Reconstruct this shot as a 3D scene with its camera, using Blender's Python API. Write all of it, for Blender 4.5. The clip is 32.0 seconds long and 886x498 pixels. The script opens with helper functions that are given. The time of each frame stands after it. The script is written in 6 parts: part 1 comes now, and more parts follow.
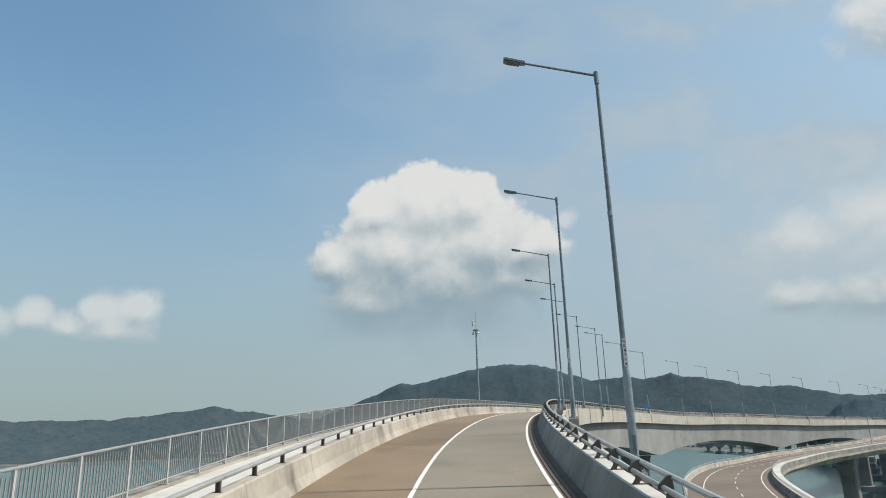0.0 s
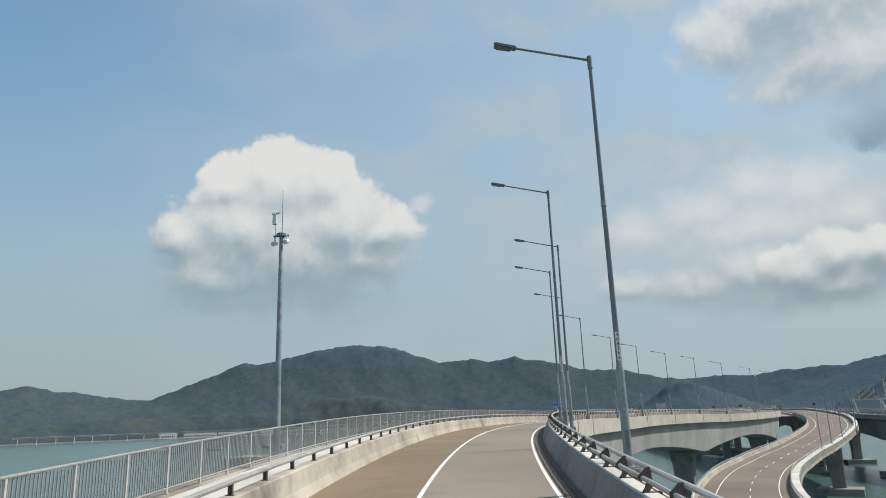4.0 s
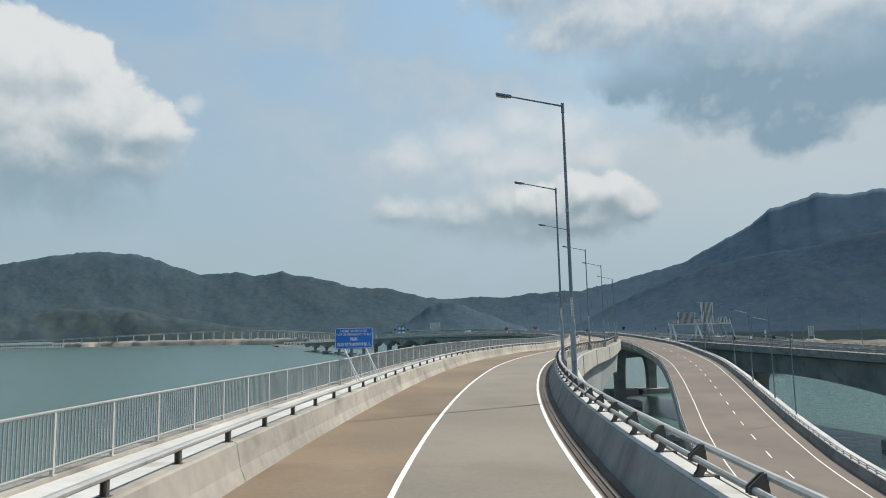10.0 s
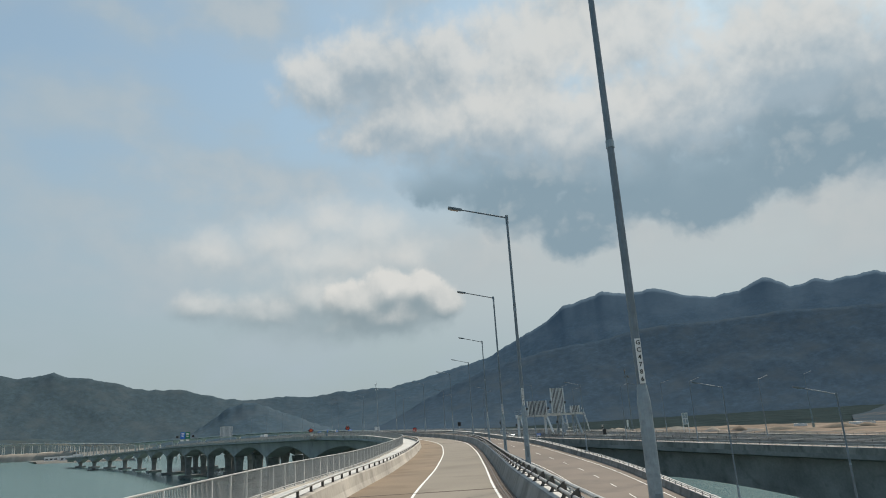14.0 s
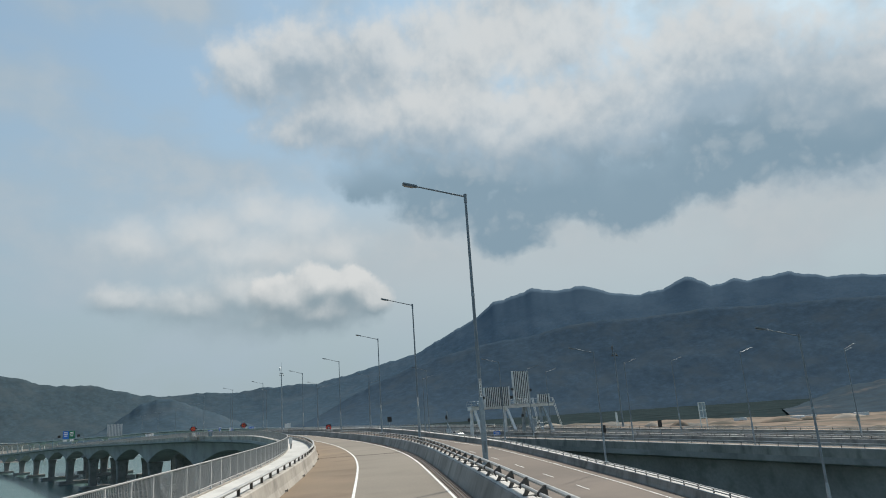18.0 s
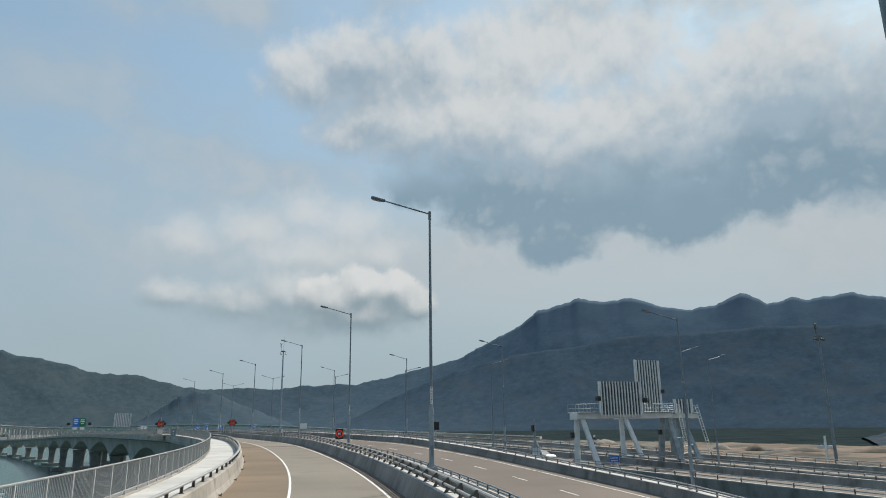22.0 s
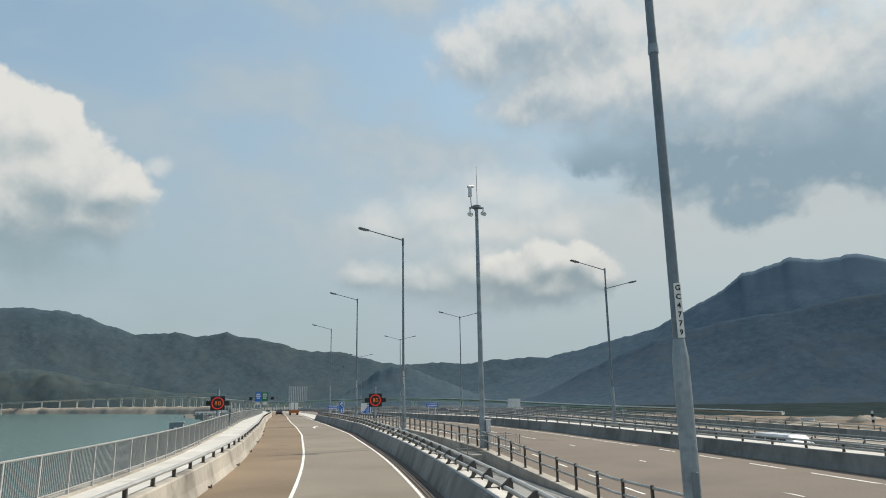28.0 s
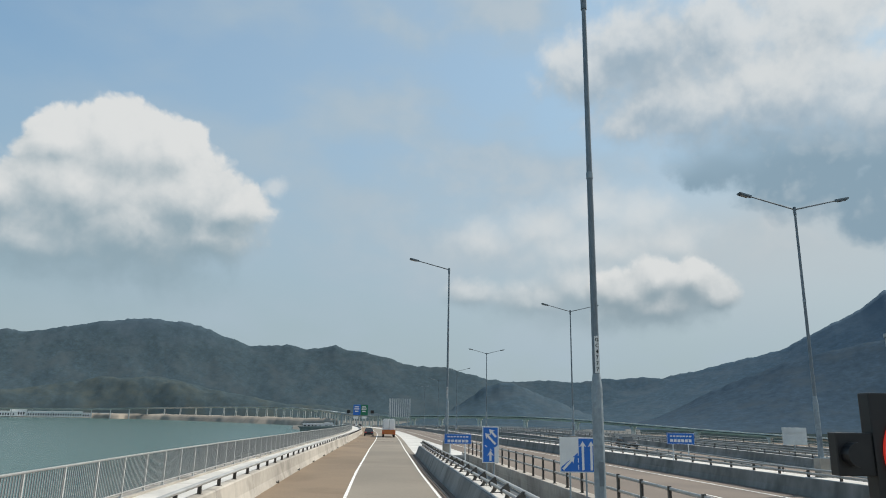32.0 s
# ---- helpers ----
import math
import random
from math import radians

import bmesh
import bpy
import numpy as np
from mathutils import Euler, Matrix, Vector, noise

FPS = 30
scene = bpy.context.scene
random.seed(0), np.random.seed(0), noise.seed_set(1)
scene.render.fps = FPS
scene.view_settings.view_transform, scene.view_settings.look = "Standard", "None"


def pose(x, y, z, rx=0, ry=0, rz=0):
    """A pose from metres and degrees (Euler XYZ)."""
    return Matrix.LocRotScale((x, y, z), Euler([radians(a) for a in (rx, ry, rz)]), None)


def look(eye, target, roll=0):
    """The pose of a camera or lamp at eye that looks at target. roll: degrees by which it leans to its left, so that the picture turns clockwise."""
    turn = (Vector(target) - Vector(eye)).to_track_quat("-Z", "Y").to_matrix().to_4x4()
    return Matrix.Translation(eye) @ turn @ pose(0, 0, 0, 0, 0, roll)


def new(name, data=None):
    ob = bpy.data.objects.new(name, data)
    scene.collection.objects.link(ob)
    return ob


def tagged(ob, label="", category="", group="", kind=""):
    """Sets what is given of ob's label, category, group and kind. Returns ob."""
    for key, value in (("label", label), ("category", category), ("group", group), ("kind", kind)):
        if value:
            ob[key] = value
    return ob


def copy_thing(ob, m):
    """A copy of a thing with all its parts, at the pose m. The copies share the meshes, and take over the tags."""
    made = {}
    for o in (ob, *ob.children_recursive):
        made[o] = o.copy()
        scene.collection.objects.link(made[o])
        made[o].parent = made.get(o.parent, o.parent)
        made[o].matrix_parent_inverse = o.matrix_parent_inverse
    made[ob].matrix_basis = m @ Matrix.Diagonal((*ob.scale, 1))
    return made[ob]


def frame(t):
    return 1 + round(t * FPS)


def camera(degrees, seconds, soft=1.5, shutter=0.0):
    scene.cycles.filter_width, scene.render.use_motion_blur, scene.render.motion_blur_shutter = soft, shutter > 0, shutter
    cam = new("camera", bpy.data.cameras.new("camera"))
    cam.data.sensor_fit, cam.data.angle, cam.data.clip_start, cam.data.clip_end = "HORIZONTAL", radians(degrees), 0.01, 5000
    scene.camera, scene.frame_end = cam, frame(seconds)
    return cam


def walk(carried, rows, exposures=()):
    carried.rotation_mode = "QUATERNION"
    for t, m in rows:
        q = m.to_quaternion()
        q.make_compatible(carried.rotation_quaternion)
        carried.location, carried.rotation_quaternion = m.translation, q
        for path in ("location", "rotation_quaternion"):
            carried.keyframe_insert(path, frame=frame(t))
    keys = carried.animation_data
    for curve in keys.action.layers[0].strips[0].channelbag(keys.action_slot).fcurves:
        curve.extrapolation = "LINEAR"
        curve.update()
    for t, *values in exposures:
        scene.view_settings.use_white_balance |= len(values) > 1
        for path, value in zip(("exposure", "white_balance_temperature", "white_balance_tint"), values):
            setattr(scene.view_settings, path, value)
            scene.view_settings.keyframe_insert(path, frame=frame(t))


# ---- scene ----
cam = camera(65.69, 32.0, soft=1.0)
PATH = [
    (0.0, -0.56, 6.45, 19.99, 106.19, 1.63, 41.48),
    (0.5, -6.19, 12.81, 20.79, 106.19, 2.25, 39.94),
    (1.0, -11.50, 19.21, 21.59, 106.12, 2.27, 38.51),
    (1.5, -16.52, 25.63, 22.39, 105.86, 2.89, 37.08),
    (2.0, -21.28, 32.08, 23.18, 106.50, 2.57, 35.19),
    (2.5, -25.83, 38.59, 23.92, 105.76, 2.59, 33.98),
    (3.0, -30.18, 45.16, 24.60, 106.60, 2.09, 31.74),
    (3.5, -34.32, 51.80, 25.20, 105.27, 1.99, 30.42),
    (5.5, -48.39, 78.21, 26.89, 103.05, 2.21, 24.53),
    (6.0, -51.30, 84.65, 27.19, 102.27, 1.73, 23.19),
    (6.5, -54.09, 91.04, 27.45, 102.02, 1.36, 21.63),
    (7.0, -56.71, 97.47, 27.68, 101.59, 2.22, 19.39),
    (7.5, -59.16, 104.05, 27.87, 100.28, 1.79, 18.29),
    (8.0, -61.42, 110.80, 28.04, 99.32, 1.12, 16.59),
    (8.5, -63.55, 117.77, 28.18, 97.46, 1.60, 15.47),
    (9.0, -65.51, 124.95, 28.28, 97.23, 1.79, 13.65),
    (9.5, -67.28, 132.25, 28.36, 96.43, 1.34, 12.21),
    (10.0, -68.81, 139.61, 28.42, 96.89, 1.37, 9.92),
    (10.5, -70.05, 146.93, 28.44, 98.80, 1.76, 7.87),
    (11.0, -71.04, 154.16, 28.41, 101.88, 3.51, 4.75),
    (11.5, -71.79, 161.30, 28.37, 102.61, 2.74, 2.81),
    (12.0, -72.37, 168.43, 28.38, 102.78, 3.78, 1.61),
    (12.5, -72.78, 175.67, 28.44, 103.08, 3.46, -0.72),
    (13.0, -73.00, 183.03, 28.52, 103.87, 2.86, -3.10),
    (13.5, -73.00, 190.48, 28.58, 103.25, 3.06, -3.97),
    (14.0, -72.77, 197.87, 28.63, 104.28, 3.59, -5.71),
    (14.5, -72.38, 205.13, 28.66, 103.87, 3.44, -6.62),
    (15.0, -71.83, 212.23, 28.66, 104.19, 3.52, -8.34),
    (15.5, -71.11, 219.16, 28.63, 103.65, 3.55, -9.81),
    (17.5, -67.41, 246.57, 28.37, 103.99, 3.99, -12.10),
    (18.0, -66.52, 253.81, 28.31, 103.61, 3.84, -11.58),
    (18.5, -65.64, 261.23, 28.28, 103.91, 3.14, -11.45),
    (19.0, -64.73, 268.71, 28.28, 103.69, 2.94, -11.40),
    (19.5, -63.78, 276.17, 28.31, 104.32, 2.27, -11.40),
    (20.0, -62.85, 283.61, 28.35, 103.62, 1.84, -11.09),
    (20.5, -62.00, 291.01, 28.39, 104.46, 1.86, -10.80),
    (21.0, -61.29, 298.38, 28.42, 103.66, 1.51, -9.95),
    (21.5, -60.72, 305.69, 28.45, 104.01, 1.04, -9.42),
    (22.0, -60.25, 312.96, 28.47, 104.30, 0.74, -8.50),
    (22.5, -59.93, 320.20, 28.49, 103.93, 0.88, -7.03),
    (23.0, -59.84, 327.43, 28.51, 104.62, 0.42, -5.56),
    (23.5, -59.92, 334.66, 28.53, 101.66, 0.46, -4.11),
    (24.0, -60.14, 341.94, 28.56, 102.36, 1.53, -3.95),
    (24.5, -60.48, 349.29, 28.58, 101.56, 0.59, -2.27),
    (25.0, -60.97, 356.70, 28.62, 102.67, 1.10, -1.20),
    (25.5, -61.63, 364.17, 28.68, 101.95, -0.06, 0.62),
    (27.5, -66.14, 394.29, 29.15, 102.22, 0.18, 6.07),
    (28.0, -67.60, 401.66, 29.24, 102.38, 0.88, 7.04),
    (28.5, -69.19, 408.93, 29.28, 103.14, 0.75, 7.92),
    (29.0, -70.92, 416.11, 29.31, 101.28, 0.95, 9.80),
    (29.5, -72.90, 423.25, 29.33, 102.40, 0.32, 10.04),
    (30.0, -75.09, 430.38, 29.34, 102.15, 0.15, 11.14),
    (30.5, -77.37, 437.44, 29.37, 103.24, -0.44, 12.65),
    (31.0, -79.76, 444.42, 29.42, 103.66, -0.18, 13.58),
    (31.5, -82.25, 451.27, 29.48, 103.57, -0.50, 14.65),
    (32.0, -84.81, 458.06, 29.58, 103.77, -1.03, 15.55),
]
# the clip cools and warms a little on the way
LIGHT = [(0, 0, 6550, 10), (3, 0, 6600, 10), (5, 0, 6450, 10), (7, 0, 6250, 10), (9.5, 0, 6280, 10), (11, 0, 6680, 10), (12, 0, 6850, 10), (13.3, -0.03, 6850, 10), (14, -0.09, 6700, 10), (15, -0.1, 6500, 10), (19, -0.1, 6450, 10), (23, -0.1, 6450, 10),
         (25, 0, 6800, 10), (28.5, 0, 6750, 10), (30, -0.03, 6580, 10), (31, -0.03, 6450, 10), (32, -0.03, 6450, 10)]
walk(cam, [(t, pose(*r)) for t, *r in PATH], LIGHT)

# ---- world, sun ----
SUN_AZ, SUN_EL = 50.0, 52.0


def sky_world():
    w = bpy.data.worlds.new("world")
    scene.world = w
    w.use_nodes = True
    nt = w.node_tree
    nt.nodes.clear()
    N, L = nt.nodes, nt.links

    def mk(kind, **kw):
        n = N.new(kind)
        for k, v in kw.items():
            setattr(n, k, v)
        return n

    def plug(sock, v):
        if isinstance(v, bpy.types.NodeSocket):
            L.new(v, sock)
        else:
            sock.default_value = v

    def M(op, a, b=0.0, c=0.0, clamp=False):
        n = mk("ShaderNodeMath", operation=op, use_clamp=clamp)
        for i, v in enumerate((a, b, c)):
            plug(n.inputs[i], v)
        return n.outputs[0]

    def ramp(v, lo, hi):
        n = mk("ShaderNodeMapRange", interpolation_type="SMOOTHSTEP")
        for i, q in enumerate((v, lo, hi, 0.0, 1.0)):
            plug(n.inputs[i], q)
        return n.outputs[0]

    def mix(f, a, b):
        n = mk("ShaderNodeMix", data_type="RGBA")
        plug(n.inputs[0], f)
        plug(n.inputs[6], a)
        plug(n.inputs[7], b)
        return n.outputs[2]

    sky = mk("ShaderNodeTexSky", sky_type="NISHITA", sun_disc=False, sun_elevation=radians(SUN_EL),
             sun_rotation=radians(SUN_AZ), air_density=1.0, dust_density=1.6, ozone_density=2.0)
    tc = mk("ShaderNodeTexCoord")
    sep = mk("ShaderNodeSeparateXYZ")
    L.new(tc.outputs["Generated"], sep.inputs[0])
    x, y, z = sep.outputs
    az = M("MULTIPLY", M("ARCTAN2", x, y), 57.2958)
    el = M("MULTIPLY", M("ARCSINE", z), 57.2958)
    comb = mk("ShaderNodeCombineXYZ")
    L.new(az, comb.inputs[0])
    L.new(el, comb.inputs[1])
    at = comb.outputs[0]

    def noise_of(scale, detail, rough, seed, src=None, stretch=(1, 1, 1)):
        v = mk("ShaderNodeVectorMath", operation="MULTIPLY")
        L.new(src or at, v.inputs[0])
        v.inputs[1].default_value = stretch
        n = mk("ShaderNodeTexNoise", noise_dimensions="3D")
        plug(n.inputs["Scale"], scale)
        plug(n.inputs["Detail"], detail)
        plug(n.inputs["Roughness"], rough)
        a = mk("ShaderNodeVectorMath", operation="ADD")
        L.new(v.outputs[0], a.inputs[0])
        a.inputs[1].default_value = (0, 0, seed)
        L.new(a.outputs[0], n.inputs["Vector"])
        return n

    class Sample:
        """The noises of the clouds at one place of the sky, or a little aside from it."""

        def __init__(self, aside):
            p = at
            if aside:
                a = mk("ShaderNodeVectorMath", operation="ADD")
                L.new(at, a.inputs[0])
                a.inputs[1].default_value = (*aside, 0)
                p = a.outputs[0]
            wob = noise_of(0.22, 5, 0.58, 3.0, p)
            off = mk("ShaderNodeVectorMath", operation="SUBTRACT")
            L.new(wob.outputs["Color"], off.inputs[0])
            off.inputs[1].default_value = (0.5, 0.5, 0.5)
            off2 = mk("ShaderNodeVectorMath", operation="MULTIPLY")
            L.new(off.outputs[0], off2.inputs[0])
            off2.inputs[1].default_value = (2.8, 2.4, 0)
            bent = mk("ShaderNodeVectorMath", operation="ADD")
            L.new(p, bent.inputs[0])
            L.new(off2.outputs[0], bent.inputs[1])
            self.bent = bent.outputs[0]
            self.fine = noise_of(0.45, 7, 0.55, 11.0, p).outputs["Fac"]
            puff = M("ADD", M("MULTIPLY", self.billow(0.40, 3.0), 0.85), M("ADD", M("MULTIPLY", self.billow(1.05, 9.0), 0.45), M("MULTIPLY", self.billow(2.6, 17.0), 0.16)))
            self.puff = M("SUBTRACT", 1.04, puff)

        def billow(self, scale, seed):
            v = mk("ShaderNodeVectorMath", operation="ADD")
            L.new(self.bent, v.inputs[0])
            v.inputs[1].default_value = (seed, seed * 0.7, 0)
            n = mk("ShaderNodeTexVoronoi", voronoi_dimensions="2D", feature="SMOOTH_F1")
            L.new(v.outputs[0], n.inputs["Vector"])
            n.inputs["Scale"].default_value = scale
            n.inputs["Smoothness"].default_value = 0.5
            return n.outputs["Distance"]

        def cloud(self, blobs, lumps=0.26, rag=0.26):
            """Union of ellipses: azimuth, height, half width, half height; 1 inside, falling to 0 and below, with billows."""
            best = None
            for a, e, ra, re in blobs:
                s = mk("ShaderNodeVectorMath", operation="SUBTRACT")
                L.new(self.bent, s.inputs[0])
                s.inputs[1].default_value = (a, e, 0)
                q = mk("ShaderNodeVectorMath", operation="MULTIPLY")
                L.new(s.outputs[0], q.inputs[0])
                q.inputs[1].default_value = (1 / ra, 1 / re, 0)
                ln = mk("ShaderNodeVectorMath", operation="LENGTH")
                L.new(q.outputs[0], ln.inputs[0])
                d = M("SUBTRACT", 1.0, ln.outputs["Value"])
                best = d if best is None else M("SMOOTH_MAX", best, d, 0.34)
            return M("ADD", best, M("ADD", M("MULTIPLY", M("SUBTRACT", self.puff, 0.45), lumps), M("MULTIPLY", M("SUBTRACT", self.fine, 0.5), rag)))

    here, sunward = Sample(None), Sample((0.35, 1.15))
    fine, puff = here.fine, here.puff
    soft = noise_of(0.11, 5, 0.5, 21.0, stretch=(0.8, 1.5, 1)).outputs["Fac"]
    broad = noise_of(0.07, 3, 0.5, 41.0, stretch=(1.0, 1.3, 1)).outputs["Fac"]

    # base: the sky, paler towards the horizon
    lit = mk("ShaderNodeVectorMath", operation="MULTIPLY")
    L.new(sky.outputs[0], lit.inputs[0])
    lit.inputs[1].default_value = (SKY_GAIN * 1.85, SKY_GAIN * 2.2, SKY_GAIN * 2.0)
    haze = M("SUBTRACT", 1.0, ramp(el, 1.0, 30.0))
    col = mix(M("MULTIPLY", haze, 0.88), lit.outputs[0], (0.322, 0.388, 0.408, 1))

    # thin veil, thicker to the right
    veil = M("MULTIPLY", ramp(az, -70.0, -24.0), M("ADD", 0.45, M("MULTIPLY", ramp(soft, 0.35, 0.70), 0.45)))
    col = mix(veil, col, (0.405, 0.505, 0.580, 1))
    pale = M("MULTIPLY", ramp(az, -30.0, 16.0), M("SUBTRACT", 1.0, ramp(M("ABSOLUTE", M("SUBTRACT", el, 13.0)), 0.0, 10.0)))
    col = mix(M("MULTIPLY", pale, 0.72), col, (0.525, 0.568, 0.580, 1))
    wisps = M("MULTIPLY", ramp(M("ADD", soft, M("MULTIPLY", M("SUBTRACT", fine, 0.5), 0.5)), 0.48, 0.78), ramp(el, 5.0, 16.0))
    col = mix(M("MULTIPLY", wisps, M("MULTIPLY", ramp(az, -40.0, 10.0), 0.55)), col, (0.58, 0.615, 0.63, 1))

    # the high broken deck: white heaps with grey-blue between
    up = here.cloud(UPPER, 0.30, 0.80)
    relief = M("SUBTRACT", up, sunward.cloud(UPPER, 0.30, 0.80))
    m = ramp(up, -0.15, 0.55)
    tone = M("ADD", M("MULTIPLY", relief, 0.85), M("ADD", M("MULTIPLY", M("SUBTRACT", el, 20.0), 0.050), M("MULTIPLY", M("SUBTRACT", broad, 0.5), 2.0)))
    shade = mix(ramp(tone, -0.35, 0.90), (0.335, 0.432, 0.510, 1), (0.690, 0.715, 0.715, 1))
    col = mix(M("MULTIPLY", m, 0.90), col, shade)
    # its thick dark belly, with a ragged lower edge
    dk = here.cloud(DARK, 0.28, 0.42)
    m = M("MULTIPLY", ramp(dk, -0.06, 0.32), M("SUBTRACT", 1.0, M("MULTIPLY", ramp(M("ADD", el, M("MULTIPLY", M("SUBTRACT", broad, 0.5), 14.0)), 16.5, 23.0), 0.85)))
    gap = ramp(M("ADD", soft, M("MULTIPLY", M("SUBTRACT", puff, 0.45), 0.35)), 0.50, 0.72)
    col = mix(M("MULTIPLY", m, 0.92), col, mix(M("MULTIPLY", gap, 0.55), (0.235, 0.345, 0.428, 1), (0.42, 0.50, 0.55, 1)))

    # the heaped clouds, lit from above, grey-blue beneath
    for blobs, base, top, strength, edge, grey, under in CUMULI:
        d = here.cloud(blobs, 0.28, 0.24)
        relief = M("SUBTRACT", d, sunward.cloud(blobs, 0.28, 0.24))
        h = M("DIVIDE", M("SUBTRACT", el, base), top - base)
        low = ramp(h, -0.10, 0.40)
        # crisp heads, ragged soft bases
        rim = M("ADD", edge, M("MULTIPLY", M("SUBTRACT", 1.0, ramp(h, 0.10, 0.70)), 0.55))
        m = M("MULTIPLY", ramp(d, -0.03, rim), M("ADD", 0.45, M("MULTIPLY", low, 0.55)))
        tone = M("ADD", M("MULTIPLY", relief, 0.82), M("ADD", M("MULTIPLY", M("SUBTRACT", h, grey), 1.25), M("MULTIPLY", M("SUBTRACT", broad, 0.5), 0.6)))
        tint = mix(ramp(tone, -0.55, 0.70), (*under, 1), (0.755, 0.762, 0.745, 1))
        fade = ramp(M("ADD", M("ADD", h, 0.30), M("MULTIPLY", M("SUBTRACT", soft, 0.5), 0.7)), -0.05, 0.45)
        col = mix(M("MULTIPLY", M("MULTIPLY", m, fade), strength), col, tint)

    bg = mk("ShaderNodeBackground")
    L.new(col, bg.inputs[0])
    bg.inputs[1].default_value = 1.0
    out = mk("ShaderNodeOutputWorld")
    L.new(bg.outputs[0], out.inputs[0])


SKY_GAIN = 0.085
CUMULI = (
    # the dim underside of the great cloud, low over the hills
    (((-45.0, 9.8, 9.0, 3.6), (-38.5, 10.0, 8.0, 3.4)), -5.0, 40.0, 0.50, 1.0, 1.6, (0.255, 0.355, 0.405)),
    # the great cloud over the bay
    (((-42.6, 19.8, 5.1, 3.8), (-38.3, 20.0, 3.2, 3.1), (-46.8, 19.3, 2.6, 2.9), (-50.7, 14.6, 3.0, 2.5), (-45.0, 16.0, 6.5, 4.4), (-37.0, 16.4, 5.0, 4.2), (-33.6, 16.0, 3.4, 2.6),
      (-42.0, 13.0, 10.4, 4.6), (-47.5, 12.0, 5.8, 3.6), (-35.4, 13.4, 4.8, 3.0)), 7.4, 23.6, 0.95, 0.20, 0.50, (0.275, 0.375, 0.430)),
    (((-30.4, 18.3, 1.7, 0.9), (-32.2, 16.2, 2.8, 2.0)), 12.0, 19.0, 0.50, 0.8, 0.3, (0.40, 0.48, 0.52)),
    # small ones low on the left
    (((-72.6, 9.8, 2.2, 1.6), (-76.0, 9.0, 3.4, 2.2), (-70.0, 9.4, 2.4, 1.4), (-68.0, 10.7, 2.0, 1.8), (-65.3, 10.8, 2.4, 1.9), (-67.0, 9.4, 4.2, 1.8)), 7.0, 12.6, 0.62, 0.55, 0.30, (0.35, 0.44, 0.48)),
    # the pale heap over the low bank
    (((-12.5, 14.4, 5.0, 2.6), (-7.0, 15.6, 5.4, 2.7), (-3.0, 17.2, 4.0, 2.8), (0.8, 16.0, 4.6, 3.0), (-3.0, 13.6, 11.0, 3.4), (3.6, 14.0, 4.0, 2.8)), 8.5, 19.8, 0.60, 1.0, 0.14, (0.42, 0.49, 0.52)),
    # the low bank ahead: a long grey-bellied part and a bright heap at its end
    (((-3.9, 10.2, 3.8, 2.7), (-8.0, 9.2, 6.4, 2.6), (-13.2, 10.0, 3.2, 1.8), (-3.0, 8.4, 10.0, 2.6)), 5.9, 13.0, 0.60, 0.65, 0.70, (0.262, 0.345, 0.392)),
    (((4.6, 10.6, 2.6, 2.2), (1.8, 11.0, 2.6, 2.2), (-1.0, 10.0, 3.0, 2.1), (6.2, 9.4, 2.0, 2.0), (2.2, 8.8, 5.2, 2.6)), 6.2, 13.4, 0.86, 0.26, 0.58, (0.262, 0.345, 0.392)),
)
UPPER = ((-3.2, 28.0, 4.6, 3.4), (1.3, 29.5, 6.3, 3.6), (8.2, 29.3, 6.0, 3.9), (15.9, 30.0, 8.5, 4.4), (24.0, 29.5, 8.0, 4.5), (4.0, 24.5, 8.0, 3.6), (13.0, 24.5, 10.0, 4.4),
         (24.6, 22.7, 15.0, 5.6), (36.0, 24.0, 12.0, 7.5), (46.0, 20.0, 12.0, 7.0), (30.0, 36.0, 20.0, 6.0))
DARK = ((7.5, 20.6, 5.2, 3.0), (13.5, 18.6, 6.0, 4.0), (18.7, 15.4, 4.3, 3.3), (22.5, 18.8, 7.0, 4.4), (28.3, 16.4, 5.4, 3.5), (35.5, 18.4, 6.5, 4.0), (43.0, 19.2, 7.0, 4.4))
sky_world()
sun = new("sun", bpy.data.lights.new("sun", "SUN"))
sun.data.energy, sun.data.angle, sun.data.color = 4.8, radians(1.5), (1.0, 0.935, 0.84)
_d = Vector((math.sin(radians(SUN_AZ)) * math.cos(radians(SUN_EL)), math.cos(radians(SUN_AZ)) * math.cos(radians(SUN_EL)), math.sin(radians(SUN_EL))))
sun.matrix_world = look(_d * 300, (0, 0, 0))


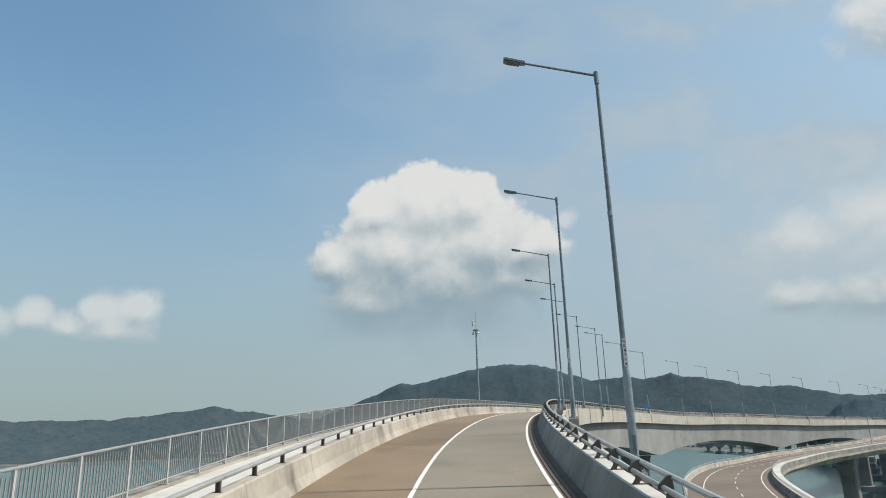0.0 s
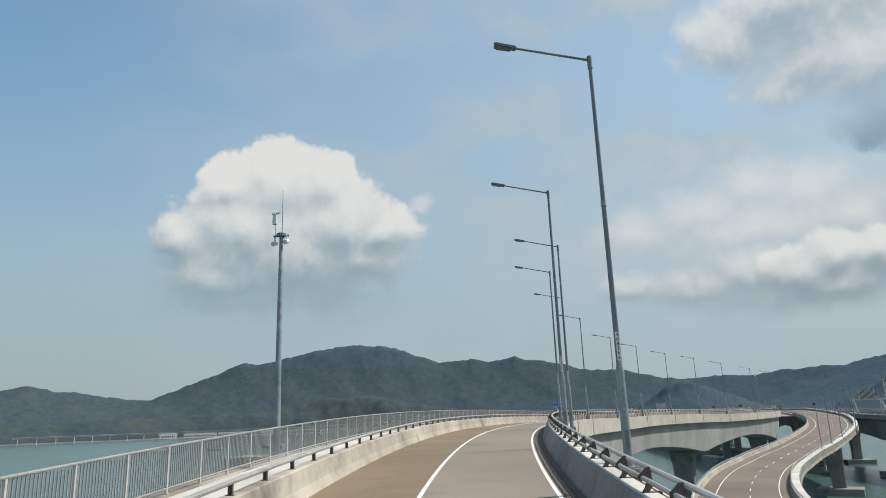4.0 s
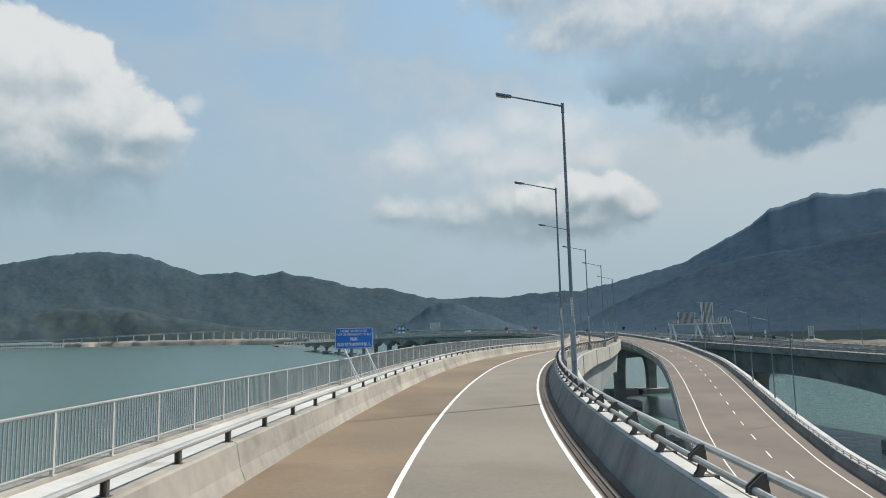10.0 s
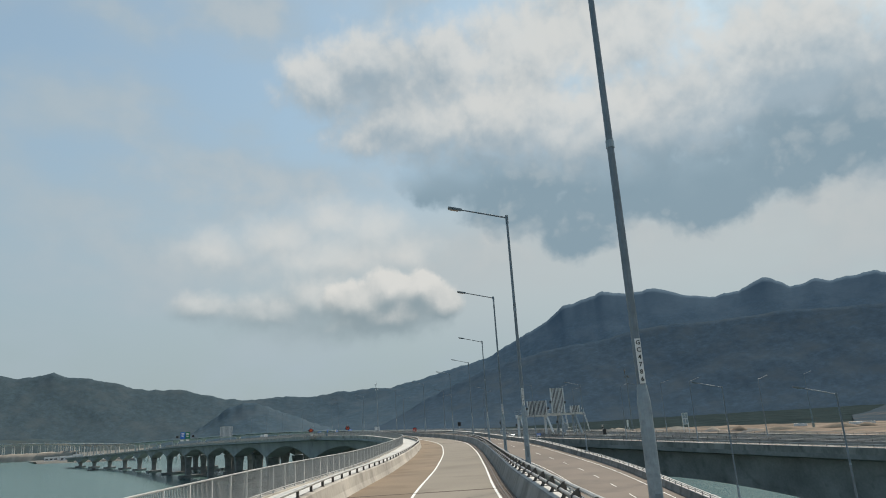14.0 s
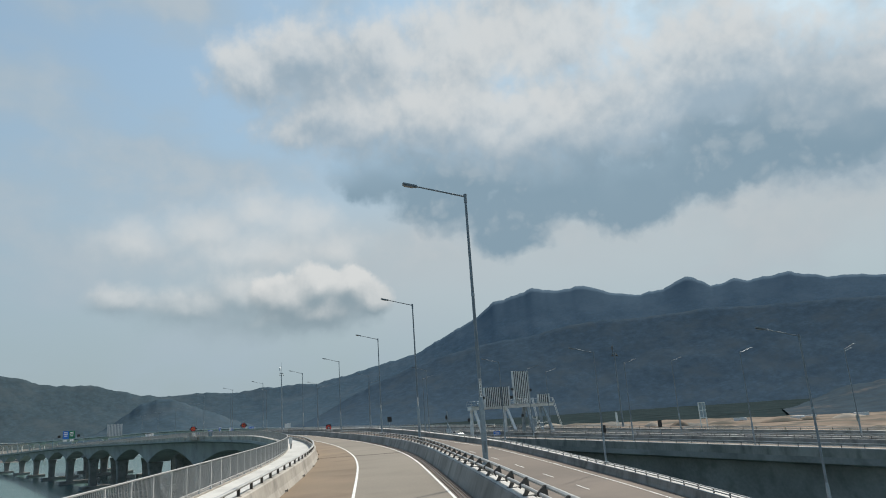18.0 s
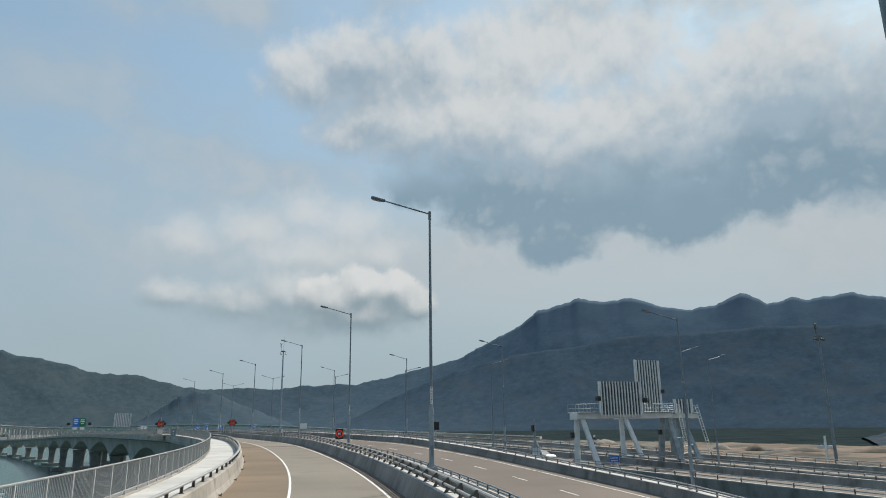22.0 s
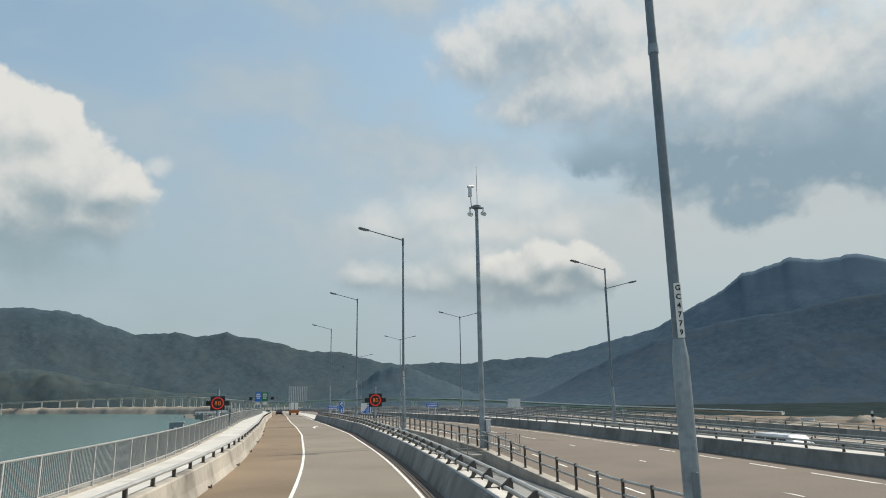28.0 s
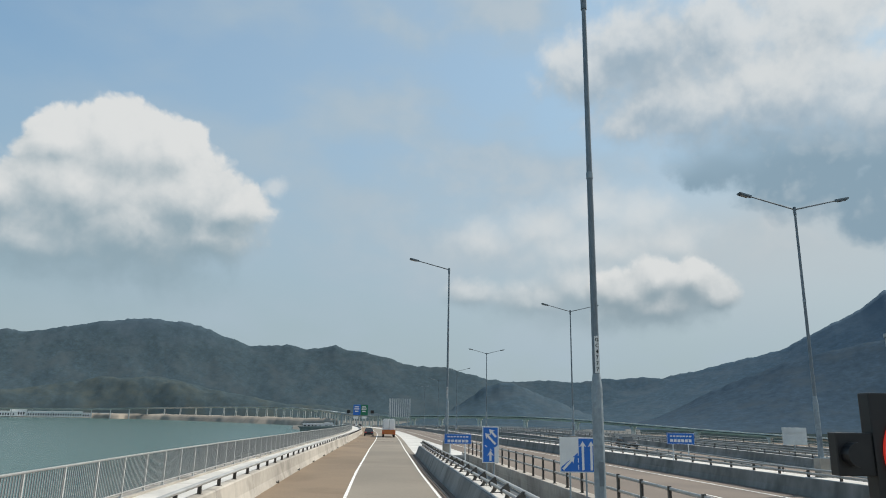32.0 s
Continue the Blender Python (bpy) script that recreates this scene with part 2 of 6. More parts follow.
# ---- materials ----
def material(name, base, rough=0.7, metal=0.0, vary=0.25, scale=1.0, fine=12.0, bump=0.15, stain=None, stain_at=(0.55, 0.75),
             stretch=(1, 1, 1), glow=None, spec=0.5, random=0.0, bump_scale=None):
    """A surface with grain at two scales: broad blotches and a fine grain, some stains and a little relief."""
    m = bpy.data.materials.new(name)
    m.use_nodes = True
    N, L = m.node_tree.nodes, m.node_tree.links
    b = N["Principled BSDF"]
    b.inputs["Roughness"].default_value = rough
    b.inputs["Metallic"].default_value = metal
    b.inputs["Specular IOR Level"].default_value = spec
    tc = N.new("ShaderNodeTexCoord")
    mp = N.new("ShaderNodeMapping")
    mp.inputs["Scale"].default_value = stretch
    L.new(tc.outputs["Object"], mp.inputs[0])

    def nz(s, detail=4.0):
        n = N.new("ShaderNodeTexNoise")
        n.inputs["Scale"].default_value, n.inputs["Detail"].default_value = s, detail
        L.new(mp.outputs[0], n.inputs["Vector"])
        return n.outputs["Fac"]

    broad, grain = nz(scale), nz(fine, 3)
    sm = N.new("ShaderNodeMath")
    sm.operation = "MULTIPLY_ADD"
    L.new(grain, sm.inputs[0])
    sm.inputs[1].default_value = 0.35
    L.new(broad, sm.inputs[2])
    mr = N.new("ShaderNodeMapRange")
    L.new(sm.outputs[0], mr.inputs[0])
    for i, v in enumerate((0.45, 0.90, 1 - vary, 1 + vary)):
        mr.inputs[i + 1].default_value = v
    mul = N.new("ShaderNodeVectorMath")
    mul.operation = "SCALE"
    mul.inputs[0].default_value = base
    L.new(mr.outputs[0], mul.inputs["Scale"])
    col = mul.outputs[0]
    if random:
        oi = N.new("ShaderNodeObjectInfo")
        rr = N.new("ShaderNodeMapRange")
        L.new(oi.outputs["Random"], rr.inputs[0])
        rr.inputs[3].default_value, rr.inputs[4].default_value = 1 - random, 1 + random
        m2 = N.new("ShaderNodeVectorMath")
        m2.operation = "SCALE"
        L.new(col, m2.inputs[0])
        L.new(rr.outputs[0], m2.inputs["Scale"])
        col = m2.outputs[0]
    if stain:
        sn = nz(scale * 2.3, 6)
        sr = N.new("ShaderNodeMapRange")
        L.new(sn, sr.inputs[0])
        sr.inputs[1].default_value, sr.inputs[2].default_value = stain_at
        mx = N.new("ShaderNodeMix")
        mx.data_type = "RGBA"
        L.new(sr.outputs[0], mx.inputs[0])
        L.new(col, mx.inputs[6])
        mx.inputs[7].default_value = (*stain, 1)
        col = mx.outputs[2]
    L.new(col, b.inputs["Base Color"])
    if bump:
        bp = N.new("ShaderNodeBump")
        bp.inputs["Strength"].default_value = bump
        L.new(nz(bump_scale or fine, 4), bp.inputs["Height"])
        L.new(bp.outputs[0], b.inputs["Normal"])
    if glow:
        b.inputs["Emission Color"].default_value = (*glow[:3], 1)
        b.inputs["Emission Strength"].default_value = glow[3]
    return m


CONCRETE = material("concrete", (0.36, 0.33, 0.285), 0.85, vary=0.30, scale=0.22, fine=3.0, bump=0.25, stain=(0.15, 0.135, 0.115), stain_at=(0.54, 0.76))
CONCRETE_GREY = material("concrete_weathered", (0.22, 0.22, 0.21), 0.9, vary=0.28, scale=0.15, fine=2.5, bump=0.2, stain=(0.11, 0.11, 0.105), stain_at=(0.55, 0.78))
# darker copy of the concrete: shade as well as weathering is in its colour
PARAPET_SHADE = material("parapet_weathered_shaded", (0.23, 0.225, 0.205), 0.9, vary=0.30, scale=0.35, fine=4.0, bump=0.25, stain=(0.115, 0.112, 0.100), stain_at=(0.50, 0.74), stretch=(1, 1, 0.5))
GIRDER = material("girder_concrete", (0.31, 0.315, 0.31), 0.9, vary=0.22, scale=0.12, fine=2.0, bump=0.15, stain=(0.17, 0.172, 0.168), stain_at=(0.58, 0.80))
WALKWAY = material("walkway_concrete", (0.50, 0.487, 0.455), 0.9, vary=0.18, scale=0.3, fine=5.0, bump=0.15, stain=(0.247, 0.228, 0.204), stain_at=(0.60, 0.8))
ROADWAY = material("road_surface", (0.205, 0.176, 0.138), 0.85, vary=0.18, scale=0.10, fine=9.0, bump=0.25, stain=(0.155, 0.128, 0.096), stain_at=(0.56, 0.78), bump_scale=40)
SHOULDER = material("shoulder_surface", (0.190, 0.138, 0.088), 0.85, vary=0.22, scale=0.12, fine=8.0, bump=0.25, stain=(0.136, 0.092, 0.057), stain_at=(0.52, 0.75), bump_scale=40)
RED_ROAD = material("ramp_surface", (0.150, 0.120, 0.095), 0.85, vary=0.2, scale=0.08, fine=8.0, bump=0.25, stain=(0.115, 0.094, 0.078), stain_at=(0.55, 0.75), bump_scale=40)
PAINT = material("road_paint", (0.741, 0.731, 0.684), 0.6, vary=0.1, scale=1.5, fine=14.0, bump=0.1, stain=(0.475, 0.446, 0.399), stain_at=(0.62, 0.8))
STEEL = material("galvanised_steel", (0.26, 0.31, 0.34), 0.55, 0.3, vary=0.28, scale=1.6, fine=14.0, bump=0.06, stain=(0.17, 0.20, 0.22), stain_at=(0.55, 0.8))
RAIL = material("rail_steel", (0.36, 0.36, 0.345), 0.5, 0.35, vary=0.18, scale=0.8, fine=8.0, bump=0.05, stain=(0.22, 0.21, 0.19), stain_at=(0.6, 0.8))
POST = material("post_steel", (0.10, 0.092, 0.083), 0.6, 0.3, vary=0.25, scale=3.0, fine=20.0, bump=0.05)
FENCE = material("fence_steel", (0.30, 0.30, 0.29), 0.55, 0.25, vary=0.15, scale=1.0, fine=10.0, bump=0.03)
MAST = material("mast_steel", (0.17, 0.205, 0.23), 0.55, 0.3, vary=0.25, scale=1.0, fine=10.0, bump=0.05)
FASCIA = material("edge_panel", (0.44, 0.42, 0.37), 0.85, vary=0.16, scale=0.25, fine=3.0, bump=0.15, stain=(0.28, 0.26, 0.22), stain_at=(0.58, 0.80))
GUTTER = material("gutter", (0.085, 0.06, 0.045), 0.8, vary=0.35, scale=0.6, fine=10.0, bump=0.3)
BLACK = material("black_paint", (0.012, 0.012, 0.013), 0.45, vary=0.2, scale=3, fine=20, bump=0.02)
FENCE_POST = material("fence_post_steel", (0.50, 0.50, 0.485), 0.5, 0.25, vary=0.12, scale=1.0, fine=10.0, bump=0.03)
DARK_SHEET = material("sign_back_sheet", (0.055, 0.06, 0.065), 0.6, 0.2, vary=0.25, scale=0.6, fine=6.0, bump=0.04)
WHITE = material("white_paint", (0.75, 0.75, 0.73), 0.4, vary=0.06, scale=2, fine=20, bump=0.02)
BLUE = material("sign_blue", (0.018, 0.145, 0.52), 0.4, vary=0.08, scale=2, fine=20, bump=0.02)
GREEN = material("sign_green", (0.01, 0.16, 0.08), 0.4, vary=0.08, scale=2, fine=20, bump=0.02)
RED = material("sign_red", (0.45, 0.02, 0.02), 0.4, vary=0.1, scale=3, fine=20, bump=0.02)
RED_LED = material("lit_red", (0.3, 0.02, 0.02), 0.5, vary=0.1, scale=9, fine=30, bump=0.0, glow=(0.9, 0.05, 0.03, 0.38))
AMBER_LED = material("lit_amber", (0.3, 0.12, 0.02), 0.5, vary=0.1, scale=9, fine=30, bump=0.0, glow=(1.0, 0.25, 0.05, 0.4))
PALE_METAL = material("sign_back_metal", (0.64, 0.66, 0.66), 0.5, 0.1, vary=0.12, scale=1.0, fine=8, bump=0.04)
LAMP_GLASS = material("lamp_glass", (0.10, 0.11, 0.12), 0.15, vary=0.1, scale=3, fine=12, bump=0.0)
RUBBER = material("rubber", (0.02, 0.02, 0.02), 0.85, vary=0.2, scale=6, fine=30, bump=0.1)
CAR_GLASS = material("car_glass", (0.02, 0.025, 0.03), 0.08, vary=0.05, scale=1, fine=5, bump=0.0)
WHITE_CAR = material("white_car_paint", (0.70, 0.71, 0.72), 0.25, vary=0.05, scale=1, fine=5, bump=0.0)
DARK_CAR = material("dark_car_paint", (0.03, 0.032, 0.036), 0.25, vary=0.05, scale=1, fine=5, bump=0.0)
ORANGE = material("orange_paint", (0.42, 0.13, 0.03), 0.4, vary=0.1, scale=1, fine=8, bump=0.02)
SAND = material("sand", (0.20, 0.155, 0.118), 0.95, spec=0.1, vary=0.4, scale=0.012, fine=0.12, bump=0.3, stain=(0.10, 0.092, 0.075), stain_at=(0.48, 0.60))
BEACH = material("beach_sand", (0.27, 0.235, 0.19), 0.95, vary=0.3, scale=0.01, fine=0.1, bump=0.2, stain=(0.16, 0.14, 0.11), stain_at=(0.55, 0.72))
PALE_DECK = material("pale_viaduct_concrete", (0.55, 0.56, 0.54), 0.85, vary=0.15, scale=0.02, fine=0.3, bump=0.1)
SCRUB = material("dark_scrub", (0.026, 0.038, 0.040), 1.0, vary=0.35, scale=0.02, fine=0.2, bump=0.3, stain=(0.042, 0.046, 0.042), stain_at=(0.58, 0.72), spec=0.0)
MUD = material("rocky_shore", (0.12, 0.115, 0.10), 0.95, vary=0.4, scale=0.02, fine=0.3, bump=0.4)
HULL = material("hull_paint", (0.05, 0.06, 0.07), 0.6, vary=0.3, scale=0.4, fine=4, bump=0.1, stain=(0.12, 0.05, 0.03))
SCRAP = material("rusty_cargo", (0.22, 0.13, 0.07), 0.9, vary=0.45, scale=0.5, fine=3, bump=0.5)


def sea_material():
    m = material("sea_water", (0.060, 0.118, 0.106), 0.22, vary=0.10, scale=0.004, fine=0.03, bump=0.0, spec=0.5)
    N, L = m.node_tree.nodes, m.node_tree.links
    tc, n, bp = N.new("ShaderNodeTexCoord"), N.new("ShaderNodeTexNoise"), N.new("ShaderNodeBump")
    n.inputs["Scale"].default_value, n.inputs["Detail"].default_value = 0.35, 5
    L.new(tc.outputs["Object"], n.inputs["Vector"])
    L.new(n.outputs["Fac"], bp.inputs["Height"])
    bp.inputs["Strength"].default_value, bp.inputs["Distance"].default_value = 0.5, 0.6
    L.new(bp.outputs[0], N["Principled BSDF"].inputs["Normal"])
    return m


def hill_material(name, base, scrub, rock, at, east=None, high_haze=None):
    """Mountain slopes: woods with patches of scrub and bare, paler rock, with haze mixed into their blue-grey colours.
    """
    m = material(name, base, 1.0, vary=0.2, scale=0.035, fine=0.16, bump=0.12, bump_scale=0.05, spec=0.0,  stain=scrub, stain_at=(0.46, 0.66))
    N, L = m.node_tree.nodes, m.node_tree.links
    b = N["Principled BSDF"]
    tc, n, mr, mx = N.new("ShaderNodeTexCoord"), N.new("ShaderNodeTexNoise"), N.new("ShaderNodeMapRange"), N.new("ShaderNodeMix")
    n.inputs["Scale"].default_value, n.inputs["Detail"].default_value, n.inputs["Roughness"].default_value = 0.0075, 9, 0.7
    mp = N.new("ShaderNodeMapping")
    mp.inputs["Scale"].default_value = (1.0, 1.0, 1.0)
    L.new(tc.outputs["Object"], mp.inputs[0])
    L.new(mp.outputs[0], n.inputs["Vector"])
    L.new(n.outputs["Fac"], mr.inputs[0])
    mr.inputs[1].default_value, mr.inputs[2].default_value = at
    mx.data_type = "RGBA"
    L.new(mr.outputs[0], mx.inputs[0])
    L.new(b.inputs["Base Color"].links[0].from_socket, mx.inputs[6])
    mx.inputs[7].default_value = (*rock, 1)
    L.new(mx.outputs[2], b.inputs["Base Color"])
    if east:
        # haze put into the colour: bluer towards the east
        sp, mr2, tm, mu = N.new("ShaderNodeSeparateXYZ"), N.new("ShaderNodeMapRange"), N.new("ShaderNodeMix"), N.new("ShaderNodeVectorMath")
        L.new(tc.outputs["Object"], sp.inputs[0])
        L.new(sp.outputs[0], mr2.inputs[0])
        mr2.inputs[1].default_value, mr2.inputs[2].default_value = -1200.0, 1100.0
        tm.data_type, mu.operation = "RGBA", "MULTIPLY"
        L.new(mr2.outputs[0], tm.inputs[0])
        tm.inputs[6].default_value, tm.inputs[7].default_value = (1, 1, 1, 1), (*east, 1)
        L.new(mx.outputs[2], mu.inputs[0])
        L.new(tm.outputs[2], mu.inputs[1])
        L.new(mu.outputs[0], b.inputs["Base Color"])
    if high_haze:
        # pale haze painted onto the heights, its lower edge broken up by noise
        tone, low, high = high_haze
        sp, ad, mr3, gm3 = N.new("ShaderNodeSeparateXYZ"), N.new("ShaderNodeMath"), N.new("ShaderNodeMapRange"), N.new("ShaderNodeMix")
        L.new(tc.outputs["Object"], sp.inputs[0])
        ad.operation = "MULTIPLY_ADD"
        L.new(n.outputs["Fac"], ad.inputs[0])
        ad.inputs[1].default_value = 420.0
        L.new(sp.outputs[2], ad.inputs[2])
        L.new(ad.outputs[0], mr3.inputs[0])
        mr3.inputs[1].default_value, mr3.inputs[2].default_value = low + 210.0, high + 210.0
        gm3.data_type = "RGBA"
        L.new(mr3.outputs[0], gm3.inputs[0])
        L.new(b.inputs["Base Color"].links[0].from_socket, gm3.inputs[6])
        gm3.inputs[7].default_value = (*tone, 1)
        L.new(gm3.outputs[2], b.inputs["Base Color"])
    return m


SEA = sea_material()
# distance haze is painted into all these slope colours as blue-grey
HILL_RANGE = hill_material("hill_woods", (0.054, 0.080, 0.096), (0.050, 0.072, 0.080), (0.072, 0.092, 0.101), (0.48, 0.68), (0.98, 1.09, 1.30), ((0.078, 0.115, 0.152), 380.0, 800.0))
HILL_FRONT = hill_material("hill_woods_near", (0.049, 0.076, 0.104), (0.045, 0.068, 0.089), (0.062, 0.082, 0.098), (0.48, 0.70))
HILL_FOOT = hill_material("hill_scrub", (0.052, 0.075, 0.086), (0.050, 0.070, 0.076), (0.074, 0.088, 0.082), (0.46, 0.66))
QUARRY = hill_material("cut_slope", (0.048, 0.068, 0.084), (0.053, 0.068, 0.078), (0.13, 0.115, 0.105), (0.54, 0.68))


# ---- building helpers ----
def obj(name, verts, faces, mat, parent=None, label="", smooth=False):
    me = bpy.data.meshes.new(name)
    me.from_pydata(verts, [], faces)
    me.validate()
    if mat:
        me.materials.append(mat)
    if smooth:
        me.polygons.foreach_set("use_smooth", [True] * len(me.polygons))
    o = new(name, me)
    o.parent = parent
    if label:
        tagged(o, label)
    return o


def empty(name, m, label, category, group="", kind=""):
    o = new(name)
    o.empty_display_size = 0.3
    o.matrix_basis = m
    return tagged(o, label, category, group, kind)


def part(name, bm, mat, parent, label="", smooth=False):
    me = bpy.data.meshes.new(name)
    bm.normal_update()
    if smooth:
        for f in bm.faces:
            f.smooth = True
    bm.to_mesh(me)
    bm.free()
    me.materials.append(mat)
    o = new(name, me)
    o.parent = parent
    if label:
        tagged(o, label)
    return o


def box(bm, x0, x1, y0, y1, z0, z1, bevel=0.0, turn=None):
    g = bmesh.ops.create_cube(bm, size=1.0)["verts"]
    m = Matrix.Translation(((x0 + x1) / 2, (y0 + y1) / 2, (z0 + z1) / 2)) @ Matrix.Diagonal((x1 - x0, y1 - y0, z1 - z0, 1))
    bmesh.ops.transform(bm, matrix=(turn @ m) if turn else m, verts=g)
    if bevel:
        es = list({e for v in g for e in v.link_edges})
        bmesh.ops.bevel(bm, geom=es, offset=bevel, segments=2, affect="EDGES", profile=0.6)
    return bm


def tube(bm, a, b, r0, r1=None, seg=10):
    """A straight, maybe tapered tube from a to b."""
    a, b = Vector(a), Vector(b)
    q = (b - a).to_track_quat("Z", "Y").to_matrix().to_4x4()
    g = bmesh.ops.create_cone(bm, cap_ends=True, segments=seg, radius1=r0, radius2=r0 if r1 is None else r1, depth=(b - a).length)["verts"]
    bmesh.ops.transform(bm, matrix=Matrix.Translation((a + b) / 2) @ q, verts=g)
    return bm


def bm_box(*a, **k):
    return box(bmesh.new(), *a, **k)


def bm_tube(*a, **k):
    return tube(bmesh.new(), *a, **k)


class Line:
    """A line in plan with heights: at(s, lat, up) is a point beside it."""

    def __init__(self, s, x, y, z):
        self.s, self.x, self.y, self.z = (np.array(c, float) for c in (s, x, y, z))
        self.h = np.arctan2(np.gradient(self.x, self.s), np.gradient(self.y, self.s))

    def head(self, s):
        return float(np.interp(s, self.s, self.h))

    def at(self, s, lat=0.0, up=0.0):
        h = self.head(s)
        return Vector((float(np.interp(s, self.s, self.x)) + lat * math.cos(h), float(np.interp(s, self.s, self.y)) - lat * math.sin(h),
                       float(np.interp(s, self.s, self.z)) + up))

    def spot(self, s, lat=0.0, up=0.0, turn=0.0):
        """A pose there, with y along the line and x to the right."""
        return Matrix.Translation(self.at(s, lat, up)) @ Matrix.Rotation(-self.head(s) + radians(turn), 4, "Z")


def hermite(rows, step=2.0):
    """Dense smooth line through rows of s and values."""
    a = np.array(rows, float)
    s, v = a[:, 0], a[:, 1:]
    d = np.gradient(v, s, axis=0)
    out_s = np.arange(s[0], s[-1] + 0.01, step)
    k = np.clip(np.searchsorted(s, out_s, "right") - 1, 0, len(s) - 2)
    w = (s[k + 1] - s[k])[:, None]
    u = ((out_s - s[k])[:, None]) / w
    h = (2 * u**3 - 3 * u**2 + 1) * v[k] + (u**3 - 2 * u**2 + u) * w * d[k] + (-2 * u**3 + 3 * u**2) * v[k + 1] + (u**3 - u**2) * w * d[k + 1]
    return out_s, h


def sweep(name, line, s0, s1, step, prof, mat, parent=None, label="", closed=True):
    """A solid whose cross-section prof(s), a ring of (lat, up), follows the line."""
    n = max(1, round((s1 - s0) / step))
    rings = [[line.at(s, *p) for p in prof(s)] for s in np.linspace(s0, s1, n + 1)]
    k = len(rings[0])
    verts = [v for r in rings for v in r]
    faces = []
    for i in range(n):
        for j in range(k if closed else k - 1):
            a, b = i * k + j, i * k + (j + 1) % k
            faces.append((a, a + k, b + k, b))
    if closed:
        faces += [tuple(range(k)), tuple(n * k + j for j in reversed(range(k)))]
    return obj(name, verts, faces, mat, parent, label)


# ---- the lines of the roads ----
NODES = [(-140, 97.5, -93.2, 7.6), (-40, 27.5, -22.0, 13.6), (0, -0.56, 6.45, 16.99), (33.0, -21.28, 32.08, 20.18), (64.4, -38.24, 58.47, 22.72), (93.6, -51.3, 84.65, 24.19),
         (121.7, -61.42, 110.8, 25.04), (151.4, -68.81, 139.61, 25.42), (180.5, -72.37, 168.43, 25.38), (210.0, -72.77, 197.87, 25.63),
         (238.2, -70.25, 225.95, 25.58), (266.3, -66.52, 253.81, 25.31), (296.3, -62.85, 283.61, 25.35), (325.8, -60.25, 312.96, 25.47),
         (354.8, -60.14, 341.94, 25.56), (384.6, -62.5, 371.71, 25.78), (415.0, -67.6, 401.66, 26.24), (444.7, -75.09, 430.38, 26.34),
         (474.1, -84.81, 458.06, 26.58)]
_s, _v = hermite(NODES)
LANE = lambda s: float(np.interp(s, (0, 195, 266, 311, 370, 415, 445, 474, 515, 550, 580, 640), (0.6, 0.62, 0.5, 0.4, 0.2, 0.05, 0.2, 0.6, 0.62, 1.0, 1.5, 2.1)))
# onwards over the crest and down towards the shore
_xs, _ys, _zs, _ss = list(_v[:, 0]), list(_v[:, 1]), list(_v[:, 2]), list(_s)
while _ss[-1] < 1500:
    s = _ss[-1] + 4
    h = radians(np.interp(s, (474, 600, 740, 1000, 1300), (-20.7, -20.9, -24.0, -25.5, -33.0)))
    _xs.append(_xs[-1] + 4 * math.sin(h))
    _ys.append(_ys[-1] + 4 * math.cos(h))
    _zs.append(float(np.interp(s, (474, 500, 530, 575, 600, 660, 720, 870, 1070, 1370, 1500), (26.58, 26.55, 26.35, 26.05, 25.9, 25.55, 25.2, 23.8, 20.5, 15.0, 13.0))))
    _ss.append(s)
MAIN = Line(_ss, _xs, _ys, _zs)
# the road of the camera's lane, from its centre
_c = [MAIN.at(s, LANE(s)) for s in _ss]
OWN = Line(_ss, [p.x for p in _c], [p.y for p in _c], [p.z for p in _c])
END = 1480


def rect(l0, l1, u0, u1):
    return lambda s: ((l0, u0), (l1, u0), (l1, u1), (l0, u1))


# ---- sea, land and hills ----
def disc(name, mat, r, z, label, category):
    rings, seg = (0, 40, 120, 300, 700, 1500, 2600, 4300, 8000), 64
    verts, faces = [(0, 250, z)], []
    for q in rings[1:]:
        verts += [(q * math.cos(2 * math.pi * i / seg), 250 + q * math.sin(2 * math.pi * i / seg), z) for i in range(seg)]
    for i in range(seg):
        faces.append((0, 1 + i, 1 + (i + 1) % seg))
        for k in range(len(rings) - 2):
            a, b = 1 + k * seg + i, 1 + k * seg + (i + 1) % seg
            faces.append((a, a + seg, b + seg, b))
    return tagged(obj(name, verts, faces, mat), label, category, kind="structure")


disc("water", SEA, 8000, 0.0, "calm grey-green sea water of the bay", "sea")
HOME = Vector((-65, 200, 0))


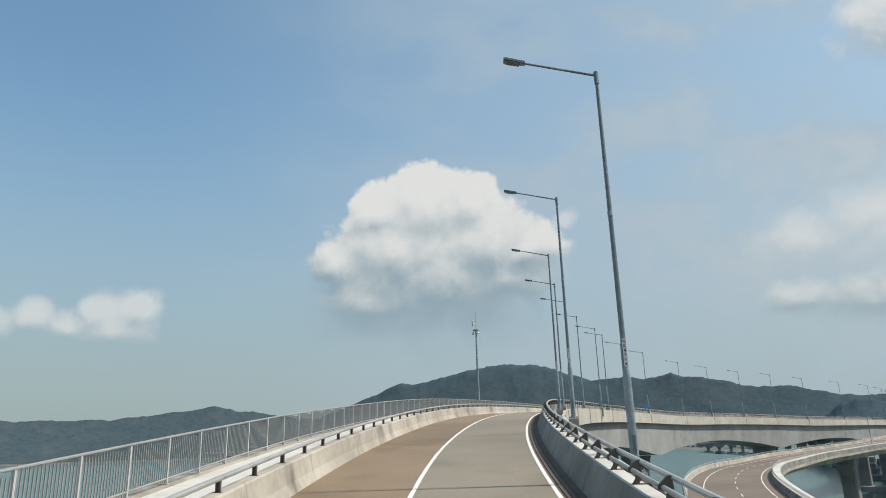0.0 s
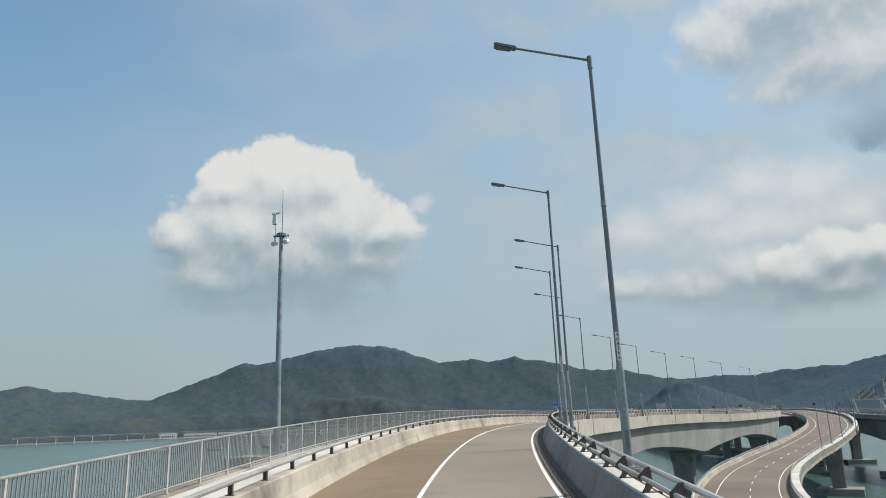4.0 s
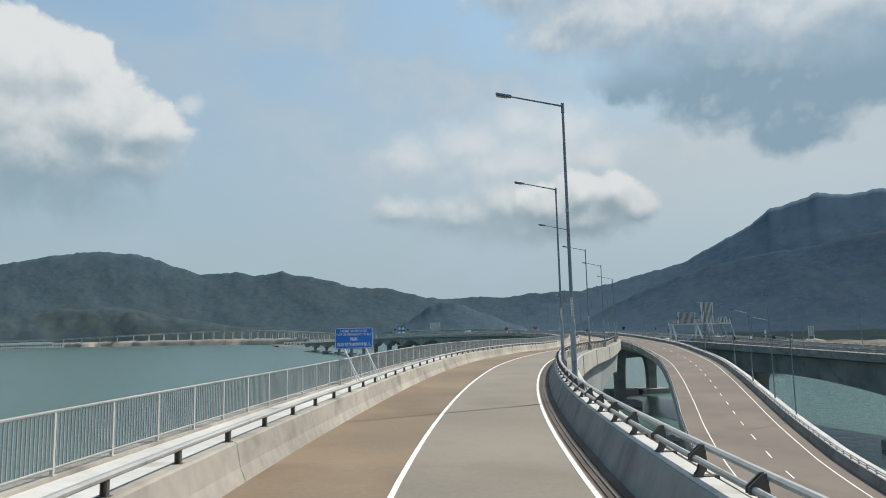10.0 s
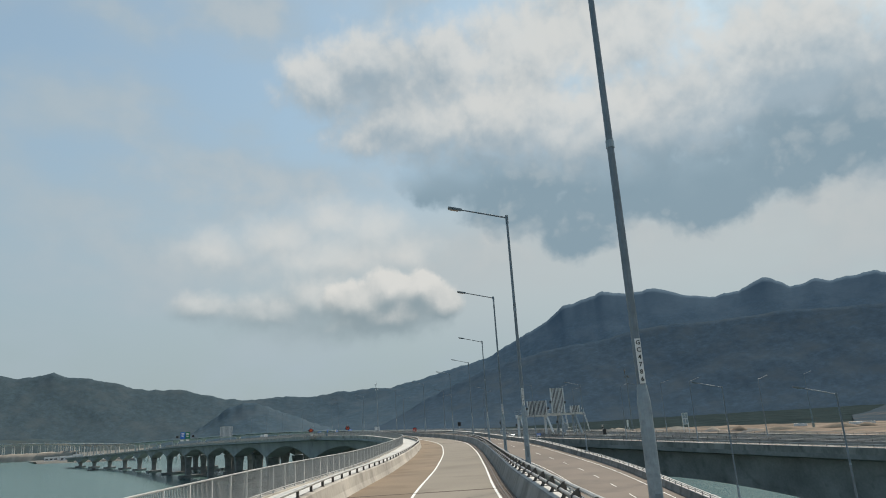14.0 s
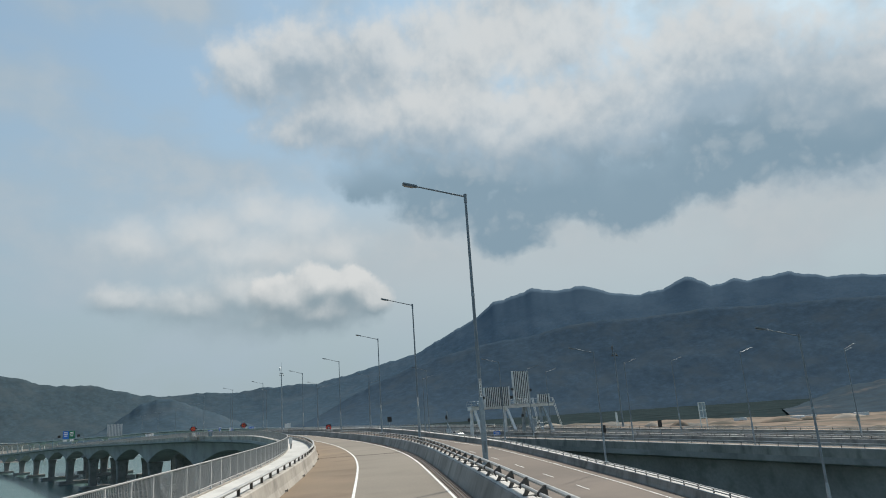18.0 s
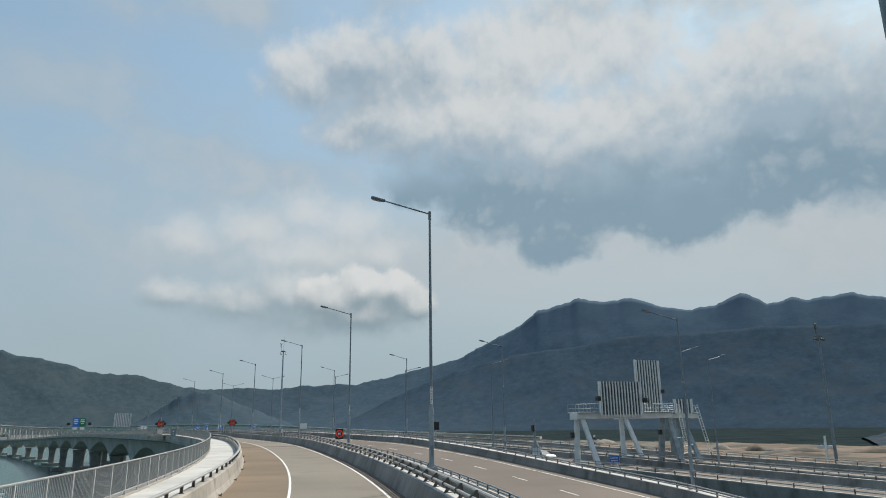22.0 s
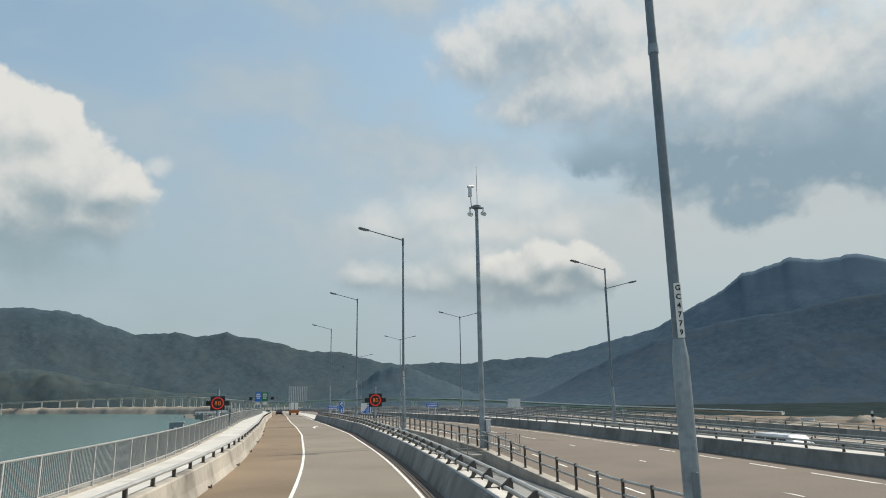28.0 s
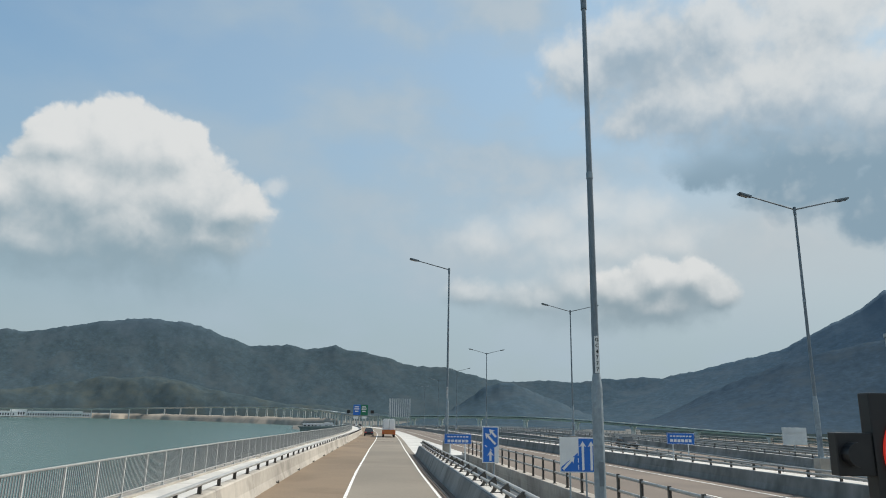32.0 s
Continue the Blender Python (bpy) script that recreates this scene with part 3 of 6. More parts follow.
def hills(name, mat, ridge, near, top, back, seed, label, rough=1.0, step=0.22, rows=40, foot=3.0, furrow=0.06, soft=0.0, domed=0.0):
    """A range seen all along its length: ridge gives bearing and height in degrees of its crest."""
    az0, az1 = ridge[0][0], ridge[-1][0]
    n = round((az1 - az0) / step)
    verts, faces = [], []
    ra, re = [r[0] for r in ridge], [r[1] for r in ridge]
    crest_at = lambda a: sum(float(np.interp(a + d * soft, ra, re)) * w for d, w in ((-1, 0.15), (-0.5, 0.2), (0, 0.3), (0.5, 0.2), (1, 0.15)))
    for i in range(n + 1):
        a = az0 + (az1 - az0) * i / n
        hh = math.tan(radians(crest_at(a))) * top + 28
        broad = sum(math.tan(radians(float(np.interp(a + d, ra, re)))) * top + 28 for d in (-4, -3, -2, -1, 0, 1, 2, 3, 4)) / 9
        crest = rough * (9 * noise.fractal(Vector((a * 0.9, seed, 0.5)), 0.9, 2.0, 5) + 4 * noise.fractal(Vector((a * 3.1, seed, 2.5)), 0.7, 2.0, 4))
        for j in range(rows + 1):
            q = j / rows
            r = near + (back - near) * q
            u = min(1.0, (r - near) / (top - near))
            rise = (u**1.15 + domed * (1 - (1 - u) ** 2.2 - u**1.15)) if r <= top else max(0.0, 1 - ((r - top) / (back - top)) * 0.75)
            gx, gy = r * math.sin(radians(a)), r * math.cos(radians(a))
            gully = noise.fractal(Vector((gx * 0.0042, gy * 0.0042, seed)), 0.8, 2.1, 6)
            bulge = 4 * u * (1 - u) if r <= top else 0.15
            tall = broad + (hh - broad) * u**5 if r <= top else hh
            z = foot + tall * max(0.0, rise + furrow * gully * bulge) + crest * (u**7 if r <= top else rise)
            if r <= top:
                z = min(z, foot + 28 + (hh - 20) * (r / top) ** 1.6)
            verts.append((HOME.x + r * math.sin(radians(a)), HOME.y + r * math.cos(radians(a)), z if j else -2.0))
    k = rows + 1
    for i in range(n):
        for j in range(rows):
            a = i * k + j
            faces.append((a, a + 1, a + k + 1, a + k))
    return tagged(obj(name, verts, faces, mat, smooth=True), label, "mountain", kind="structure")


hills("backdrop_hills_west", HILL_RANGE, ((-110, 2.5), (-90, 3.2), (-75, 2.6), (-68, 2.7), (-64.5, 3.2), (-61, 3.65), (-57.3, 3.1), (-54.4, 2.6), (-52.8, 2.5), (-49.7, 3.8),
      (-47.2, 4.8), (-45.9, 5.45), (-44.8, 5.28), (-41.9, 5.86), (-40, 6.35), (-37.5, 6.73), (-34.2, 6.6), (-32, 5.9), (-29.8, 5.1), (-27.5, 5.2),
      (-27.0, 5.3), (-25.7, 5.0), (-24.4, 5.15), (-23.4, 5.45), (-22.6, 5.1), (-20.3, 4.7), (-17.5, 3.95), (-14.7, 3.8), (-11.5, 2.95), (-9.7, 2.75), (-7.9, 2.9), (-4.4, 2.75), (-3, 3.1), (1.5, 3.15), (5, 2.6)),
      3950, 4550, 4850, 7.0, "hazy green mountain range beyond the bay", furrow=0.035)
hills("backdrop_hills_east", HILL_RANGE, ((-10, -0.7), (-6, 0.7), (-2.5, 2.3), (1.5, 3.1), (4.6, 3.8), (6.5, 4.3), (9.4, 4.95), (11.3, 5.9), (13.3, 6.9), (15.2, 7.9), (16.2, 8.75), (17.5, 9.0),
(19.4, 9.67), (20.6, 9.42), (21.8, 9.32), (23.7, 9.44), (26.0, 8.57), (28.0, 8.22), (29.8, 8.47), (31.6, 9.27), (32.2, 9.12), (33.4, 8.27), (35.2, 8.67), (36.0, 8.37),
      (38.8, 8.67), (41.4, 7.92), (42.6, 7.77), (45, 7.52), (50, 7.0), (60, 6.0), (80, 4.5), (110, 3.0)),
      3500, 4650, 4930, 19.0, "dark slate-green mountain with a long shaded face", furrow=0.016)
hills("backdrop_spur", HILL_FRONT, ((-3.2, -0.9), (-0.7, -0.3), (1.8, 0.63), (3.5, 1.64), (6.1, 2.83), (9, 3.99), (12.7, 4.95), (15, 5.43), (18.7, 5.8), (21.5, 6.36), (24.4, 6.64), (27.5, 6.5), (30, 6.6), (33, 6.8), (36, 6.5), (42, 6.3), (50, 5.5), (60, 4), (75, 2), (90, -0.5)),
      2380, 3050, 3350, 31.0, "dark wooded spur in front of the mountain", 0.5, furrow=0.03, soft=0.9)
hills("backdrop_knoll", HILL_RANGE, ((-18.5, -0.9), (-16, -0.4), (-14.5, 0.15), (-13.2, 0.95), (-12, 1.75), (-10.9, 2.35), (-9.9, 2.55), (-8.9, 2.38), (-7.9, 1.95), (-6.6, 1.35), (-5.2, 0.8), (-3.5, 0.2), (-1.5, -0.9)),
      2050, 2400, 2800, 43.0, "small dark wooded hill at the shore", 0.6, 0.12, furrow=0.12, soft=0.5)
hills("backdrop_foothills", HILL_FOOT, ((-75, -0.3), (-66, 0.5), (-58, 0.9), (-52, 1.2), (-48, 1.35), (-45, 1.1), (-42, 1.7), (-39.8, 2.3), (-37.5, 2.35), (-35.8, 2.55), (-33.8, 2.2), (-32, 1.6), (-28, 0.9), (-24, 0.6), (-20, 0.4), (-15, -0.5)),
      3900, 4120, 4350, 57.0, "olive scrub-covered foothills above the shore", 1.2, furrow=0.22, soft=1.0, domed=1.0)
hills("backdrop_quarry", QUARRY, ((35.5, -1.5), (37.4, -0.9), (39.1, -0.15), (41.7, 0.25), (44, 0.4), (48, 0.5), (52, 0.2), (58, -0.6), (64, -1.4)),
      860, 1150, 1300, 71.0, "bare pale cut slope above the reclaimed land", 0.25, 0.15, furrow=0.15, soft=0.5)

# ---- the camera's own road ----
NOSE = 538
EDGE = lambda s: float(np.interp(s, (0, 290, 335, 450, 495, 600), (-1.95, -1.95, -2.28, -2.22, -1.85, -1.85)))


def depth(s, span=83.0, thin=2.6, thick=8.0):
    """Depth of the girder: deeper over each pier."""
    q = abs(((s - 577) / span) % 1.0 - 0.5) * 2
    return thin + (thick - thin) * q**1.9


def own_girder(s):
    # deeper in the tight bend
    d = depth(s, thin=float(np.interp(s, (330, 372), (5.4, 2.6))))
    return ((-8.5, -0.26), (4.2, -0.26), (4.2, -1.55), (3.7, -1.75), (3.2, -d - 0.3), (-5.1, -d - 0.3), (-5.8, -1.25), (-8.5, -0.75))


deck = sweep("bridge_deck", OWN, -140, END, 4, own_girder, GIRDER)
tagged(deck, "pale concrete box girder with haunches over its piers", "bridge deck", kind="structure")
road = sweep("road", OWN, -140, END, 4, rect(-5.15, 2.51, -0.26, 0.0), ROADWAY)
tagged(road, "light tan road surface with tyre-worn lane", "road", kind="structure")
sh = sweep("road_shoulder", OWN, -140, END, 4, lambda s: ((-5.14, -0.1), (EDGE(s) - 0.02, -0.1), (EDGE(s) - 0.02, 0.004), (-5.14, 0.004)), SHOULDER)
tagged(sh, "rusty brown hard shoulder surface", "road shoulder", kind="structure")
tagged(sweep("road_line", OWN, -140, END, 3, lambda s: ((EDGE(s), 0.0), (EDGE(s) + 0.12, 0.0), (EDGE(s) + 0.12, 0.010), (EDGE(s), 0.010)), PAINT), "solid white edge line between lane and shoulder", "road marking", kind="structure")
tagged(sweep("road_line", OWN, -140, END, 3, rect(1.82, 1.93, 0.0, 0.008), PAINT), "solid white line along the kerb", "road marking", kind="structure")
gut = tagged(sweep("gutter", OWN, -140, NOSE, 4, rect(1.97, 2.50, -0.1, 0.005), GUTTER), "dark dirty drainage channel beside the barrier", "gutter", kind="structure")
for k, lat in enumerate((2.02, 2.16, 2.30)):
    sweep("channel_rib", OWN, -140, NOSE, 4, rect(lat, lat + 0.045, 0.0, 0.03), GUTTER if k != 1 else POST, gut)
# joints across the deck
for s in range(-5, 700, 83):
    p = [OWN.at(s + d, lat, 0.012) for d, lat in ((0, -5.1), (0.22, -5.1), (0.22, 2.4), (0, 2.4))] + [OWN.at(s + d, lat, -0.05) for d, lat in ((0, -5.1), (0.22, -5.1), (0.22, 2.4), (0, 2.4))]
    obj("expansion_joint", p, [(0, 3, 2, 1), (0, 1, 5, 4), (1, 2, 6, 5), (2, 3, 7, 6), (3, 0, 4, 7), (4, 5, 6, 7)], GUTTER, road)

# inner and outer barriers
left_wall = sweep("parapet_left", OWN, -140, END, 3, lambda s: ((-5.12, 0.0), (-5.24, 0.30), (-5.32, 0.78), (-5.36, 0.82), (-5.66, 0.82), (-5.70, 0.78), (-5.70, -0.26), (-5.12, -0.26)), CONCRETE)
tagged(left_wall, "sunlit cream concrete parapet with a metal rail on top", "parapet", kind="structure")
walk_slab = sweep("walkway", OWN, -140, END, 4, rect(-7.93, -5.72, -0.25, 0.50), WALKWAY)
tagged(walk_slab, "raised pale concrete maintenance walkway", "walkway", kind="structure")
sweep("kerb", OWN, -140, END, 4, rect(-8.40, -7.935, -0.25, 0.57), CONCRETE, walk_slab)
right_wall = sweep("parapet_right", OWN, -140, NOSE, 3, lambda s: ((2.52, 0.0), (2.64, 0.28), (2.80, 0.70), (2.84, 0.74), (3.26, 0.74), (3.30, 0.70), (3.30, 0.16), (4.18, 0.14), (4.18, -0.26), (2.52, -0.26)), PARAPET_SHADE)
# thin pale strip added so the wall top looks sunlit
sweep("coping", OWN, -140, NOSE, 3, rect(2.87, 3.24, 0.72, 0.755), WALKWAY, right_wall, "added pale strip for sun on the wall top")
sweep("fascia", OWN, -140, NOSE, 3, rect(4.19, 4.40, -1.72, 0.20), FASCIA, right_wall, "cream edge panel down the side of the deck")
tagged(right_wall, "weathered concrete parapet painted a shaded grey, with two steel rails", "parapet", kind="structure")


def post_mesh(height, name="rail_post"):
    bm = bmesh.new()
    box(bm, -0.09, 0.09, -0.06, 0.06, 0.0, 0.03)
    box(bm, -0.05, -0.028, -0.042, 0.042, 0.02, height)
    box(bm, 0.028, 0.05, -0.042, 0.042, 0.02, height)
    box(bm, -0.04, 0.04, -0.012, 0.012, 0.02, height)
    me = bpy.data.meshes.new(name)
    bm.to_mesh(me)
    bm.free()
    me.materials.append(POST)
    return me


def bent_post(name="rail_post"):
    """A curved plate post: its foot on the wall top, its back bolted down the outer face."""
    bm = bmesh.new()
    box(bm, -0.15, 0.13, -0.07, 0.07, 0.0, 0.025)
    side = ((-0.14, 0.02), (-0.02, 0.02), (0.04, 0.12), (0.055, 0.28), (0.03, 0.40), (0.03, 0.48), (-0.02, 0.48), (-0.20, 0.32), (-0.20, 0.24), (-0.05, 0.20), (-0.08, 0.10))
    for y0, y1 in ((-0.055, -0.03), (0.03, 0.055)):
        a = [bm.verts.new((x, y0, z)) for x, z in side]
        b = [bm.verts.new((x, y1, z)) for x, z in side]
        bm.faces.new(a)
        bm.faces.new(b[::-1])
        for i in range(len(side)):
            j = (i + 1) % len(side)
            bm.faces.new((a[j], a[i], b[i], b[j]))
    box(bm, -0.02, 0.045, -0.05, 0.05, 0.10, 0.42)
    box(bm, 0.195, 0.225, -0.06, 0.06, -0.50, 0.02)
    box(bm, 0.12, 0.225, -0.06, 0.06, 0.0, 0.03)
    me = bpy.data.meshes.new(name)
    bm.to_mesh(me)
    bm.free()
    me.materials.append(POST)
    return me


POST_LOW, POST_TALL, POST_HIGH, POST_BENT = post_mesh(0.25), post_mesh(0.42), post_mesh(1.12), bent_post()


def posts(line, lat, up, s0, s1, gap, mesh, parent, name="rail_post", limit=300, gate=None):
    """Posts one by one along a line, the far rest joined."""
    ss = [s for s in np.arange(s0, s1, gap) if not (gate and gate[0] < s < gate[1])]
    latf = lat if callable(lat) else (lambda s: lat)
    upf = up if callable(up) else (lambda s: up)
    for s in ss[:limit]:
        o = new(name, mesh)
        o.parent = parent
        o.matrix_basis = line.spot(s, latf(s), upf(s))
    rest = ss[limit:]
    if rest:
        v0 = np.array([v.co for v in mesh.vertices])
        f0 = [tuple(p.vertices) for p in mesh.polygons]
        verts, faces = [], []
        for s in rest:
            m, b = line.spot(s, latf(s), upf(s)), len(verts)
            verts += [m @ Vector(v) for v in v0]
            faces += [tuple(b + i for i in f) for f in f0]
        tagged(obj(name + "s_far", verts, faces, mesh.materials[0], parent), kind="stuff")


def rail(line, lat, up, s0, s1, w, h, parent, mat=RAIL, name="rail", step=3):
    """A rounded box rail along a line; lat and up may follow it."""
    latf = lat if callable(lat) else (lambda s: lat)
    upf = up if callable(up) else (lambda s: up)
    c = 0.3

    def prof(s):
        a, b = latf(s), upf(s)
        return [(a + w * x, b + h * y) for x, y in ((-0.5, -0.5 + c), (-0.5 + c, -0.5), (0.5 - c, -0.5), (0.5, -0.5 + c), (0.5, 0.5 - c), (0.5 - c, 0.5), (-0.5 + c, 0.5), (-0.5, 0.5 - c))]
    return sweep(name, line, s0, s1, step, prof, mat, parent)


rail(OWN, -5.51, 1.09, -40, END, 0.16, 0.10, left_wall)
posts(OWN, -5.51, 0.80, -26, 700, 2.4, POST_LOW, left_wall)
rail(OWN, 3.19, 1.18, -40, NOSE, 0.13, 0.10, right_wall)
rail(OWN, 2.98, 1.03, -40, NOSE, 0.09, 0.09, right_wall)
posts(OWN, 3.11, 0.745, -16, NOSE - 1, 2.2, POST_BENT, right_wall)

# the fence of upright bars along the walkway
bm = bmesh.new()
for k in range(17):
    y = -0.94 + 0.1175 * k
    box(bm, -0.010, 0.010, y - 0.011, y + 0.011, 0.10, 1.08)
fence_bars = bpy.data.meshes.new("bars")
bm.to_mesh(fence_bars)
bm.free()
fence_bars.materials.append(FENCE)
bm = bmesh.new()
box(bm, -0.03, 0.03, -0.03, 0.03, 0.0, 1.17)
box(bm, -0.06, 0.06, -0.06, 0.06, 0.0, 0.02)
fence_post = bpy.data.meshes.new("fence_post")
bm.to_mesh(fence_post)
bm.free()
fence_post.materials.append(FENCE_POST)
fence = empty("fence", pose(0, 0, 0), "grey steel railing of close upright bars", "fence", kind="structure")
for s0, s1 in ((-40, 478), (482, END)):
    rail(OWN, -8.02, 1.72, s0, s1, 0.07, 0.06, fence, FENCE, "top_rail")
    rail(OWN, -8.02, 0.70, s0, s1, 0.05, 0.05, fence, FENCE, "bottom_rail")
posts(OWN, -8.02, 0.57, -16, 900, 2.0, fence_post, fence, "fence_post", gate=(478.5, 481.5))
posts(OWN, -8.02, 0.60, -15, 900, 2.0, fence_bars, fence, "bar_panel", gate=(478, 482))


def fence_run(m, length):
    """A straight piece of the same fence along its own y."""
    for z, t in ((1.13, 0.03), (0.12, 0.025)):
        q = part("bay_rail", bm_box(-t, t, 0.0, length, z - t, z + t), FENCE, fence)
        q.matrix_basis = m
    for y in np.arange(0.0, length + 0.1, 2.0):
        o = new("fence_post", fence_post)
        o.parent, o.matrix_basis = fence, m @ Matrix.Translation((0, float(y), 0))
    for y in np.arange(1.0, length, 2.0):
        o = new("bar_panel", fence_bars)
        o.parent, o.matrix_basis = fence, m @ Matrix.Translation((0, float(y), 0.03))


# the bay behind the lit sign: its slab and the fence round it
bay = OWN.spot(480.0, -8.02, 0.57)
fence_run(bay @ Matrix.Translation((-2.0, -2.0, 0)), 4.0)
for y in (-2.0, 2.0):
    fence_run(bay @ Matrix.Translation((0, y, 0)) @ Matrix.Rotation(math.pi / 2, 4, "Z"), 2.0)
slab = obj("bay_slab", [(x, y, z) for z in (-0.32, -0.02) for x, y in ((-2.2, -2.2), (-0.35, -2.2), (-0.35, 2.2), (-2.2, 2.2))],
           [(3, 2, 1, 0), (4, 5, 6, 7), (0, 1, 5, 4), (1, 2, 6, 5), (2, 3, 7, 6), (3, 0, 4, 7)], CONCRETE, fence)
slab.matrix_basis = bay


# piers with caps at the water
def pier(line, s, lat, top, width=5.2, name="bridge_pier", label="tall concrete pier on a pile cap in the water"):
    m = line.spot(s, lat)
    z = m.translation.z
    e = empty(name, Matrix.Translation((m.translation.x, m.translation.y, -1.0)) @ Matrix.Rotation(-line.head(s), 4, "Z"), label, "bridge pier", "bridge piers")
    h = z + top + 1.0
    bm = bmesh.new()
    rings = []
    for f, wx, wy in ((0.0, 0.80, 1.0), (0.55, 0.80, 1.0), (0.82, 0.9, 1.12), (1.0, 1.08, 1.6)):
        a, b = width / 2 * wx, 1.3 * wy
        rings.append([bm.verts.new((x, y, f * h)) for x, y in ((-a, -b + 0.4), (-a + 0.4, -b), (a - 0.4, -b), (a, -b + 0.4), (a, b - 0.4), (a - 0.4, b), (-a + 0.4, b), (-a, b - 0.4))])
    for lo, hi in zip(rings, rings[1:]):
        for i in range(8):
            bm.faces.new((lo[i], lo[(i + 1) % 8], hi[(i + 1) % 8], hi[i]))
    bm.faces.new(rings[0][::-1])
    bm.faces.new(rings[-1])
    part("shaft", bm, CONCRETE_GREY, e)
    part("pile_cap", bm_box(-6.5, 6.5, -4.5, 4.5, 0.0, 3.0, 0.2), CONCRETE_GREY, e)
    return e


for k in range(-8, 11):
    s = 577 + 83 * k
    if s < 1460:
        pier(OWN, s, -2.1, -depth(s) - 0.2)


# ---- the second road, rising beside it ----
T_S = lambda rows: (lambda s: float(np.interp(s, [r[0] for r in rows], [r[1] for r in rows])))
R2_L = T_S(((-140, 24.0), (60, 16.6), (252, 14.9), (296, 14.15), (342, 13.3), (373, 12.7), (390, 12.3), (444, 10.2), (488, 9.4), (542, 8.4), (600, 7.4), (1000, 7.4)))
R2_R = T_S(((-140, 34.5), (60, 27.9), (252, 26.6), (373, 25.8), (404, 24.2), (434, 22.6), (466, 21.2), (506, 19.5), (542, 17.8), (587, 16.3), (620, 16.0), (1000, 16.0)))
R2_U = T_S(((-140, -5.0), (-40, -7.5), (60, -11.2), (121, -11.0), (180, -10.4), (224, -9.6), (252, -8.5), (296, -6.6), (342, -4.5), (373, -2.8), (404, -1.7), (434, -0.6), (488, -0.2), (542, 0.0), (1000, 0.0)))
# the slip road leans to its left while it climbs
R2_UL = lambda s: R2_U(s) + float(np.interp(s, (400, 425, 441, 450, 460), (0.0, -0.55, -0.80, -0.50, 0.0)))
R2_0, R2_1 = -136, 980


def r2(dl, du, dr=None, edge="L"):
    f = R2_L if edge == "L" else R2_R
    u = R2_UL if edge == "L" else R2_U
    return [(lambda s, a=a, b=b: (f(s) + a, u(s) + b)) for a, b in zip(dl, du)]


def ring(fs):
    return lambda s: [f(s) for f in fs]


def span2(l, r, u0, u1):
    return lambda s: ((R2_L(s) + l, R2_UL(s) + u0), (R2_R(s) + r, R2_U(s) + u0), (R2_R(s) + r, R2_U(s) + u1), (R2_L(s) + l, R2_UL(s) + u1))


def below2(s):
    """Depth of the slip road's girder, haunched once it runs beside the other."""
    k = float(np.interp(s, (380, 470), (0.0, 1.0)))
    return 2.6 + (depth(s) - 2.6) * k


def girder2(s):
    l, r, u = R2_L(s), R2_R(s), R2_U(s)
    v = R2_UL(s)
    return ((l - 0.6, v - 0.27), (r + 1.6, u - 0.26), (r + 1.6, u - 0.8), (r - 1.6, u - 1.3), (r - 2.6, u - below2(s)), (l + 2.4, u - below2(s)), (l + 1.6, v - 1.3), (l - 0.6, v - 0.8))


tagged(sweep("bridge_deck", MAIN, R2_0, R2_1, 4, girder2, CONCRETE), "concrete girder of the rising slip road", "bridge deck", kind="structure")
tagged(sweep("slip_road", MAIN, R2_0, R2_1, 4, span2(0, 0, -0.26, 0.0), RED_ROAD), "reddish-brown slip road surface", "road", kind="structure")
def lean(s, lat):
    """Height of the slip road's surface at a place across it."""
    k = (lat - R2_L(s)) / (R2_R(s) - R2_L(s))
    return R2_UL(s) + (R2_U(s) - R2_UL(s)) * k


for a, b, f, lab in ((2.05, 2.17, R2_L, "solid white line along the slip road"), (-1.42, -1.30, R2_R, "solid white line along the slip road")):
    tagged(sweep("road_line", MAIN, R2_0, R2_1, 4, (lambda s, a=a, b=b, f=f: ((f(s) + a, lean(s, f(s) + a) - 0.05), (f(s) + b, lean(s, f(s) + b) - 0.05), (f(s) + b, lean(s, f(s) + b) + 0.008), (f(s) + a, lean(s, f(s) + a) + 0.008))), PAINT), lab, "road marking", kind="structure")
dash = empty("lane_dashes", pose(0, 0, 0), "broken white lane line of the slip road", "road marking", kind="structure")
for s in range(R2_0, 800, 9):
    c = (lambda q: R2_L(q) + 2.1 + (R2_R(q) - R2_L(q) - 3.5) * 0.54)
    sweep("dash", MAIN, s, s + 3.0, 3, (lambda q: ((c(q) - 0.06, lean(q, c(q)) - 0.05), (c(q) + 0.06, lean(q, c(q)) - 0.05), (c(q) + 0.06, lean(q, c(q)) + 0.012), (c(q) - 0.06, lean(q, c(q)) + 0.012))), PAINT, dash)
wall2l = sweep("parapet_slip_left", MAIN, R2_0, 402, 4, ring(r2((-0.02, -0.12, -0.20, -0.55, -0.60, -0.60, -0.02), (0, 0.3, 0.76, 0.78, 0.74, -0.26, -0.26))), CONCRETE)
# sunlight on the slip road's ledges, put in as paler strips
sweep("coping", MAIN, R2_0, 402, 4, lambda s: [(R2_L(s) + a, R2_UL(s) + b) for a, b in ((-0.52, 0.75), (-0.23, 0.75), (-0.23, 0.80), (-0.52, 0.80))], WALKWAY, wall2l, "added pale strip for sun on the ledge")
tagged(wall2l, "concrete parapet with dark posts and steel rails", "parapet", kind="structure")
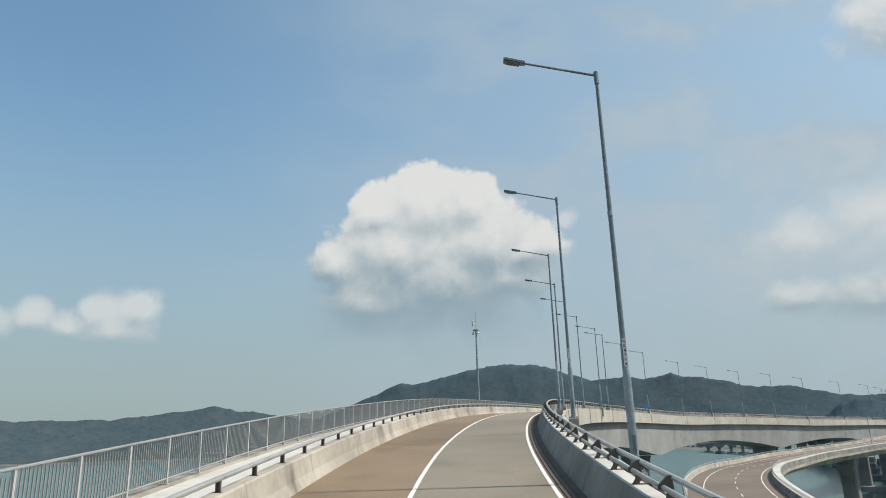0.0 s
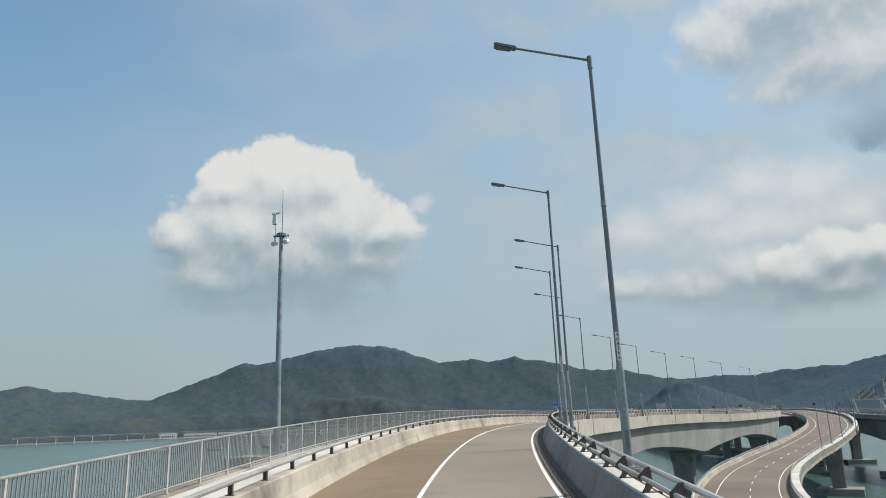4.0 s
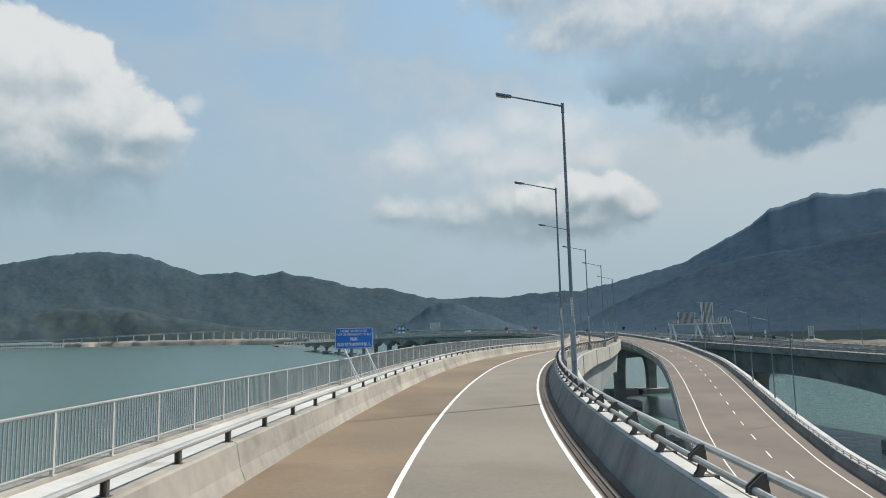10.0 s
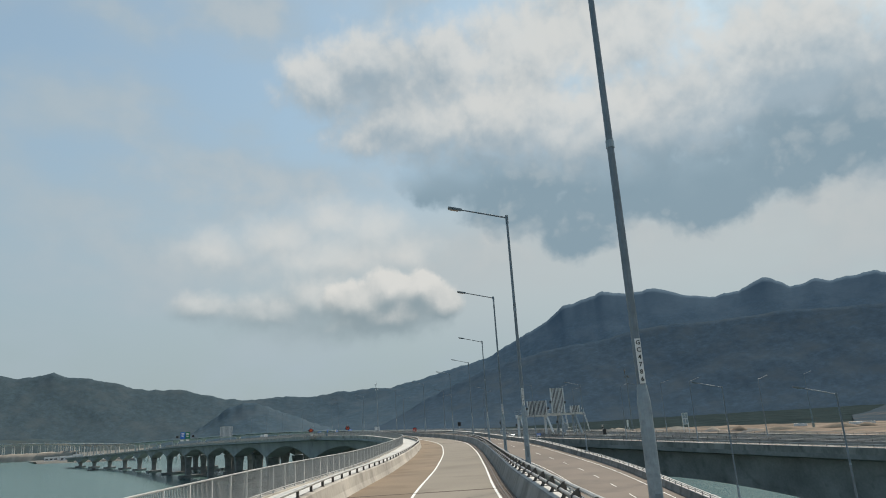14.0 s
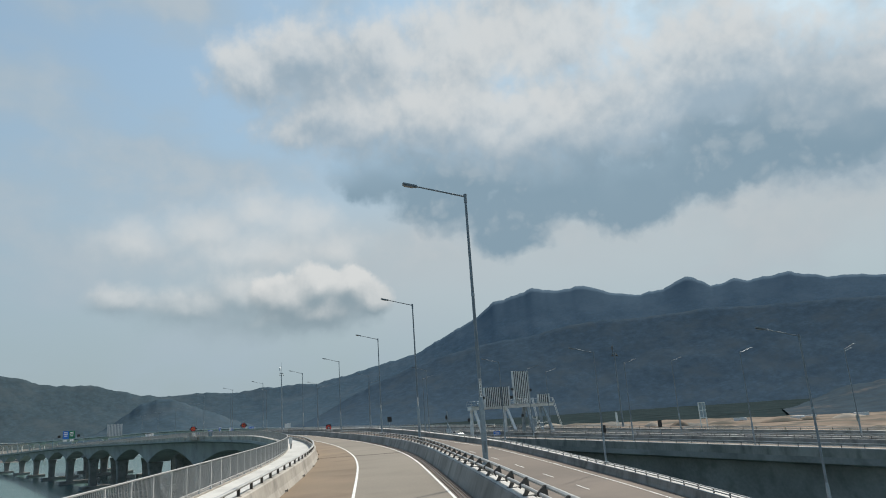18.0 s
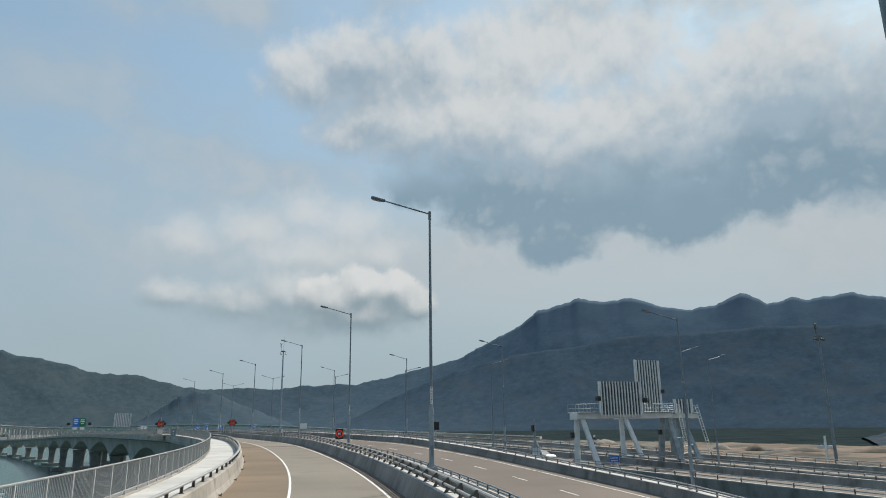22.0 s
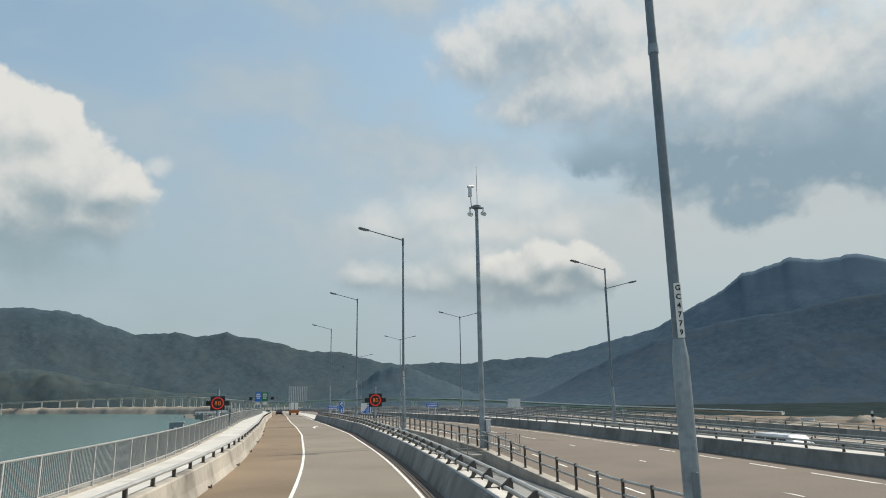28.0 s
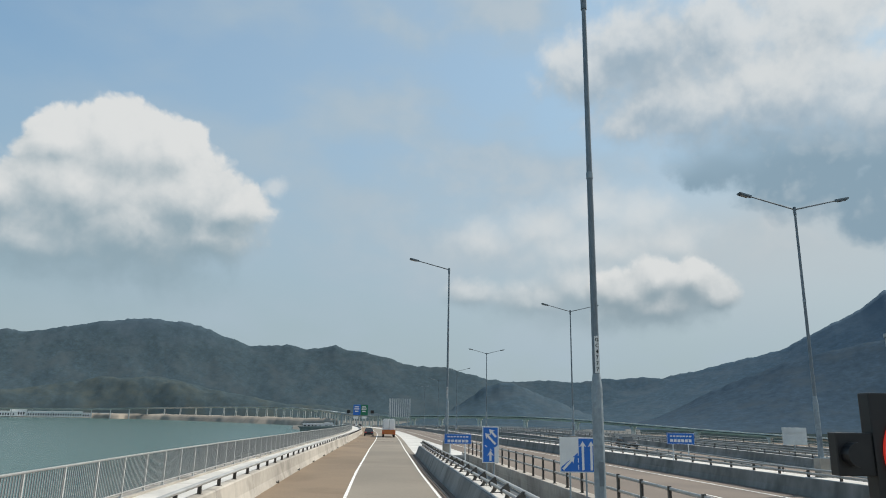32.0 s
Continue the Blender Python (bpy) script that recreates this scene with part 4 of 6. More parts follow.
wall2r = sweep("parapet_slip_right", MAIN, R2_0, R2_1, 4, ring(r2((0.02, 0.12, 0.20, 1.50, 1.55, 1.55, 0.02), (0, 0.3, 0.78, 0.76, 0.70, -0.26, -0.26), edge="R")), PARAPET_SHADE)
sweep("coping", MAIN, R2_0, R2_1, 4, lambda s: [(R2_R(s) + a, R2_U(s) + b) for a, b in ((0.24, 0.73), (1.46, 0.73), (1.46, 0.80), (0.24, 0.80))], WALKWAY, wall2r, "added pale strip for sun on the ledge")
tagged(wall2r, "grey concrete parapet with a ledge and steel rails", "parapet", kind="structure")
for up in (0.98, 1.17):
    rail(MAIN, (lambda s: R2_L(s) - 0.36), (lambda s, up=up: R2_UL(s) + up), R2_0, 402, 0.09, 0.10, wall2l, STEEL)
    rail(MAIN, (lambda s: R2_R(s) + 0.40), (lambda s, up=up: R2_U(s) + up), R2_0, R2_1, 0.10, 0.10, wall2r, RAIL)
posts(MAIN, (lambda s: R2_L(s) - 0.38), (lambda s: R2_U(s) + 0.76), 200, 402, 2.2, POST_TALL, wall2l)
kerb2 = sweep("kerb_slip", MAIN, 402, NOSE + 2, 4, ring(r2((-0.02, -0.04, -0.58, -0.60, -0.60, -0.02), (0, 0.18, 0.18, 0.14, -0.26, -0.26))), CONCRETE)
tagged(kerb2, "low concrete kerb with dark posts and two rails", "kerb", kind="structure")
for up in (0.70, 1.20):
    rail(MAIN, (lambda s: R2_L(s) - 0.36), (lambda s, up=up: R2_UL(s) + up), 402, NOSE, 0.09, 0.10, kerb2, RAIL)
posts(MAIN, (lambda s: R2_L(s) - 0.38), (lambda s: R2_UL(s) + 0.17), 403, NOSE, 2.2, POST_HIGH, kerb2)
posts(MAIN, (lambda s: R2_R(s) + 0.42), (lambda s: R2_U(s) + 0.76), 200, 860, 2.2, POST_TALL, wall2r)
for k in range(-8, 5):
    s = 577 + 83 * k
    pier(MAIN, s, (R2_L(s) + R2_R(s)) / 2, R2_U(s) - below2(s), 5.0)

# paved merge past the nose, level with both
tagged(sweep("road_merge", MAIN, NOSE, R2_1, 4, lambda s: ((LANE(s) + 2.44, -0.3), (R2_L(s) + 0.02, -0.3), (R2_L(s) + 0.02, -0.002), (LANE(s) + 2.44, -0.002)), WALKWAY), "pale paved merge area past the barrier nose", "road", kind="structure")

# ---- the main viaduct to the right ----
_s3, _v3 = hermite([(0, 159, -100, 11.5), (214.2, 82.2, 100, 14.6), (321.4, 43.8, 200, 17.1), (428.5, 5.4, 300, 19.95), (493.8, -18, 361, 21.75), (599.9, -56, 460, 24.6),
                    (674.8, -83, 530, 25.8), (857, -151, 700, 25.4), (1178, -283, 1000, 21.0)], 6.0)
R3 = Line(_s3, _v3[:, 0], _v3[:, 1], _v3[:, 2])


def haunch(s):
    return depth(s + 577 - 437, 75.0, 6.6, 9.4)


def viaduct(line, l, w, s0, s1, mat, label, near):
    tagged(sweep("bridge_deck", line, s0, s1, 6, lambda s: ((l - 0.7, -0.26), (l + w + 0.7, -0.26), (l + w + 0.7, -1.0), (l + w - 1.5, -1.5), (l + w - 2.2, -haunch(s)), (l + 2.2, -haunch(s)), (l + 1.5, -1.5), (l - 0.7, -1.0)), CONCRETE_GREY),
           "grey concrete box girder of the main viaduct", "bridge deck", kind="structure")
    tagged(sweep("road", line, s0, s1, 6, rect(l, l + w, -0.26, 0.0), mat), label, "road", kind="structure")
    for a in (l + 0.6, l + w - 0.75):
        tagged(sweep("road_line", line, s0, s1, 6, rect(a, a + 0.15, -0.05, 0.01), PAINT), "solid white line along the viaduct road", "road marking", kind="structure")
    for side, a in ((-1, l), (1, l + w)):
        w_ = sweep("parapet_viaduct", line, s0, s1, 6, lambda s: [(a + side * q, u) for q, u in ((0.0, 0.0), (0.1, 0.3), (0.2, 0.8), (0.65, 0.8), (0.7, 0.75), (0.7, -0.26), (0.0, -0.26))][::side], PARAPET_SHADE)
        # paler strip laid on to imitate sun on the parapet top
        sweep("coping", line, s0, s1, 6, lambda s: [(a + side * q, u) for q, u in ((0.23, 0.78), (0.62, 0.78), (0.62, 0.83), (0.23, 0.83))][::side], WALKWAY, w_, "added pale strip for sun on top")
        tagged(w_, "weathered concrete parapet painted a shaded grey, with a steel rail", "parapet", kind="structure")
        for up in (1.05, 1.32):
            rail(line, a + side * 0.42, up, s0, s1, 0.09, 0.1, w_, RAIL, step=6)
        posts(line, a + side * 0.42, 0.78, near[0], near[1], 2.6, POST_TALL, w_)


viaduct(R3, 0.0, 11.5, 0, 1170, RED_ROAD, "brown road of the main viaduct", (230, 860))
viaduct(R3, 15.0, 11.5, 0, 1170, ROADWAY, "pale road of the far carriageway", (230, 860))
for k in range(-5, 10):
    s = 437 + 75 * k
    pier(R3, s, 5.7, -9.2, 5.5)
    pier(R3, s, 20.7, -9.2, 5.5)

# ---- street lamps ----
_glyphs = {}


def glyph(text, size, mat, align="CENTER", thick=0.003, bold=0.0):
    """A mesh of the writing, upright in the x-z plane, read from -y."""
    key = (text, round(size, 3), mat.name, align)
    if key not in _glyphs:
        cu = bpy.data.curves.new("writing", "FONT")
        cu.body, cu.size, cu.align_x, cu.align_y, cu.extrude, cu.resolution_u, cu.offset = text, size, align, "CENTER", thick, 2, bold
        o = bpy.data.objects.new("writing", cu)
        me = bpy.data.meshes.new_from_object(o)
        me.transform(Matrix.Rotation(radians(90), 4, "X"))
        me.materials.clear()
        me.materials.append(mat)
        _glyphs[key] = me
        bpy.data.objects.remove(o)
    return _glyphs[key]


def lamp_head(bm, x, z, side, pitch):
    """A flat wedge of a lantern at the end of an arm that leaves to the side."""
    t = Matrix.Translation((x, 0, z)) @ Matrix.Rotation(-side * pitch, 4, "Y")
    g = bmesh.ops.create_cube(bm, size=1.0)["verts"]
    for v in g:
        out = v.co.x * side > 0
        v.co = Vector((v.co.x * 0.72 + side * 0.36, v.co.y * (0.34 if out else 0.16), (v.co.z * (0.10 if out else 0.13))))
    bmesh.ops.transform(bm, matrix=t, verts=g)
    bmesh.ops.bevel(bm, geom=list({e for v in g for e in v.link_edges}), offset=0.025, segments=2, affect="EDGES")


_lamp = {}


def lamp(line, s, lat, up, number="", arms=(-1,), height=12.3, turn=0.0, reach=2.25, label="", group="street lamps"):
    """A tapered steel column with one or two arms; y looks along the road, x to the right."""
    key = (arms, height, reach)
    if key not in _lamp:
        e = empty("street_lamp", pose(0, 0, 0), "", "street lamp")
        hc = height - 9.5
        bm = bmesh.new()
        tube(bm, (0, 0, 0.02), (0, 0, hc - 0.25), 0.124, 0.118, 16)
        part("base_column", bm, STEEL, e, smooth=False)
        bm = bmesh.new()
        tube(bm, (0, 0, hc - 0.25), (0, 0, hc + 0.05), 0.118, 0.082, 16)
        part("collar", bm, STEEL, e)
        bm = bmesh.new()
        tube(bm, (0, 0, hc + 0.05), (0, 0, height), 0.082, 0.055, 12)
        part("upper_column", bm, MAST, e)
        part("column_joint", bm_tube((0, 0, hc + 4.6), (0, 0, hc + 4.75), 0.083, 0.081, 12), STEEL, e)
        bm = bmesh.new()
        box(bm, -0.22, 0.22, -0.22, 0.22, 0.0, 0.04)
        for a in (-0.17, 0.17):
            for b in (-0.17, 0.17):
                tube(bm, (a, b, 0.03), (a, b, 0.10), 0.025, 0.025, 6)
        part("base_plate", bm, STEEL, e)
        part("pedestal", bm_box(-0.25, 0.25, -0.25, 0.25, -1.2, -0.002, 0.03), CONCRETE, e)
        part("hatch", bm_box(-0.05, 0.05, -0.135, -0.11, 0.5, 1.0, 0.01), MAST, e)
        for side in arms:
            bm = bmesh.new()
            tube(bm, (0, 0, height - 0.10), (side * reach, 0, height + 0.47), 0.042, 0.035, 8)
            tube(bm, (0, 0, height - 0.4), (0, 0, height + 0.03), 0.075, 0.075, 10)
            arm = part("arm", bm, MAST, e)
            bm = bmesh.new()
            lamp_head(bm, side * reach, height + 0.475, side, 0.22)
            head = part("lantern", bm, MAST, arm, "flat grey lantern")
            part("lens", bm_box(-0.22, 0.22, -0.11, 0.11, -0.075, -0.05, turn=Matrix.Translation((side * (reach + 0.40), 0, height + 0.555)) @ Matrix.Rotation(-side * 0.22, 4, "Y")), LAMP_GLASS, arm)
        _lamp[key] = e
        e.matrix_basis = line.spot(s, lat, up, turn)
        o = e
    else:
        o = copy_thing(_lamp[key], line.spot(s, lat, up, turn))
        for c in [c for c in o.children if c.name.startswith("number_plate")]:
            for q in c.children:
                bpy.data.objects.remove(q)
            bpy.data.objects.remove(c)
    tagged(o, label or "tall tapered grey steel street lamp on the parapet ledge", "street lamp", group)
    if number:
        hc = height - 9.5
        pl = part("number_plate", bm_box(-0.052, 0.052, -0.105, -0.086, hc + 0.06, hc + 0.86, 0.004), WHITE, o, "white plate with black characters one below another")
        for k, ch in enumerate(number):
            q = new("character", glyph(ch, 0.112, BLACK, bold=0.002))
            q.parent = pl
            q.matrix_basis = Matrix.Translation((0, -0.109, hc + 0.785 - 0.13 * k))
    return o


OWN_LAMPS = ((20.0, 4.80, 9.56), (37.7, 4.97, 10.0), (54.7, 4.65, 9.82), (69.9, 4.51, 9.74), (84.0, 4.44, 9.9), (99.2, 4.13, 10.0), (111.5, 5.04, 9.65), (123.2, 4.24, 10.0),
             (138.2, 4.35, 9.96), (155.7, 4.34, 9.92), (181.6, 4.02, 10.01), (201.2, 4.035, 9.96), (222.5, 3.98, 9.9), (243.6, 4.05, 10.13), (266.0, 4.13, 10.18), (297.1, 4.21, 10.06),
             (330.4, 4.32, 10.21), (358.4, 4.40, 10.24), (391.8, 4.34, 10.06), (424.6, 4.48, 10.21), (458.9, 4.40, 10.24), (489.1, 4.74, 10.46), (523.7, 4.78, 10.92))
for k, (s, lat, top) in enumerate(OWN_LAMPS):
    lamp(MAIN, s, lat, top + 3.0 - 12.3, "GC%d" % (4798 - k))
for s, lat, top in ((245.7, 27.8, 26.6), (260.9, 27.6, 29.0), (281.4, 27.3, 30.5), (309.6, 28.0, 31.95)):
    lamp(MAIN, s, lat, top - 12.3 - MAIN.at(s).z, label="tall grey steel street lamp beside the slip road")
for s in (342, 373, 404, 434):
    lamp(MAIN, s, R2_R(s) + 1.15, R2_U(s) + 0.95, label="tall grey steel street lamp beside the slip road")
lamp(MAIN, 466, R2_R(466) + 1.15, R2_U(466) + 1.05, label="tall grey steel street lamp beside the slip road")
for s, aside, lift in ((506, 1.28, 1.65), (542, 1.2, 1.78), (587, 1.1, 1.7), (626, 1.1, 1.5), (664, 1.1, 1.5), (702, 1.1, 1.5)):
    lamp(MAIN, s, R2_R(s) + aside, R2_U(s) + lift, arms=(-1, 1), label="grey steel street lamp with two arms")
def beside(line, x, y):
    """How far along the line and how far to its right a place lies."""
    k = int(np.argmin((line.x - x) ** 2 + (line.y - y) ** 2))
    h = line.h[k]
    dx, dy = x - line.x[k], y - line.y[k]
    return line.s[k] + dx * math.sin(h) + dy * math.cos(h), dx * math.cos(h) - dy * math.sin(h)


for x, y, top in ((7.8, 336.5, 33.6), (-4.7, 341.9, 34.2), (-12.7, 362.1, 34.8), (1.4, 371.3, 35.3), (46.4, 379.5, 35.8), (-21.0, 388.1, 36.3), (-16.2, 390.8, 35.6), (-38.8, 409.5, 36.7), (-48.8, 432.5, 37.5), (-60.8, 461.0, 38.4)):
    s, lat = beside(R3, x, y)
    lamp(R3, s, lat, top - 13.2 - R3.at(s).z, arms=(1,), label="grey steel street lamp of the main viaduct", height=13.2)
# small drain spouts along the foot of the left parapet
bm = bmesh.new()
box(bm, -0.02, 0.14, -0.025, 0.025, 0.04, 0.10)
box(bm, 0.10, 0.14, -0.035, 0.035, 0.02, 0.15)
spout = bpy.data.meshes.new("drain_spout")
bm.to_mesh(spout)
bm.free()
spout.materials.append(POST)
posts(OWN, -5.16, 0.0, 300, 620, 8.3, spout, left_wall, "drain_spout")
# pipes down the outer face of the deck beside the lamps
bm = bmesh.new()
box(bm, 0.0, 0.05, -0.06, 0.06, -1.70, 0.18)
joint = bpy.data.meshes.new("drain_pipe")
bm.to_mesh(joint)
bm.free()
joint.materials.append(CONCRETE_GREY)
for k, (s, lat, top) in enumerate(OWN_LAMPS):
    o = new("drain_pipe", joint)
    o.parent = right_wall
    o.matrix_basis = OWN.spot(s - 1.2, 4.402)


def bent_arrow(line, s, lat):
    """A white arrow on the lane that bends to the right."""
    stem = [(-0.14, -3.4), (0.10, -3.4), (0.10, -0.6), (-0.14, -0.6)]
    bar = [(-0.14, -0.6), (0.10, -0.6), (0.46, 1.5), (0.30, 2.1)]
    tip = [(0.12, 2.3), (0.56, 1.2), (0.70, 3.1)]
    m = line.spot(s, lat, 0.009)
    o = empty("lane_arrow", m, "worn white bent arrow painted on the lane", "road marking", kind="structure")
    for poly in (stem, bar, tip):
        bm = bmesh.new()
        v = [bm.verts.new((x, y, z)) for z in (0.0, -0.02) for x, y in poly]
        k = len(poly)
        bm.faces.new(v[:k])
        for i in range(k):
            bm.faces.new((v[i], v[k + i], v[k + (i + 1) % k], v[(i + 1) % k]))
        part("stroke", bm, PAINT, o)


bent_arrow(OWN, 493.0, 0.0)


# joints between the cast lengths of the parapets, on their inner faces
def face_joint(pts, name="joint"):
    me = bpy.data.meshes.new(name)
    n = len(pts)
    verts = [(x, y, z) for y in (-0.012, 0.012) for x, z in pts]
    me.from_pydata(verts, [], [(k, k + 1, n + k + 1, n + k) for k in range(n - 1)])
    me.materials.append(CONCRETE_GREY)
    return me


posts(OWN, 0.0, 0.0, -20, 620, 6.0, face_joint([(-5.115, 0.02), (-5.235, 0.30), (-5.315, 0.78), (-5.355, 0.825), (-5.66, 0.825)]), left_wall, "joint")
posts(OWN, 0.0, 0.0, -20, NOSE, 6.0, face_joint([(2.515, 0.02), (2.635, 0.28), (2.795, 0.70), (2.836, 0.742)]), right_wall, "joint")

# ---- signs, masts and the gantry ----
def facing(p, az=0.0):
    """A pose at p whose -y side looks back along the bearing az."""
    return Matrix.Translation(p) @ Matrix.Rotation(-radians(az), 4, "Z")


def place(name, mesh, parent, x, y, z):
    o = new(name, mesh)
    o.parent = parent
    o.matrix_basis = Matrix.Translation((x, y, z))
    return o


def plate(bm, pts, y0, y1):
    """A flat plate from an outline of (x, z)."""
    a = [bm.verts.new((x, y0, z)) for x, z in pts]
    b = [bm.verts.new((x, y1, z)) for x, z in pts]
    bm.faces.new(a)
    bm.faces.new(b[::-1])
    for i in range(len(a)):
        j = (i + 1) % len(a)
        bm.faces.new((a[i], b[i], b[j], a[j]))
    return bm


def hoop(bm, r0, r1, y, depth=0.03, seg=40):
    for i in range(seg):
        a0, a1 = 2 * math.pi * i / seg, 2 * math.pi * (i + 1) / seg
        plate(bm, [(r * math.cos(a), r * math.sin(a)) for r, a in ((r0, a0), (r1, a0), (r1, a1), (r0, a1))], y, y + depth)
    return bm


def speed_sign(m, foot, label):
    """A lit variable sign on a steel post: square black board, two side wings, red ring, amber figures."""
    e = empty("speed_sign", m, label, "speed sign", "lit speed signs")
    part("post", bm_tube((0, 0.2, -foot), (0, 0.2, 1.22), 0.12, 0.12, 16), STEEL, e, "grey steel post")
    part("post_cap", bm_tube((0, 0.2, 1.22), (0, 0.2, 1.26), 0.13, 0.13, 16), STEEL, e)
    b = part("board", bm_box(-0.61, 0.61, -0.05, 0.12, -0.61, 0.61, 0.015), BLACK, e, "square black board")
    part("ring", hoop(bmesh.new(), 0.435, 0.525, -0.075), RED_LED, b, "glowing red ring")
    part("figures", lit_eighty(), AMBER_LED, b, "glowing amber figures 80")
    for x in (-1, 1):
        w = part("wing", bm_box(x * 0.80 - 0.20, x * 0.80 + 0.20, -0.03, 0.10, -0.21, 0.21, 0.012), BLACK, e, "black side lamp box")
        part("hood", bm_tube((x * 0.84, -0.14, 0.0), (x * 0.84, -0.02, 0.0), 0.12, 0.12, 16), BLACK, w)
        part("bracket", bm_box(x * 0.25 - 0.04, x * 0.25 + 0.04, 0.10, 0.2, -0.5, 0.5), STEEL, e)
        bm = bmesh.new()
        tube(bm, (x * 0.36, 0.1, -0.60), (x * 0.33, 0.1, -1.1), 0.016, 0.016, 6)
        tube(bm, (x * 0.33, 0.1, -1.1), (x * 0.12, 0.2, -1.6), 0.016, 0.016, 6)
        part("cable", bm, BLACK, e)
    return e


def loop(bm, x, z, w, h, t, y=-0.075):
    """An upright rounded ring of thin strokes: half width w, half height h."""
    c = w * 0.6
    out = [(w, h - c), (w - c, h), (-w + c, h), (-w, h - c), (-w, -h + c), (-w + c, -h), (w - c, -h), (w, -h + c)]
    for (ax, az), (bx, bz) in zip(out, out[1:] + out[:1]):
        k = 1 - t / w, 1 - t / h
        plate(bm, [(x + ax, z + az), (x + bx, z + bz), (x + bx * k[0], z + bz * k[1]), (x + ax * k[0], z + az * k[1])], y, y + 0.03)


def lit_eighty():
    bm = bmesh.new()
    loop(bm, -0.145, 0.093, 0.085, 0.085, 0.036)
    loop(bm, -0.145, -0.087, 0.10, 0.095, 0.036)
    loop(bm, 0.145, 0.0, 0.105, 0.18, 0.036)
    return bm


def cabinet(m, w, d, h, mat, label):
    e = empty("equipment_cabinet", m, label, "cabinet", "roadside cabinets")
    part("body", bm_box(-w / 2, w / 2, -d / 2, d / 2, 0.08, h, 0.015), mat, e)
    part("plinth", bm_box(-w / 2 - 0.04, w / 2 + 0.04, -d / 2 - 0.04, d / 2 + 0.04, 0, 0.08), CONCRETE, e)
    dr = part("door", bm_box(-w / 2 + 0.05, w / 2 - 0.05, -d / 2 - 0.02, -d / 2 + 0.001, 0.16, h - 0.08, 0.008), mat, e)
    part("handle", bm_box(w / 2 - 0.16, w / 2 - 0.12, -d / 2 - 0.05, -d / 2 - 0.02, h * 0.5, h * 0.62), POST, dr)
    part("roof", bm_box(-w / 2 - 0.05, w / 2 + 0.05, -d / 2 - 0.05, d / 2 + 0.05, h, h + 0.05, 0.01), mat, e)
    for k in (0.35, 0.75):
        part("notice", bm_box(-w * 0.15, w * 0.1, -d / 2 - 0.03, -d / 2 - 0.019, h * k - 0.08, h * k + 0.06), WHITE, dr)
    return e


def rail_pen(m, w, d, h=1.1):
    """A small guard rail round a post."""
    e = empty("guard_railing", m, "small grey steel guard railing round the post", "railing", "guard railings")
    bm = bmesh.new()
    for z in (0.15, h):
        for a, b in (((-w, -d), (w, -d)), ((w, -d), (w, d)), ((w, d), (-w, d)), ((-w, d), (-w, -d))):
            tube(bm, (a[0], a[1], z), (b[0], b[1], z), 0.022, 0.022, 6)
    part("rails", bm, FENCE, e)
    for x in (-w, w):
        for y in (-d, d):
            part("corner_post", bm_tube((x, y, 0), (x, y, h + 0.05), 0.03, 0.03, 8), FENCE, e)
    n = int(2 * w / 0.14)
    for k in range(1, n):
        for y in (-d, d):
            part("bar", bm_tube((-w + 2 * w * k / n, y, 0.15), (-w + 2 * w * k / n, y, h), 0.009, 0.009, 5), FENCE, e)
    return e


def junction_post(m):
    e = empty("junction_box", m, "grey junction box on a short post at the fence", "junction box")
    part("post", bm_tube((0, 0, 0), (0, 0, 0.95), 0.05, 0.05, 10), STEEL, e)
    b = part("box", bm_box(-0.16, 0.16, -0.2, 0.1, 0.5, 1.12, 0.02), PALE_METAL, e)
    part("lid", bm_box(-0.19, 0.19, -0.23, 0.12, 1.12, 1.16, 0.01), STEEL, b)
    part("conduit", bm_tube((0.1, -0.1, 0.0), (0.1, -0.1, 0.5), 0.03, 0.03, 8), POST, e)


junction_post(OWN.spot(342.2, -7.72, 0.50))
# the lit limit signs on both sides
sg = MAIN.spot(480.6, -8.52, 2.66)
speed_sign(sg, 2.11, "lit black 80 speed sign with red ring, at the walkway fence")
cabinet(MAIN.spot(481.4, -8.70, 0.55), 0.7, 0.5, 1.25, PALE_METAL, "grey steel cabinet behind the walkway fence")
cabinet(MAIN.spot(478.9, -8.75, 0.55), 0.8, 0.5, 0.95, PALE_METAL, "pale low steel cabinet with notices at the walkway")
cabinet(MAIN.spot(459.0, -9.0, 0.55), 0.75, 0.6, 1.15, STEEL, "dark grey steel cabinet outside the walkway fence")
speed_sign(MAIN.spot(480.9, 5.58, 2.72), 3.3, "lit black 80 speed sign with red ring, between two roads")
rail_pen(MAIN.spot(480.4, 6.6, -0.05), 1.3, 1.1)
# median slab that carries posts, masts and signs between the two roads
tagged(sweep("median", MAIN, 402, NOSE, 4, lambda s: ((LANE(s) + 4.27, R2_U(s) - 1.2), (R2_L(s) - 0.62, R2_U(s) - 1.2), (R2_L(s) - 0.62, R2_U(s) - 0.75), (LANE(s) + 4.27, R2_U(s) - 0.75)), CONCRETE_GREY), "sunken dark concrete strip between the two roads", "median", kind="structure")
for m in (facing(Vector((-70.4, 447.7, 25.86)), -19), MAIN.spot(480.4, 6.6, -0.05)):
    o = part("plinth", bm_box(-1.5, 1.5, -1.6, 1.6, -1.0, 0.0, 0.04), CONCRETE, None)
    o.matrix_basis = m
    tagged(o, "concrete plinth between the two roads", "plinth", kind="structure")
tagged(sweep("platform", MAIN, 482, 486, 2, rect(-10.6, -8.45, -0.3, 0.50), CONCRETE), "concrete platform outside the fence", "platform", kind="structure")
